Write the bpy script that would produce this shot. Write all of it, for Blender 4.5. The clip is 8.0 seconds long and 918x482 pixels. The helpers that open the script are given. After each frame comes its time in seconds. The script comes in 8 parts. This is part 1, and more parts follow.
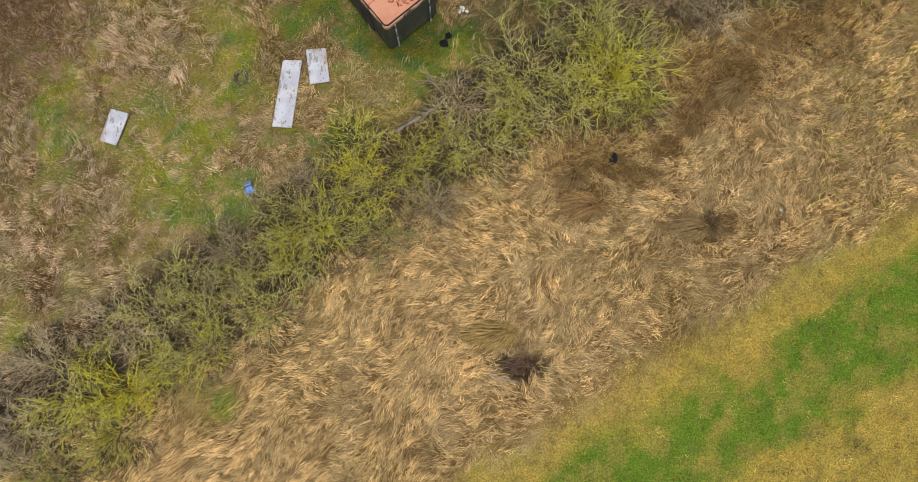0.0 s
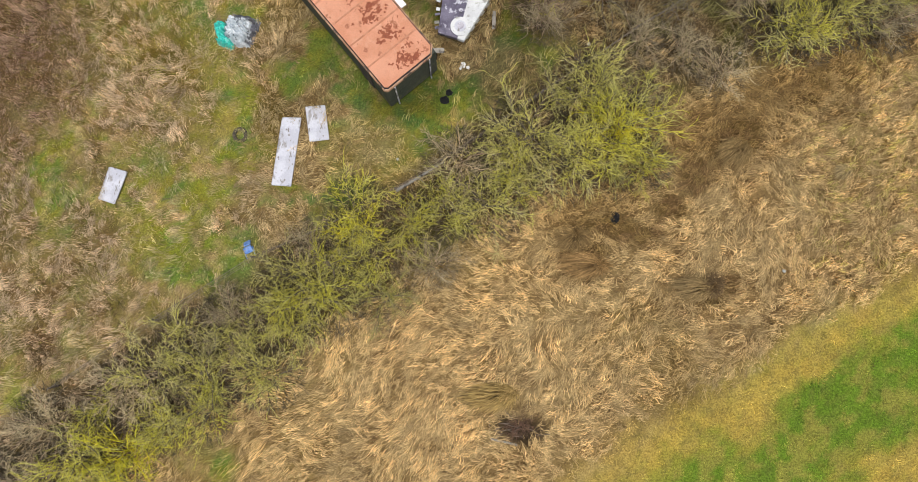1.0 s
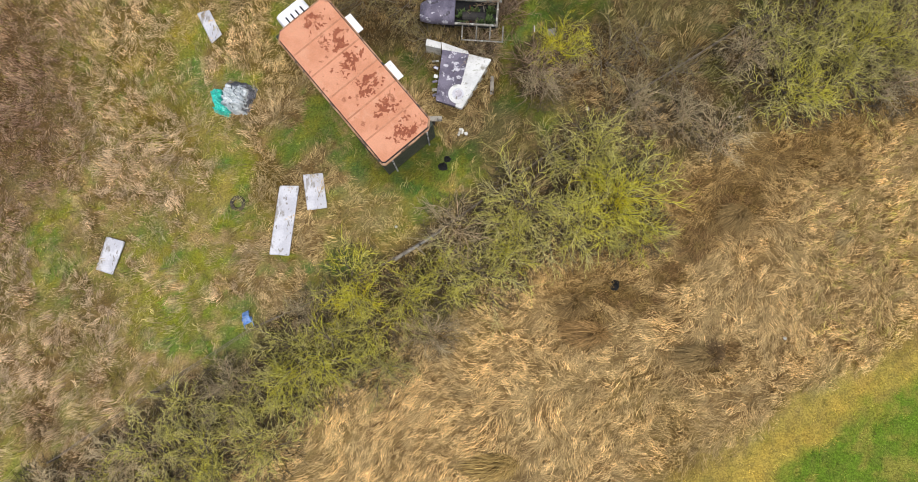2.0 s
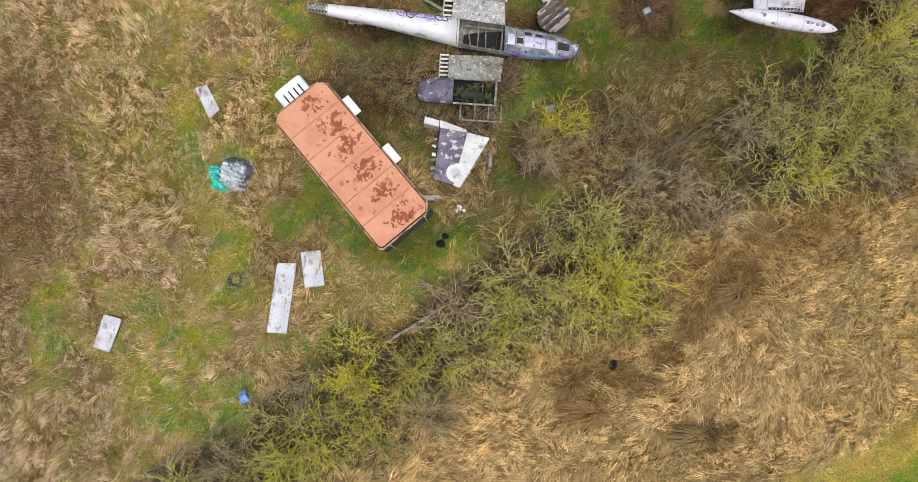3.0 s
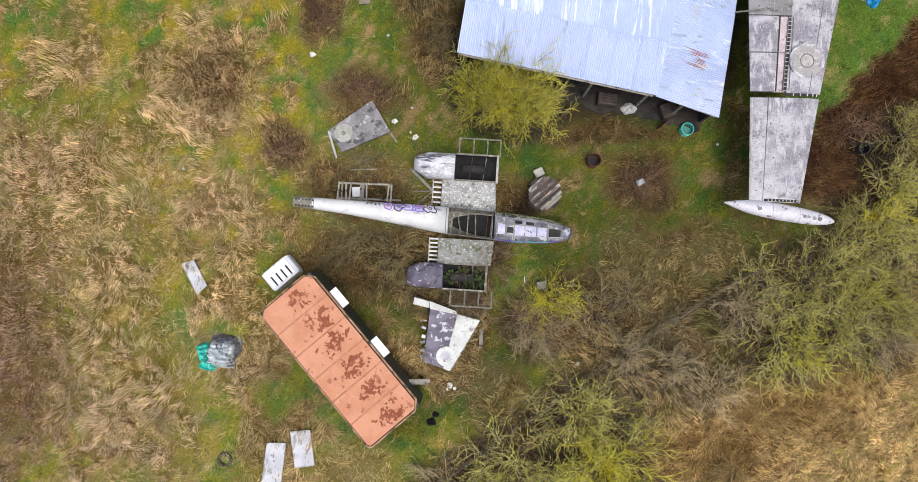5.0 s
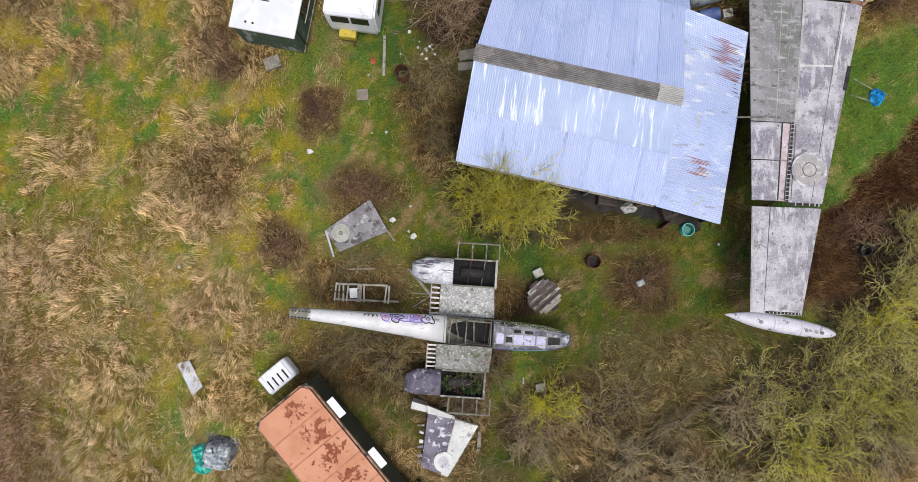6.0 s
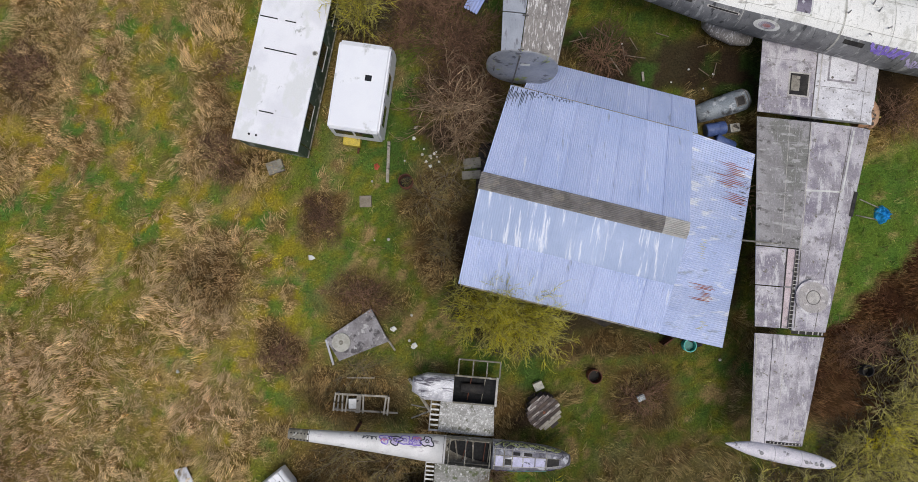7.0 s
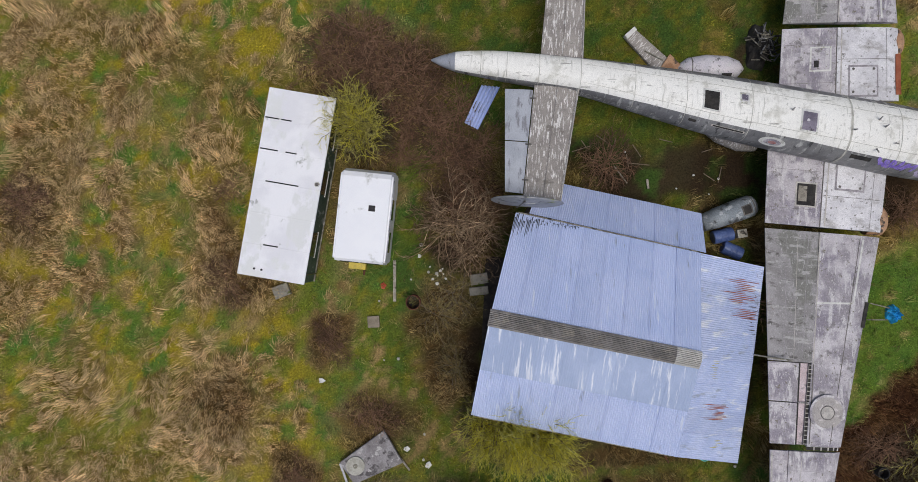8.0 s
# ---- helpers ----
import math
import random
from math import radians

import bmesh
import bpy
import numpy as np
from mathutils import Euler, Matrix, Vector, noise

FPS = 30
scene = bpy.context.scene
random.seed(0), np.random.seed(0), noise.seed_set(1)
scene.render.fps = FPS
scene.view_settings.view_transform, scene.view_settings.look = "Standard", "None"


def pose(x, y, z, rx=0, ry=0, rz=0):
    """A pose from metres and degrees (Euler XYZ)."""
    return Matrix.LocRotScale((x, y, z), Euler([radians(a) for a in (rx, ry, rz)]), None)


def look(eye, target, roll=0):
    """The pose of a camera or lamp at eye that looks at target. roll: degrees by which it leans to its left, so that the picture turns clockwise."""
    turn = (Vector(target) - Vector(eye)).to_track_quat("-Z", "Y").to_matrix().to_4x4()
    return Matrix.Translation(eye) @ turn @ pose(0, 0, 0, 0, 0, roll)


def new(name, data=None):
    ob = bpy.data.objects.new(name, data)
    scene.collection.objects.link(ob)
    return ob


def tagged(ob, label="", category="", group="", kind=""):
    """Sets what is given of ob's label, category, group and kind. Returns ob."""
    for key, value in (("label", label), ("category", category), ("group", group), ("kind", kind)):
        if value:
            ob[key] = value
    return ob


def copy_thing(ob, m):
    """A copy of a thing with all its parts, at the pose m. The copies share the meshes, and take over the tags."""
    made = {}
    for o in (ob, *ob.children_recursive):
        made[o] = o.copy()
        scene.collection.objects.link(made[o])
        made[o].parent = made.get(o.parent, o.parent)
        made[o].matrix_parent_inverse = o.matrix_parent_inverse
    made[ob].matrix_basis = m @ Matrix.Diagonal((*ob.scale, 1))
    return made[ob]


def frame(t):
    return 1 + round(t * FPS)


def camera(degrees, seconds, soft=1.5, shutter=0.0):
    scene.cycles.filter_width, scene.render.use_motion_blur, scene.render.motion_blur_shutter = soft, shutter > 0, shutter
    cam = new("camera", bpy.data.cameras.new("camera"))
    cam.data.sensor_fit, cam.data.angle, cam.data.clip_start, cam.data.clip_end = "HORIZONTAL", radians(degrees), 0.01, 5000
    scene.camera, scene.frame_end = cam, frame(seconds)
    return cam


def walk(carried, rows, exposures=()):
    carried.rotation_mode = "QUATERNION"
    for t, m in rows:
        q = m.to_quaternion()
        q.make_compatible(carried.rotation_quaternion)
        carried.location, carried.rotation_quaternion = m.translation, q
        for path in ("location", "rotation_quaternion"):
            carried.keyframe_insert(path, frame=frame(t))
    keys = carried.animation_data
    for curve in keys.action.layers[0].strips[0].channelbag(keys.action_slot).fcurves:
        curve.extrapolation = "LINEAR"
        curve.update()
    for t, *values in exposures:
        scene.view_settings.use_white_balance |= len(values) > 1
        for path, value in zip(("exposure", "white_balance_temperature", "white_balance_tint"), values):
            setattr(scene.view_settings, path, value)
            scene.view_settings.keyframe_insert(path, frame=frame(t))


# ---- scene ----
cam = camera(71.2, 8.0, soft=0.8)
PATH = [
    (0, (0.758, 0.004, 27.639), (0.758, 0.198, 25.648), 3.7),
    (0.5, (0.706, 1.469, 27.653), (0.703, 1.653, 25.661), 2.8),
    (1, (0.671, 2.955, 27.714), (0.664, 3.124, 25.722), 1.5),
    (1.5, (0.637, 4.522, 27.758), (0.628, 4.682, 25.764), 0.1),
    (2.8, (0.491, 8.896, 28.025), (0.478, 9.041, 26.031), -1.1),
    (3, (0.477, 9.632, 28.048), (0.465, 9.777, 26.053), -1.0),
    (3.5, (0.496, 11.667, 28.132), (0.48, 11.803, 26.137), -3.0),
    (4, (0.517, 13.827, 28.187), (0.499, 13.937, 26.19), -5.4),
    (4.5, (0.525, 16.033, 28.205), (0.507, 16.132, 26.207), -6.9),
    (4.7, (0.522, 16.927, 28.21), (0.503, 17.019, 26.213), -8.2),
    (5.8, (0.304, 21.838, 28.14), (0.287, 21.913, 26.142), -9.0),
    (6, (0.23, 22.749, 28.117), (0.215, 22.825, 26.118), -7.4),
    (6.5, (-0.005, 25.123, 28.115), (-0.017, 25.204, 26.116), -4.0),
    (7, (-0.31, 27.719, 28.129), (-0.318, 27.782, 26.13), -2.3),
    (7.5, (-0.611, 30.48, 28.152), (-0.62, 30.533, 26.152), -5.8),
    (8, (-0.965, 33.276, 28.112), (-0.974, 33.304, 26.112), -15.2),
]
walk(cam, [(t, look(eye, target, roll)) for t, eye, target, roll in PATH], exposures=[(0, -0.08), (0.6, 0.06), (1.5, 0.20), (3, 0.17), (4.5, 0.18), (5.8, 0.07), (6.5, -0.17), (7.0, -0.36), (8, -0.51)])

# ---- light: a bright overcast sky with a soft sun from the south-east ----
SUN_HEIGHT, SUN_TURN = 76.0, 150.0
world = bpy.data.worlds.new("overcast_sky")
scene.world = world
world.use_nodes = True
wn = world.node_tree.nodes
sky = wn.new("ShaderNodeTexSky")
sky.sky_type = "NISHITA"
sky.sun_disc = False
sky.sun_elevation = radians(SUN_HEIGHT)
sky.sun_rotation = radians(SUN_TURN)
sky.air_density, sky.dust_density, sky.ozone_density = 1.0, 4.0, 1.0
wn["Background"].inputs["Strength"].default_value = 0.122
world.node_tree.links.new(sky.outputs["Color"], wn["Background"].inputs["Color"])
sun = new("sun", bpy.data.lights.new("sun", "SUN"))
sun.data.energy, sun.data.angle, sun.data.color = 1.75, radians(24), (0.96, 0.98, 1.0)
sun.matrix_world = look((0, 0, 60), Vector((0, 0, 60)) - Vector((math.sin(radians(SUN_TURN)) * math.cos(radians(SUN_HEIGHT)), math.cos(radians(SUN_TURN)) * math.cos(radians(SUN_HEIGHT)), math.sin(radians(SUN_HEIGHT)))))


# ---- building helpers ----
def smooth01(v):
    v = np.clip(v, 0.0, 1.0)
    return v * v * (3 - 2 * v)


def lattice(ix, iy, seed):
    n = (ix.astype(np.int64) * 374761393 + iy.astype(np.int64) * 668265263 + seed * 982451653) & 0xFFFFFFFF
    n = ((n ^ (n >> 13)) * 1274126177) & 0xFFFFFFFF
    return ((n ^ (n >> 16)) & 0xFFFF) / 65535.0


def vnoise(x, y, seed=0):
    ix, iy = np.floor(x), np.floor(y)
    fx, fy = smooth01(x - ix), smooth01(y - iy)
    a, b = lattice(ix, iy, seed), lattice(ix + 1, iy, seed)
    c, d = lattice(ix, iy + 1, seed), lattice(ix + 1, iy + 1, seed)
    return (a * (1 - fx) + b * fx) * (1 - fy) + (c * (1 - fx) + d * fx) * fy


def fbm(x, y, size, seed=0, octaves=4):
    """Soft noise between 0 and 1 with patches about size metres across."""
    total, amp, norm = 0.0, 1.0, 0.0
    x, y = x / size, y / size
    for k in range(octaves):
        total = total + amp * vnoise(x * 2 ** k + 17.3 * k, y * 2 ** k - 9.1 * k, seed + k)
        norm += amp
        amp *= 0.55
    return total / norm


def surface(name, base, second=None, scale=1.5, grain=40.0, rough=0.7, metal=0.0, bump=0.15, stains=(), vary=0.0, piece=0.0, column=None, grain_amount=0.35, gloss=0.5):
    """A weathered surface: two colours blended over large patches, fine grain, stains, relief.
    stains: (colour, size in 1/m, from, to, stretch xyz); vary: change between islands; piece: between objects; column: colour attribute."""
    m = bpy.data.materials.new(name)
    m.use_nodes = True
    nt = m.node_tree
    ns, ln = nt.nodes, nt.links
    bsdf = ns["Principled BSDF"]
    bsdf.inputs["Roughness"].default_value = rough
    bsdf.inputs["Metallic"].default_value = metal
    bsdf.inputs["Specular IOR Level"].default_value = gloss
    tc = ns.new("ShaderNodeTexCoord")

    def noise_at(size, detail=4.0, stretch=(1, 1, 1), shift=0.0):
        mp = ns.new("ShaderNodeMapping")
        mp.inputs["Scale"].default_value = stretch
        mp.inputs["Location"].default_value = (shift, shift * 0.7, shift * 0.3)
        ln.new(tc.outputs["Object"], mp.inputs["Vector"])
        n = ns.new("ShaderNodeTexNoise")
        n.inputs["Scale"].default_value = size
        n.inputs["Detail"].default_value = detail
        n.inputs["Roughness"].default_value = 0.62
        ln.new(mp.outputs["Vector"], n.inputs["Vector"])
        return n.outputs["Fac"]

    def span(value, lo, hi, to_lo=0.0, to_hi=1.0):
        r = ns.new("ShaderNodeMapRange")
        r.interpolation_type = "SMOOTHSTEP"
        for key, v in (("From Min", lo), ("From Max", hi), ("To Min", to_lo), ("To Max", to_hi)):
            r.inputs[key].default_value = v
        ln.new(value, r.inputs["Value"])
        return r.outputs["Result"]

    def mix(kind, fac, a, b):
        x = ns.new("ShaderNodeMix")
        x.data_type, x.blend_type = "RGBA", kind
        for sock, v in ((x.inputs[0], fac), (x.inputs[6], a), (x.inputs[7], b)):
            if isinstance(v, (int, float)):
                sock.default_value = v
            elif isinstance(v, tuple):
                sock.default_value = (*v, 1.0)
            else:
                ln.new(v, sock)
        return x.outputs[2]

    def grey(value):
        c = ns.new("ShaderNodeCombineColor")
        for k in range(3):
            ln.new(value, c.inputs[k])
        return c.outputs[0]

    if column:
        at = ns.new("ShaderNodeAttribute")
        at.attribute_name = column
        col = at.outputs["Color"]
    elif second:
        col = mix("MIX", span(noise_at(scale), 0.40, 0.60), base, second)
    else:
        rgb = ns.new("ShaderNodeRGB")
        rgb.outputs[0].default_value = (*base, 1.0)
        col = rgb.outputs[0]
    fine = noise_at(grain, 3.0, shift=3.0)
    for k, (colour, size, lo, hi, stretch) in enumerate(stains):
        col = mix("MIX", span(noise_at(size, 6.0, stretch, 5.0 + 3.1 * k), 0.5 + (lo - 0.5) * 0.5, 0.5 + (hi - 0.5) * 0.5), col, colour)
    if grain_amount:
        col = mix("MULTIPLY", 1.0, col, grey(span(fine, 0.25, 0.75, 1 - grain_amount, 1 + grain_amount * 0.6)))
    if vary:
        geo = ns.new("ShaderNodeNewGeometry")
        col = mix("MULTIPLY", 1.0, col, grey(span(geo.outputs["Random Per Island"], 0, 1, 1 - vary, 1 + vary)))
    if piece:
        oi = ns.new("ShaderNodeObjectInfo")
        col = mix("MULTIPLY", 1.0, col, grey(span(oi.outputs["Random"], 0, 1, 1 - piece, 1 + piece)))
    ln.new(col, bsdf.inputs["Base Color"])
    ln.new(span(noise_at(grain * 0.3, 3.0, shift=9.0), 0.3, 0.7, max(rough - 0.12, 0.05), min(rough + 0.12, 1.0)), bsdf.inputs["Roughness"])
    if bump:
        bp = ns.new("ShaderNodeBump")
        bp.inputs["Strength"].default_value = bump
        bp.inputs["Distance"].default_value = 0.02
        ln.new(fine, bp.inputs["Height"])
        ln.new(bp.outputs["Normal"], bsdf.inputs["Normal"])
    return m


def link_mesh(name, verts, faces, material, parent=None, label="", smooth=False):
    me = bpy.data.meshes.new(name)
    me.from_pydata([tuple(v) for v in verts], [], [tuple(f) for f in faces])
    me.materials.append(material)
    if smooth:
        me.polygons.foreach_set("use_smooth", [True] * len(me.polygons))
    me.update()
    ob = new(name, me)
    if parent:
        ob.parent = parent
    if label:
        ob["label"] = label
    return ob


def part(name, bm, material, parent=None, label="", smooth=False):
    """One mesh object from a bmesh, under its thing or part."""
    bmesh.ops.recalc_face_normals(bm, faces=bm.faces)
    me = bpy.data.meshes.new(name)
    bm.to_mesh(me)
    bm.free()
    me.materials.append(material)
    if smooth:
        me.polygons.foreach_set("use_smooth", [True] * len(me.polygons))
    ob = new(name, me)
    if parent:
        ob.parent = parent
    if label:
        ob["label"] = label
    return ob


def thing(name, m, label, category, group="", kind=""):
    ob = new(name)
    ob.empty_display_size = 0.2
    ob.matrix_basis = m
    return tagged(ob, label, category, group, kind)


def block(bm, cx, cy, cz, sx, sy, sz, turn=None, bevel=0.0):
    """A box with its centre, sizes and a turn (Matrix or degrees about z), edges rounded by bevel."""
    t = pose(0, 0, 0, 0, 0, turn) if isinstance(turn, (int, float)) else (turn or Matrix())
    made = bmesh.ops.create_cube(bm, size=1.0, matrix=Matrix.Translation((cx, cy, cz)) @ t @ Matrix.Diagonal((sx, sy, sz, 1)))
    if bevel:
        edges = list({e for v in made["verts"] for e in v.link_edges})
        bmesh.ops.bevel(bm, geom=edges, offset=bevel, segments=2, affect="EDGES", profile=0.6)
    return bm


def bar(bm, a, b, r, sides=6, r2=None):
    """A round bar from a to b."""
    a, b = Vector(a), Vector(b)
    d = b - a
    bmesh.ops.create_cone(bm, cap_ends=True, segments=sides, radius1=r, radius2=r if r2 is None else r2, depth=d.length,
                          matrix=Matrix.Translation((a + b) / 2) @ d.to_track_quat("Z", "Y").to_matrix().to_4x4())
    return bm


def plate(bm, corners, thick, bevel=0.0):
    """A slab from its top corners (any quad or polygon), thick downwards."""
    top = [bm.verts.new(c) for c in corners]
    low = [bm.verts.new((c[0], c[1], c[2] - thick)) for c in corners]
    n = len(top)
    bm.faces.new(top)
    bm.faces.new(low[::-1])
    for k in range(n):
        bm.faces.new((top[k], low[k], low[(k + 1) % n], top[(k + 1) % n]))
    if bevel:
        bmesh.ops.recalc_face_normals(bm, faces=bm.faces)
        bmesh.ops.bevel(bm, geom=[e for e in bm.edges if e.verts[0] in top or e.verts[1] in top], offset=bevel, segments=2, affect="EDGES")
    return bm


def hull(bm, stations, a0, a1, n, caps=(False, False), power=1.0, lift=0.0):
    """A shell lofted along x. Station: x, y, z, half width, height above, depth below. Angles from straight up, degrees, towards +y."""
    rows = []
    for x, y, z, w, up, down in stations:
        row = []
        for k in range(n + 1):
            a = radians(a0 + (a1 - a0) * k / n)
            sn, cs = math.sin(a), math.cos(a)
            px = math.copysign(abs(sn) ** power, sn)
            pz = math.copysign(abs(cs) ** power, cs)
            row.append(bm.verts.new((x, y + (w + lift) * px, z + ((up if cs > 0 else down) + lift) * pz)))
        rows.append(row)
    for r, q in zip(rows, rows[1:]):
        for k in range(n):
            bm.faces.new((r[k], r[k + 1], q[k + 1], q[k]))
    for use, row in zip(caps, (rows[0], rows[-1])):
        if use:
            bm.faces.new(row)
    return bm


def on_hull(stations, x, deg, lift=0.0, power=1.0):
    """A point on such a shell, and its outward normal."""
    for s, q in zip(stations, stations[1:]):
        if s[0] <= x <= q[0]:
            f = (x - s[0]) / (q[0] - s[0])
            _, y, z, w, up, down = [u + (v - u) * f for u, v in zip(s, q)]
            sn, cs = math.sin(radians(deg)), math.cos(radians(deg))
            h = up if cs > 0 else down
            p = Vector((x, y + w * math.copysign(abs(sn) ** power, sn), z + h * math.copysign(abs(cs) ** power, cs)))
            nrm = Vector((0, sn / w, cs / h)).normalized()
            return p + nrm * lift, nrm
    return None, None


def wing_piece(bm, sections, thick=0.12, te=0.02, arch=1.0, n=8):
    """A wing panel. Section: (leading point, trailing point) on the top line; thick: share of the chord."""
    rings = []
    for le, tr, *rest in sections:
        le, tr = Vector(le), Vector(tr)
        f0, f1 = rest if rest else (0.0, 1.0)
        chord = (tr - le).length
        top, low = [], []
        for k in range(n + 1):
            f = f0 + (f1 - f0) * k / n
            p = le.lerp(tr, f)
            shape = 2.6 * (math.sqrt(max(f, 0)) * 0.30 - 0.126 * f - 0.35 * f * f + 0.28 * f ** 3 - 0.10 * f ** 4)
            h = chord * thick * shape * 1.9 + te * f
            top.append(p + Vector((0, 0, (h - chord * thick * 0.5) * arch)))
            low.append(p - Vector((0, 0, chord * thick * 0.5 + 0.45 * h * arch)))
        rings.append([bm.verts.new(v) for v in top + low[::-1]])
    for r, q in zip(rings, rings[1:]):
        c = len(r)
        for k in range(c):
            bm.faces.new((r[k], r[(k + 1) % c], q[(k + 1) % c], q[k]))
    bm.faces.new(rings[0])
    bm.faces.new(rings[-1])
    return bm


# ---- materials ----
DIRT, MOSS = (0.06, 0.05, 0.04), (0.10, 0.12, 0.03)
ground_mat = surface("ground_cover", (0.2, 0.15, 0.07), grain=14, rough=0.95, bump=0.9, column="Col", grain_amount=0.5, gloss=0.1)
grass_mat = surface("grass_blades", (0.2, 0.15, 0.07), grain=9, rough=0.85, bump=0, column="Col", grain_amount=0.25, vary=0.15, gloss=0.15)
zinc = surface("galvanised_sheet", (0.56, 0.63, 0.86), (0.50, 0.58, 0.82), 0.5, 30, 0.5, 0.1, 0.05, [((0.70, 0.75, 0.88), 1.8, 0.70, 0.90, (3.6, 0.25, 1)), ((0.36, 0.40, 0.50), 1.3, 0.74, 0.95, (4, 0.5, 1))], piece=0.03, grain_amount=0.12)
zinc_blue = surface("galvanised_sheet_smooth", (0.40, 0.48, 0.67), (0.46, 0.54, 0.73), 0.6, 30, 0.5, 0.1, 0.05, [((0.80, 0.83, 0.92), 1.3, 0.60, 0.80, (4.2, 0.16, 1))], piece=0.03, grain_amount=0.12)
zinc_rusty = surface("galvanised_sheet_rusting", (0.57, 0.63, 0.83), (0.50, 0.57, 0.79), 0.7, 30, 0.5, 0.1, 0.05, [((0.78, 0.80, 0.86), 1.0, 0.62, 0.8, (0.5, 2.4, 1)), ((0.40, 0.44, 0.54), 1.2, 0.70, 0.85, (0.5, 2.6, 1))], piece=0.06, grain_amount=0.12)
ridge_mat = surface("fibre_cement_ridge", (0.31, 0.29, 0.27), (0.20, 0.185, 0.17), 1.5, 60, 0.9, 0, 0.3, [((0.34, 0.31, 0.26), 3, 0.6, 0.8, (1, 1, 1))], piece=0.06)
ridge_pale = surface("fibre_cement_ridge_clean", (0.62, 0.60, 0.56), (0.5, 0.48, 0.44), 2, 60, 0.9, 0, 0.2)
dark_wood = surface("dark_timber", (0.09, 0.065, 0.05), (0.05, 0.04, 0.035), 2, 50, 0.9, 0, 0.4, piece=0.25)
pale_wood = surface("weathered_timber", (0.42, 0.38, 0.31), (0.28, 0.25, 0.2), 3, 60, 0.9, 0, 0.4, [(DIRT, 3, 0.62, 0.8, (1, 1, 1))], piece=0.2)
orange = surface("faded_red_oxide_roof", (0.62, 0.26, 0.135), (0.70, 0.32, 0.18), 0.7, 40, 0.75, 0, 0.1, [((0.68, 0.33, 0.19), 1.6, 0.60, 0.85, (1, 1, 1)), ((0.38, 0.13, 0.06), 2.6, 0.70, 0.85, (1, 1, 1))], grain_amount=0.15)
# the roof orange made darker: the raised rib's shading is in the colour
orange_rib = surface("roof_rib_shading", (0.47, 0.19, 0.095), (0.58, 0.26, 0.14), 3, 40, 0.75, 0, 0.1, grain_amount=0.2)
orange_worn = surface("bare_rust_patch", (0.29, 0.075, 0.032), (0.36, 0.11, 0.05), 4, 40, 0.85, 0, 0.2)
orange_trim = surface("cream_brown_trim", (0.52, 0.31, 0.18), (0.36, 0.19, 0.10), 2, 40, 0.8, 0, 0.2, [(DIRT, 3, 0.55, 0.75, (1, 1, 1))])
dark_green = surface("dark_green_cladding", (0.042, 0.050, 0.034), (0.06, 0.062, 0.042), 1, 40, 0.75, 0, 0.2, [((0.10, 0.10, 0.05), 2.0, 0.58, 0.8, (1, 1, 0.4))])
# rubber and sacks; in slits and open bays the black stands for shade
black_gap = surface("black_rubber_and_shade", (0.012, 0.012, 0.012), grain=30, rough=0.9)
muddy_rubber = surface("muddy_rubber", (0.05, 0.042, 0.032), (0.12, 0.095, 0.055), 6, 30, 0.95, 0, 0.2)
# near-black, so the shade under the roof is in the floor's colour
shed_floor_shade = surface("earth_with_painted_shade", (0.020, 0.017, 0.015), (0.045, 0.036, 0.028), 2.0, 20, 0.95, 0, 0.5)
off_white = surface("dirty_white_paint", (0.74, 0.73, 0.68), (0.62, 0.61, 0.57), 1.2, 40, 0.6, 0, 0.08, [((0.32, 0.30, 0.24), 2.2, 0.62, 0.85, (1, 1, 1)), ((0.40, 0.40, 0.30), 8, 0.66, 0.85, (1, 1, 1))], grain_amount=0.12)
clean_white = surface("caravan_white_paint", (0.93, 0.93, 0.94), (0.90, 0.90, 0.92), 0.8, 40, 0.4, 0, 0.03, [((0.62, 0.62, 0.60), 1.5, 0.72, 0.95, (1, 1, 0.4))], grain_amount=0.05)
cabin_white = surface("cabin_roof_felt", (0.92, 0.91, 0.92), (0.82, 0.81, 0.83), 0.6, 40, 0.6, 0, 0.08, [((0.80, 0.80, 0.78), 0.9, 0.55, 0.7, (1.2, 0.7, 1)), ((0.46, 0.46, 0.43), 1.0, 0.76, 0.90, (1.5, 1, 1))], grain_amount=0.10)
cabin_green = surface("faded_green_paint", (0.055, 0.095, 0.06), (0.09, 0.13, 0.09), 1.2, 40, 0.7, 0, 0.1, [((0.35, 0.38, 0.34), 2, 0.6, 0.8, (1, 1, 0.4))])
hull_white = surface("chalky_white_aircraft_paint", (0.95, 0.93, 0.86), (0.90, 0.88, 0.81), 0.9, 30, 0.6, 0.0, 0.06, [((0.68, 0.66, 0.58), 1.3, 0.58, 0.84, (1, 1, 1)), ((0.60, 0.58, 0.52), 6.0, 0.68, 0.88, (1, 1, 1)), ((0.62, 0.60, 0.53), 2.2, 0.62, 0.88, (3.5, 0.4, 1)), ((0.42, 0.40, 0.35), 2.4, 0.72, 0.9, (0.5, 3, 1))], grain_amount=0.15)
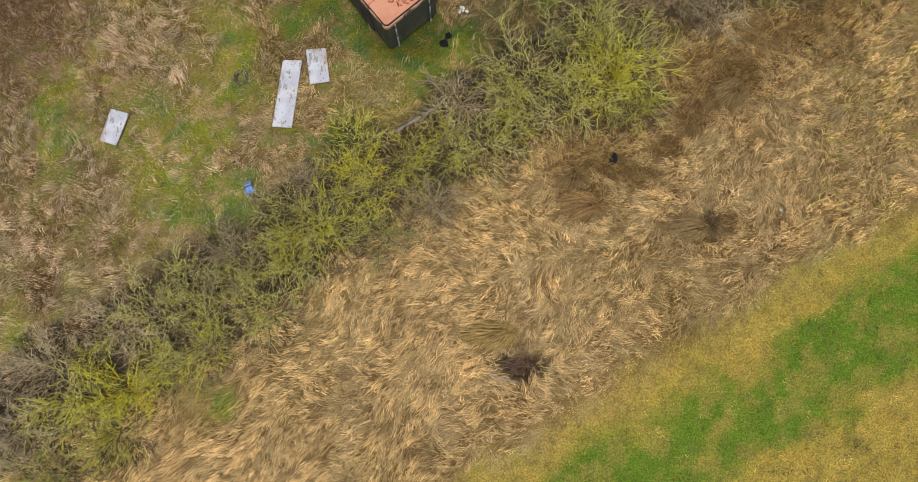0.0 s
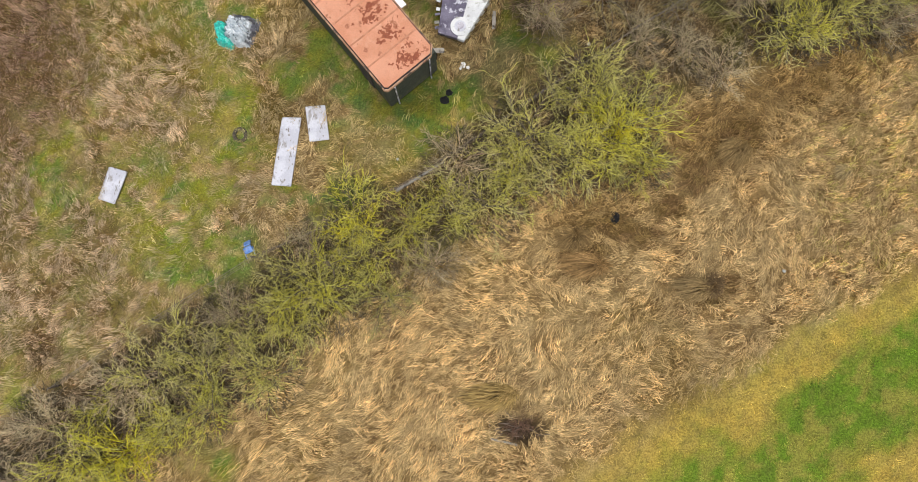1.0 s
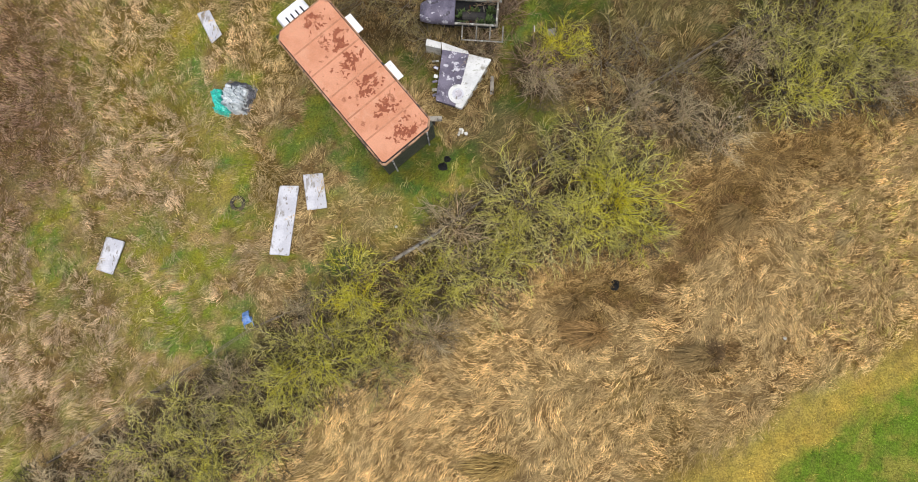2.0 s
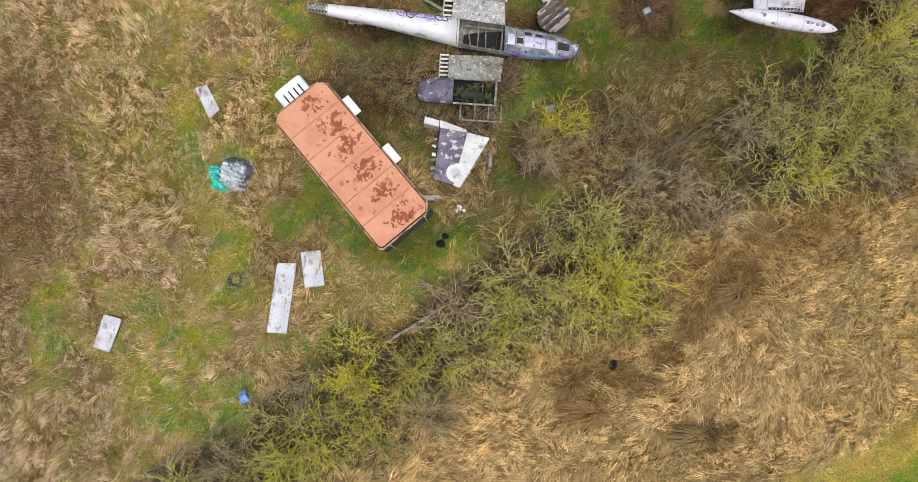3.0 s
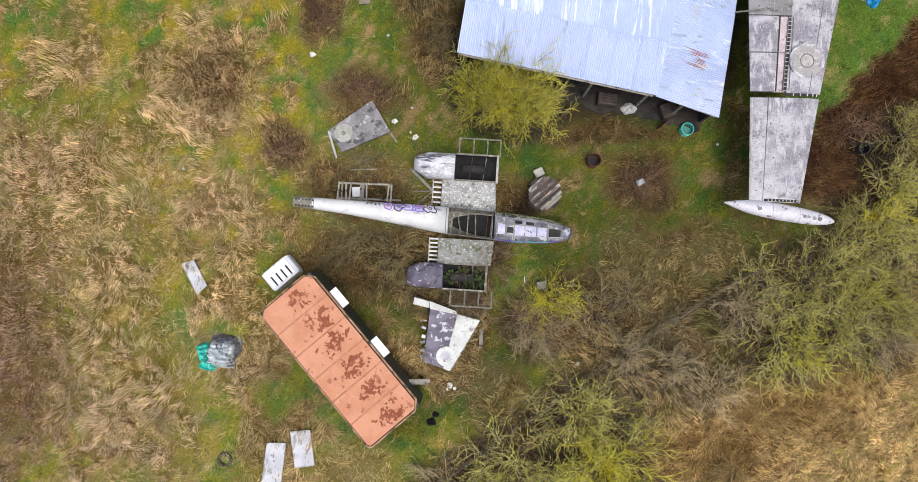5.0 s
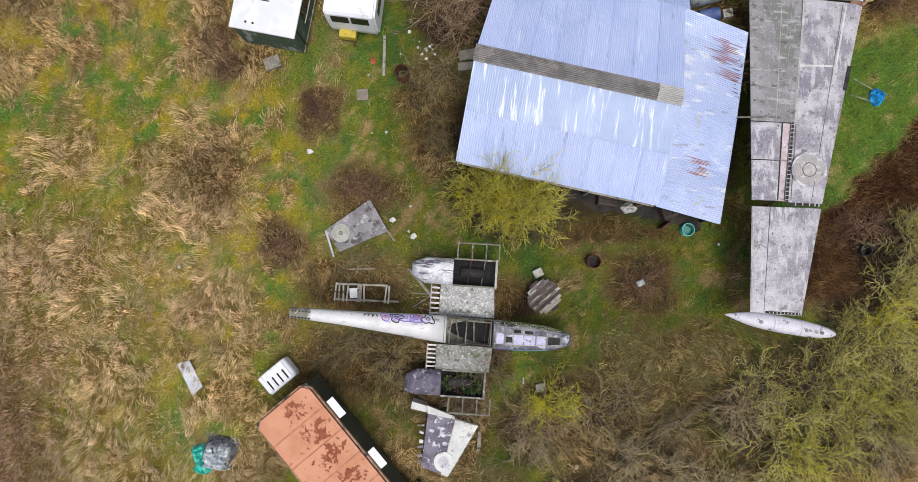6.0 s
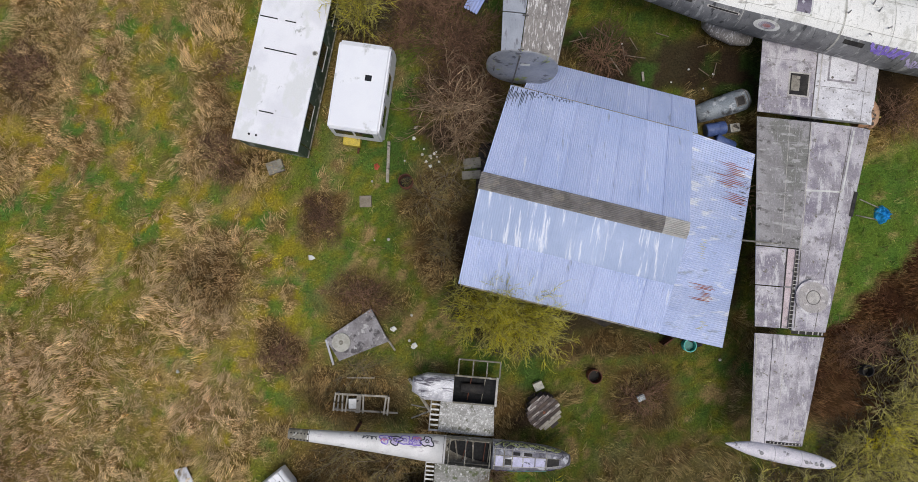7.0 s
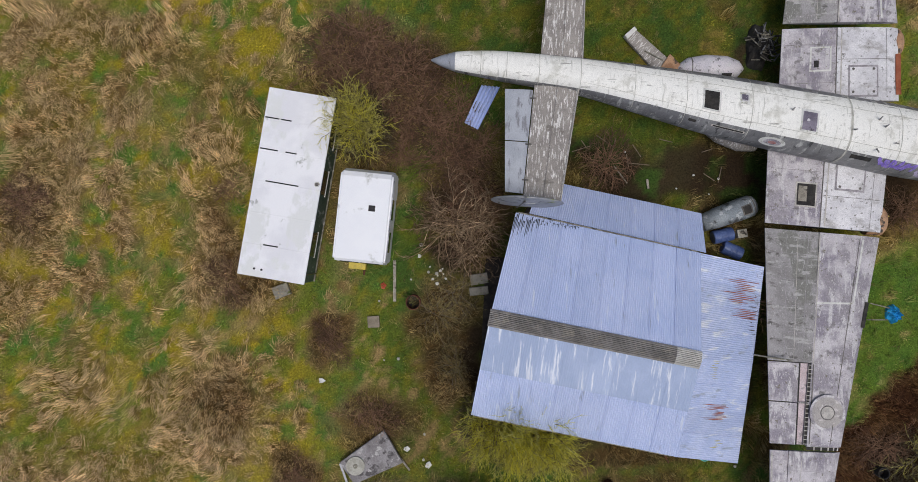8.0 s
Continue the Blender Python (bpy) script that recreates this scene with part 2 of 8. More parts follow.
hull_grey = surface("dark_grey_aircraft_paint", (0.16, 0.157, 0.158), (0.25, 0.245, 0.24), 1.0, 30, 0.55, 0.1, 0.06, [((0.50, 0.49, 0.46), 2.0, 0.58, 0.8, (2, 1, 0.5)), ((0.06, 0.06, 0.06), 2.0, 0.66, 0.85, (2, 1, 0.5))], grain_amount=0.2)
wing_grey = surface("lichen_stained_wing_skin", (0.53, 0.488, 0.50), (0.275, 0.245, 0.285), 0.75, 26, 0.65, 0.1, 0.08, [((0.62, 0.58, 0.595), 0.8, 0.44, 0.74, (0.8, 1.3, 1)), ((0.31, 0.28, 0.30), 0.7, 0.50, 0.80, (1.2, 0.8, 1)), ((0.60, 0.57, 0.57), 2.0, 0.56, 0.72, (2.4, 0.5, 1)), ((0.24, 0.22, 0.22), 2.2, 0.64, 0.85, (1, 1, 1)), ((0.66, 0.64, 0.62), 9.0, 0.66, 0.8, (3, 0.8, 1)), ((0.20, 0.18, 0.14), 6.0, 0.70, 0.84, (1, 1, 1))], grain_amount=0.25)
wing_dark = surface("dull_grey_wing_skin", (0.37, 0.35, 0.345), (0.27, 0.255, 0.245), 0.9, 26, 0.7, 0.1, 0.08, [((0.22, 0.215, 0.19), 0.7, 0.52, 0.68, (1.6, 0.7, 1)), ((0.46, 0.44, 0.42), 1.6, 0.58, 0.8, (0.7, 2.5, 1)), ((0.13, 0.12, 0.11), 2.0, 0.62, 0.82, (1, 1.6, 1)), ((0.55, 0.53, 0.51), 8.0, 0.70, 0.8, (3, 0.8, 1))], grain_amount=0.25)
wing_pale = surface("pale_inner_wing_skin", (0.80, 0.78, 0.78), (0.66, 0.64, 0.65), 1.0, 26, 0.6, 0.1, 0.06, [((0.46, 0.435, 0.42), 1.5, 0.54, 0.84, (1, 1.5, 1)), ((0.22, 0.21, 0.19), 7.0, 0.68, 0.82, (1, 1, 1))], grain_amount=0.2)
tail_skin = surface("flaking_tailplane_skin", (0.36, 0.325, 0.29), (0.29, 0.26, 0.235), 1.2, 26, 0.7, 0.1, 0.08, [((0.74, 0.71, 0.67), 5.0, 0.60, 0.68, (3.6, 0.55, 1)), ((0.22, 0.195, 0.17), 2.0, 0.64, 0.86, (1, 1, 1))], grain_amount=0.25)
elev_skin = surface("blue_grey_elevator_skin", (0.45, 0.47, 0.51), (0.38, 0.40, 0.44), 1.0, 30, 0.5, 0.25, 0.05, [((0.24, 0.24, 0.26), 2.4, 0.60, 0.8, (2, 0.6, 1))], grain_amount=0.15)
fin_skin = surface("grey_fin_paint", (0.30, 0.31, 0.34), (0.38, 0.38, 0.40), 1.2, 30, 0.55, 0.15, 0.05, [((0.32, 0.36, 0.10), 1.3, 0.62, 0.72, (1, 1, 1)), ((0.12, 0.12, 0.13), 3, 0.68, 0.82, (1, 1, 1))], grain_amount=0.2)
tank_skin = surface("mottled_tip_tank_paint", (0.76, 0.71, 0.73), (0.64, 0.60, 0.64), 2.5, 30, 0.6, 0.05, 0.06, [((0.70, 0.68, 0.68), 4, 0.58, 0.75, (1, 1, 1)), ((0.24, 0.22, 0.22), 5, 0.66, 0.8, (1, 1, 1))], grain_amount=0.2)
# dark lengthwise streaks put the metal's reflections into its colour
bare_metal = surface("bare_aluminium_reflections", (0.74, 0.73, 0.74), (0.44, 0.43, 0.45), 2.0, 30, 0.6, 0.3, 0.06, [((0.13, 0.12, 0.14), 1.8, 0.55, 0.70, (0.35, 2.5, 1)), ((0.75, 0.74, 0.72), 3.0, 0.62, 0.8, (1, 2.0, 1))], grain_amount=0.25)
mauve_metal = surface("purple_grey_weathered_skin", (0.13, 0.112, 0.15), (0.21, 0.185, 0.235), 1.5, 30, 0.6, 0.2, 0.08, [((0.60, 0.58, 0.60), 4.0, 0.64, 0.74, (1, 1, 1)), ((0.07, 0.06, 0.07), 3, 0.64, 0.8, (1, 1, 1))], grain_amount=0.25)
mossy_metal = surface("algae_covered_wing_skin", (0.23, 0.23, 0.19), (0.34, 0.33, 0.30), 2.0, 30, 0.75, 0.1, 0.12, [((0.62, 0.61, 0.58), 12, 0.62, 0.72, (1, 1, 1)), ((0.12, 0.14, 0.06), 3, 0.6, 0.8, (1, 1, 1))], grain_amount=0.35)
frame_metal = surface("corroded_frame", (0.30, 0.28, 0.22), (0.20, 0.18, 0.14), 3, 50, 0.8, 0.2, 0.2, [((0.48, 0.46, 0.40), 5, 0.6, 0.75, (1, 1, 1))])
# near-black; flush patches of it stand for the shade inside openings
dark_inside = surface("dark_interior", (0.022, 0.020, 0.019), (0.045, 0.04, 0.034), 2, 30, 0.9, 0, 0.3)
glass_mat = surface("clouded_perspex", (0.56, 0.54, 0.70), (0.44, 0.43, 0.56), 2.0, 30, 0.25, 0.0, 0.02, [((0.52, 0.52, 0.60), 6, 0.58, 0.80, (1, 1, 1)), ((0.12, 0.12, 0.14), 3, 0.66, 0.8, (1, 1, 1))], grain_amount=0.1)
dark_glass = surface("dark_window_glass", (0.012, 0.013, 0.015), grain=30, rough=0.12, bump=0)
seam_mat = surface("seam_dirt", (0.11, 0.10, 0.09), (0.2, 0.18, 0.16), 4, 50, 0.9, 0, 0)
pale_seam = surface("flaked_seam_paint", (0.62, 0.58, 0.52), (0.45, 0.42, 0.38), 4, 50, 0.9, 0, 0)
rust_mat = surface("rusted_steel", (0.16, 0.055, 0.03), (0.09, 0.04, 0.025), 3, 50, 0.9, 0.1, 0.3, [((0.26, 0.10, 0.05), 4, 0.6, 0.8, (1, 1, 1))])

# ---- ground ----
HEDGE = [(-21, -8), (-16, -4.6), (-11, -0.6), (-5, 3.4), (0, 7.2), (4.5, 10.8), (8, 13.2), (14, 16.6), (19, 20), (24, 23)]
GREEN_WAYS = [
    ([(-10.3, 8), (-9.3, 11.3), (-11, 13), (-12.0, 15.1), (-12.4, 17.1), (-13.1, 19.4), (-14.9, 21.2)], 0.65),
    ([(-15.1, 29.0), (-15.7, 27.5), (-16.0, 25.7), (-15.4, 24.1), (-15.3, 22.1), (-14.9, 21.2), (-12.6, 21.7), (-10.0, 22.2), (-9.4, 23.5), (-8.2, 24.9), (-7.5, 26.2), (-6.1, 27.9), (-8.8, 29.4)], 0.62),
    ([(-21.5, 26.8), (-19.1, 28.1), (-17.6, 29.0), (-15.6, 29.5), (-13.0, 30.3), (-9.6, 29.4), (-7.8, 28.6)], 0.75),
    ([(-13.4, 30.4), (-13.9, 32.5), (-13.5, 34.8)], 0.6),
    ([(-20.5, 26.1), (-19.7, 24.4), (-18.7, 23.9), (-16.5, 25.6)], 0.4),
    ([(-8.9, 21.5), (-8.1, 20.8), (-6.6, 21.6)], 0.45),
    ([(-8, 25.5), (-5.2, 27.6), (-4.2, 29.5), (-4.2, 32), (-2.4, 35), (-1.9, 38), (-3, 42)], 1.2),
    ([(-3.2, 26.8), (-2.2, 24.8), (0.4, 23.8), (4, 23.6), (8, 24.2), (10.4, 23.2), (10.9, 21.6)], 1.0),
    ([(5.6, 18.4), (5.5, 20), (6.4, 21.6)], 0.7),
    ([(-10.4, 9), (-10.6, 6.9), (-11.8, 5.2), (-9, 3.2), (-13, 4)], 0.9),
    ([(-5, 9.6), (-2, 10.4), (-0.3, 11.6), (1.2, 13.2), (2.6, 15.6), (3, 18.6)], 0.42),
    ([(17.0, 33.4), (17.1, 30.6), (16.6, 28.2)], 1.1),
    ([(18.8, 33.4), (19.4, 31.8), (21, 32.6)], 1.2),
    ([(-6, 44.5), (0, 43.4), (5, 43), (10, 44.4), (12, 47)], 1.3),
    ([(-13, 41), (-15, 37), (-14.4, 33), (-15.5, 29)], 0.9),
    ([(-15, 0.6), (-17.6, -3)], 0.5),
    ([(5, 37.8), (7.6, 36.8), (9.6, 37.2), (6.2, 39.2)], 1.1),
    ([(-11.5, -3.6), (-9, -4.6)], 0.7),
]
BROWN = [(-19.8, 13.4, 2.8, 4.6), (-11.3, 25.9, 1.5, 1.6), (-7.8, 22.9, 1.2, 1.2), (-6.5, 29, 1.0, 1.0), (-4.4, 25.7, 1.6, 1.2), (-4.6, 21.6, 2.6, 1.2), (-3.8, 18.4, 3.6, 1.7),
         (8.2, 22.6, 1.2, 1.1), (19.4, 26.4, 2.4, 2.0), (17.7, 24.0, 1.8, 2.4), (6.6, 24.5, 3.0, 0.6), (18.8, 36.6, 2.2, 1.6), (6.5, 16.2, 3.0, 2.0), (10.2, 16, 3.0, 1.8), (12.4, 10.6, 1.2, 1.0), (11.2, 8.9, 0.8, 0.9), (10.0, 7.5, 0.9, 0.7), (8.8, 6.3, 0.9, 0.6), (-17, -0.8, 1.5, 0.9)]
BROWN_TOO = [(2.6, -1.3, 1.2, 0.6), (11.3, 4.2, 0.9, 0.7), (6.2, 4.9, 1.2, 0.6), (7.2, 6.6, 1.8, 0.8), (-11.4, 33.0, 0.8, 1.6), (-10.6, 31.2, 1.2, 0.7), (-5, 40.5, 3.0, 2.6), (-0.8, 35.4, 1.7, 2.8), (10.6, 36.6, 1.6, 2.2),
             (4.2, 37.2, 1.8, 1.0), (-1.4, 28.6, 1.2, 1.8), (-1.8, 30.6, 1.4, 1.2), (-20.3, 34.6, 1.2, 1.4), (2.4, 21.8, 1.2, 1.0), (-18.6, 18.8, 0.7, 0.6)]
STRAWY = [(1.9, 13.2, 1.3, 1.3), (8.9, 19.0, 2.6, 1.7), (11.6, 20.0, 1.6, 1.0), (3.6, 16.2, 1.2, 1.2), (-3.6, 8.9, 1.8, 1.4), (-17.2, 20, 3.2, 5.0), (-15.8, 2.6, 3.4, 2.6), (-13, 12, 2.4, 3.5), (17, 7.5, 3.5, 3.0), (-1, -2.5, 6, 3)]
MOUNDS = [(-11.9, 25.3, 2.5, 2.8), (-17.6, 26.6, 2.0, 1.3), (-18.2, 20.4, 2.6, 2.3), (-7.75, 23.1, 0.9, 0.9), (-10.3, 19.4, 1.5, 1.8), (-11.9, 32.8, 1.0, 2.2), (-10.4, 30.9, 1.6, 1.0), (-11.8, 37.4, 1.0, 1.1),
          (-13.9, 20.4, 0.8, 1.5), (-17.0, 30.9, 0.8, 0.4), (-20.4, 30.2, 1.2, 0.9), (-19.2, 36.5, 1.6, 4.0), (-14.6, 35.0, 0.9, 1.3), (-15.6, 38.4, 1.4, 1.2), (-18.2, 42.5, 2.2, 1.3), (-13.2, 41.2, 1.2, 0.9), (-4.6, 25.9, 1.2, 1.0)]
OLIVE = [(-3, 17.6, 4.6, 2.6), (-6.6, 12.4, 1.8, 2.4), (1.6, 14.4, 2.4, 3.2), (-5, 20.4, 3.6, 1.6), (-2.4, 12, 2.4, 1.6)]
# burnt and bare soil; patches by shed, fuselage and drum also paint shade
BURNT_AND_SHADED = [(-0.2, 28.4, 0.5, 2.0), (3.2, 21.2, 0.75, 0.6), (3.5, -2.6, 1.2, 0.65), (11.5, 36.5, 1.5, 1.8), (5.5, 25.8, 4.6, 0.7), (11.3, 42.6, 0.7, 1.2), (11.2, 29, 0.7, 3.5), (18.4, 25.0, 1.2, 1.2), (17.7, 36.8, 1.2, 1.2), (4.6, 37.7, 2.2, 0.8), (8.4, 37.5, 2.2, 0.9), (6.6, 36.9, 2.6, 0.9), (-1.5, 32.7, 0.8, 0.6), (8.8, 36.7, 1.8, 0.7), (5.0, 37.0, 1.6, 0.6)]


def near_line(x, y, pts):
    d = np.full(np.shape(x), 1e9)
    for (ax, ay), (bx, by) in zip(pts, pts[1:]):
        ex, ey = bx - ax, by - ay
        f = np.clip(((x - ax) * ex + (y - ay) * ey) / (ex * ex + ey * ey), 0, 1)
        d = np.minimum(d, np.hypot(x - ax - f * ex, y - ay - f * ey))
    return d


def patches(x, y, rows):
    m = np.zeros(np.shape(x))
    for cx, cy, rx, ry in rows:
        m = np.maximum(m, smooth01((1.45 - np.hypot((x - cx) / rx, (y - cy) / ry)) / 0.9))
    return m


def dampness(x, y):
    """How wet and mossy the ground is: the yard round the shed and the north of the field."""
    side = y - np.interp(x, [p[0] for p in HEDGE], [p[1] for p in HEDGE])
    yard = patches(x, y, OLIVE) * smooth01((side - 0.5) / 2)
    return np.maximum(yard, smooth01((y - 20.5 + 6 * smooth01((x - 1) / 4)) / 4) * smooth01((side - 1.0) / 2) * (0.15 + 0.85 * smooth01((x + 12) / 5)))


def hedge_side(x, y):
    """Metres south of the hedge line."""
    return np.interp(x, [p[0] for p in HEDGE], [p[1] for p in HEDGE]) - y


def bracken(x, y):
    """The dead bracken east of the broken wing, with a clean edge to the mown lawn."""
    s = (x - 16.2) * 0.746 - (y - 26.3) * 0.666 + 0.9 * (fbm(x, y, 0.9, 211, 3) - 0.5)
    fern = smooth01(s / 0.35 + 0.5) * smooth01((x - 12.6) / 0.8) * smooth01((y - 21.6 + 0.25 * (x - 15)) / 1.6)
    lawn = smooth01((x - 14.2) / 0.8) * smooth01((35 - y) / 2) * smooth01((0.1 - s) / 0.35) * smooth01((s + 6) / 2)
    return fern, lawn


def in_yard(x, y):
    """1 over the yard, fading to 0 where the plain country begins."""
    return smooth01((26 - np.abs(x)) / 4) * smooth01((35.5 - np.abs(y - 18.5)) / 4)


def cover(x, y):
    """What grows where: weights of mown field, green ways, brown scrub, burnt or bare soil with painted shade, hedge
    floor, and pale strip.
    """
    wx = x + (fbm(x, y, 2.2, 3) - 0.5) * 2.0
    wy = y + (fbm(x, y, 2.2, 11) - 0.5) * 2.0
    field = smooth01((0.676 * (wx - 4.3) - 5.4 - wy) / 3.2 + 0.5)
    side = y - np.interp(x, [p[0] for p in HEDGE], [p[1] for p in HEDGE])
    hedge = smooth01((2.9 - np.abs(side - 0.2)) / 1.4)
    strip = smooth01(-(side + 1.6) / 1.6) * (1 - field)
    green = np.zeros(np.shape(x))
    for pts, w in GREEN_WAYS:
        green = np.maximum(green, smooth01((w * 1.7 - near_line(wx, wy, pts)) / w))
    lanes = green
    wild = fbm(x, y, 3.4, 41)
    green = np.maximum(green, smooth01((wild + 0.35 * (fbm(x, y, 0.8, 43) - 0.5) - 0.54 - 0.035 * smooth01((-6 - x) / 3) + 0.10 * dampness(x, y)) / 0.08) * 0.95 * (1 - strip) * (1 - hedge))
    green = np.maximum(green, smooth01((fbm(x, y, 1.5, 185, 3) - 0.53) / 0.05) * 0.85 * smooth01((-7 - x) / 2) * smooth01((21 - y) / 3) * smooth01((x + 19.5) / 2) * (1 - strip) * (1 - hedge))
    moss = smooth01((y - 20) / 4) * (1 - strip) * (1 - hedge)
    mix = smooth01((-7 - x) / 3)
    tufty = (1 - 0.7 * mix) * (fbm(x, y, 1.6, 141) - 0.5) + 0.75 * mix * (fbm(x, y, 0.75, 147) - 0.5) + 0.3 * (fbm(x, y, 0.6, 143) - 0.5)
    green = np.maximum(green, smooth01((tufty + 0.03 - 0.085 * mix) / 0.07) * moss)
    # the north-western field: straw mounds of rank grass with green lanes between them
    west = smooth01((-5.0 - x) / 2) * smooth01((y - 19) / 2.5) * (1 - strip)
    tuft = smooth01((fbm(x, y, 0.75, 181, 3) - 0.575 + 0.07 * smooth01((-11.5 - x) / 2) * smooth01((y - 29) / 3)) / 0.05) * smooth01((-8 - x) / 2)
    stray = smooth01((fbm(x, y, 0.55, 183, 2) - 0.60) / 0.06) * 0.8
    mound = np.maximum(np.maximum(patches(wx, wy, MOUNDS), tuft), stray)
    green = np.maximum(green * (1 - west) + west * 0.97 * (1 - mound), lanes * 0.95 * (1 - 0.35 * mound) * smooth01((-8 - x) / 3))
    brown = np.maximum(patches(wx, wy, BROWN), patches(wx, wy, BROWN_TOO))
    brown = np.maximum(brown, smooth01((fbm(x, y, 2.6, 77) - 0.64) / 0.08) * 0.45)
    straw = patches(wx, wy, STRAWY)
    brown, green = brown * (1 - 0.75 * straw), green * (1 - 0.55 * straw)
    fern, lawn = bracken(x, y)
    brown, green = np.maximum(brown * (1 - lawn), fern), np.maximum(green * (1 - fern), lawn * 0.97)
    burnt = patches(wx, wy, BURNT_AND_SHADED)
    return field, green * (1 - brown * 0.7), brown, burnt, hedge, strip


def blend(a, b, w):
    return a * (1 - w[..., None]) + b * w[..., None]


TAN, STRAW, BROWNISH, SCRUB = np.array((0.40, 0.275, 0.115)), np.array((0.58, 0.43, 0.20)), np.array((0.21, 0.125, 0.05)), np.array((0.100, 0.068, 0.030))
LUSH, SWARD, YELLOWISH, SOIL_AND_SHADE = np.array((0.072, 0.150, 0.030)), np.array((0.130, 0.180, 0.024)), np.array((0.33, 0.26, 0.030)), np.array((0.042, 0.028, 0.018))


def ground_colour(x, y):
    field, green, brown, burnt, hedge, strip = cover(x, y)
    big, mid, fine = fbm(x, y, 5, 5), fbm(x, y, 1.1, 21), fbm(x, y, 0.35, 31, 3)
    c = blend(np.broadcast_to(TAN, (*np.shape(x), 3)), STRAW, smooth01((mid - 0.42) / 0.25))
    c = blend(c, BROWNISH, smooth01((fine - 0.55) / 0.2) * 0.7)
    c = blend(c, YELLOWISH, smooth01((big - 0.52) / 0.15) * 0.6 * (1 - strip * 0.7))
    near_hedge = smooth01((x - 2) / 4) * strip * smooth01((7.6 - hedge_side(x, y)) / 3.5)
    c = blend(c, np.array((0.25, 0.155, 0.05)), near_hedge * 0.75)
    c = blend(c, np.array((0.17, 0.18, 0.035)), smooth01((-6 - x) / 4) * (1 - strip) * (1 - hedge) * smooth01((fbm(x, y, 0.7, 83) - 0.45) / 0.12) * 0.42)
    g = blend(np.broadcast_to(SWARD, c.shape), LUSH, smooth01((mid - 0.48) / 0.2) * 0.8)
    g = blend(g, YELLOWISH, smooth01((fine - 0.50) / 0.25) * 0.55)
    north = smooth01((-5 - x) / 4) * smooth01((y + 3) / 4) * (1 - strip) * (1 - 0.35 * smooth01((17 - y) / 4))
    g = blend(g, np.array((0.25, 0.24, 0.028)), smooth01((-7.5 - x) / 4) * 0.6 * (1 - north))
    mottled = blend(np.broadcast_to(np.array((0.155, 0.190, 0.016)), c.shape), np.array((0.40, 0.290, 0.018)), smooth01((fbm(x, y, 1.5, 201, 3) - 0.47) / 0.08) * (0.85 - 0.4 * smooth01((17 - y) / 4)))
    mottled = blend(mottled, np.array((0.052, 0.170, 0.026)), smooth01((fbm(x, y, 1.0, 203, 3) - 0.55) / 0.05) * 0.9)
    g = blend(g, mottled * (1.08 - 0.14 * smooth01((y - 24) / 5))[..., None], north * 0.85)
    c = blend(c, g, green * smooth01((fine * 0.6 + mid * 0.6 - 0.36 - 0.13 * smooth01((-7.5 - x) / 3) * smooth01((25 - y) / 4)) / 0.18))
    rust = smooth01((-16 - x) / 3) * smooth01((y - 8) / 3) * smooth01((22 - y) / 4)
    c = blend(c, blend(np.broadcast_to(SCRUB, c.shape) + rust[..., None] * np.array((0.13, 0.07, 0.045)) + strip[..., None] * np.array((0.085, 0.050, 0.004)) + smooth01((x - 14) / 2)[..., None] * smooth01((y - 20) / 3)[..., None] * np.array((0.075, 0.022, 0.004)), BROWNISH, smooth01((fine - 0.40) / 0.2)), brown * 0.82)
    fern, lawn = bracken(x, y)
    c = blend(c, np.array((0.080, 0.034, 0.016)), fern * (0.6 + 0.35 * smooth01((mid - 0.4) / 0.2)))
    c = blend(c, np.array((0.070, 0.150, 0.020)), lawn * (0.45 + 0.3 * smooth01((fine - 0.45) / 0.1)))
    inner = (0.676 * (x - 3.8) - 5.3 - y) * 0.83
    band = smooth01(1.25 - np.abs(inner - 4.2) / 3.2)
    f = blend(np.broadcast_to(np.array((0.43, 0.30, 0.055)), c.shape), np.array((0.085, 0.190, 0.012)), smooth01((0.6 * (fbm(x * 0.8 + y * 0.45, y * 1.2 - x * 0.6, 2.0, 51) - 0.5) + 0.5 * (fbm(x, y, 0.9, 53) - 0.5) + 0.55 * band - 0.14) / 0.42) * 0.88)
    f = blend(f, SWARD, smooth01((fine - 0.5) / 0.2) * 0.3)
    f = blend(f, np.array((0.36, 0.27, 0.06)), smooth01((fbm(x, y, 0.55, 55) - 0.48) / 0.14) * 0.5)
    f = blend(f, np.array((0.20, 0.15, 0.045)), smooth01((fbm(x, y, 0.28, 57, 2) - 0.56) / 0.12) * 0.6 * (1 - 0.6 * band))
    c = blend(c, f, field)
    h = blend(np.broadcast_to(np.array((0.25, 0.18, 0.09)), c.shape), np.array((0.17, 0.165, 0.05)), smooth01((mid - 0.45) / 0.2))
    c = blend(c, h, hedge * 0.85)
    c = c * (1 - (0.06 + 0.14 * smooth01((22.5 - y) / 2) + 0.32 * smooth01((x + 6) / 4) * smooth01((51 - y) / 2)) * smooth01((16.5 - x) / 1.5) * dampness(x, y))[..., None]
    # by shed and fuselage this darkening puts shade into the ground colour
    c = blend(c, blend(np.broadcast_to(SOIL_AND_SHADE, c.shape), LUSH * 0.55, smooth01((y - 34) / 2) * smooth01((fbm(x, y, 0.9, 191) - 0.50) / 0.1)), burnt * 0.9)
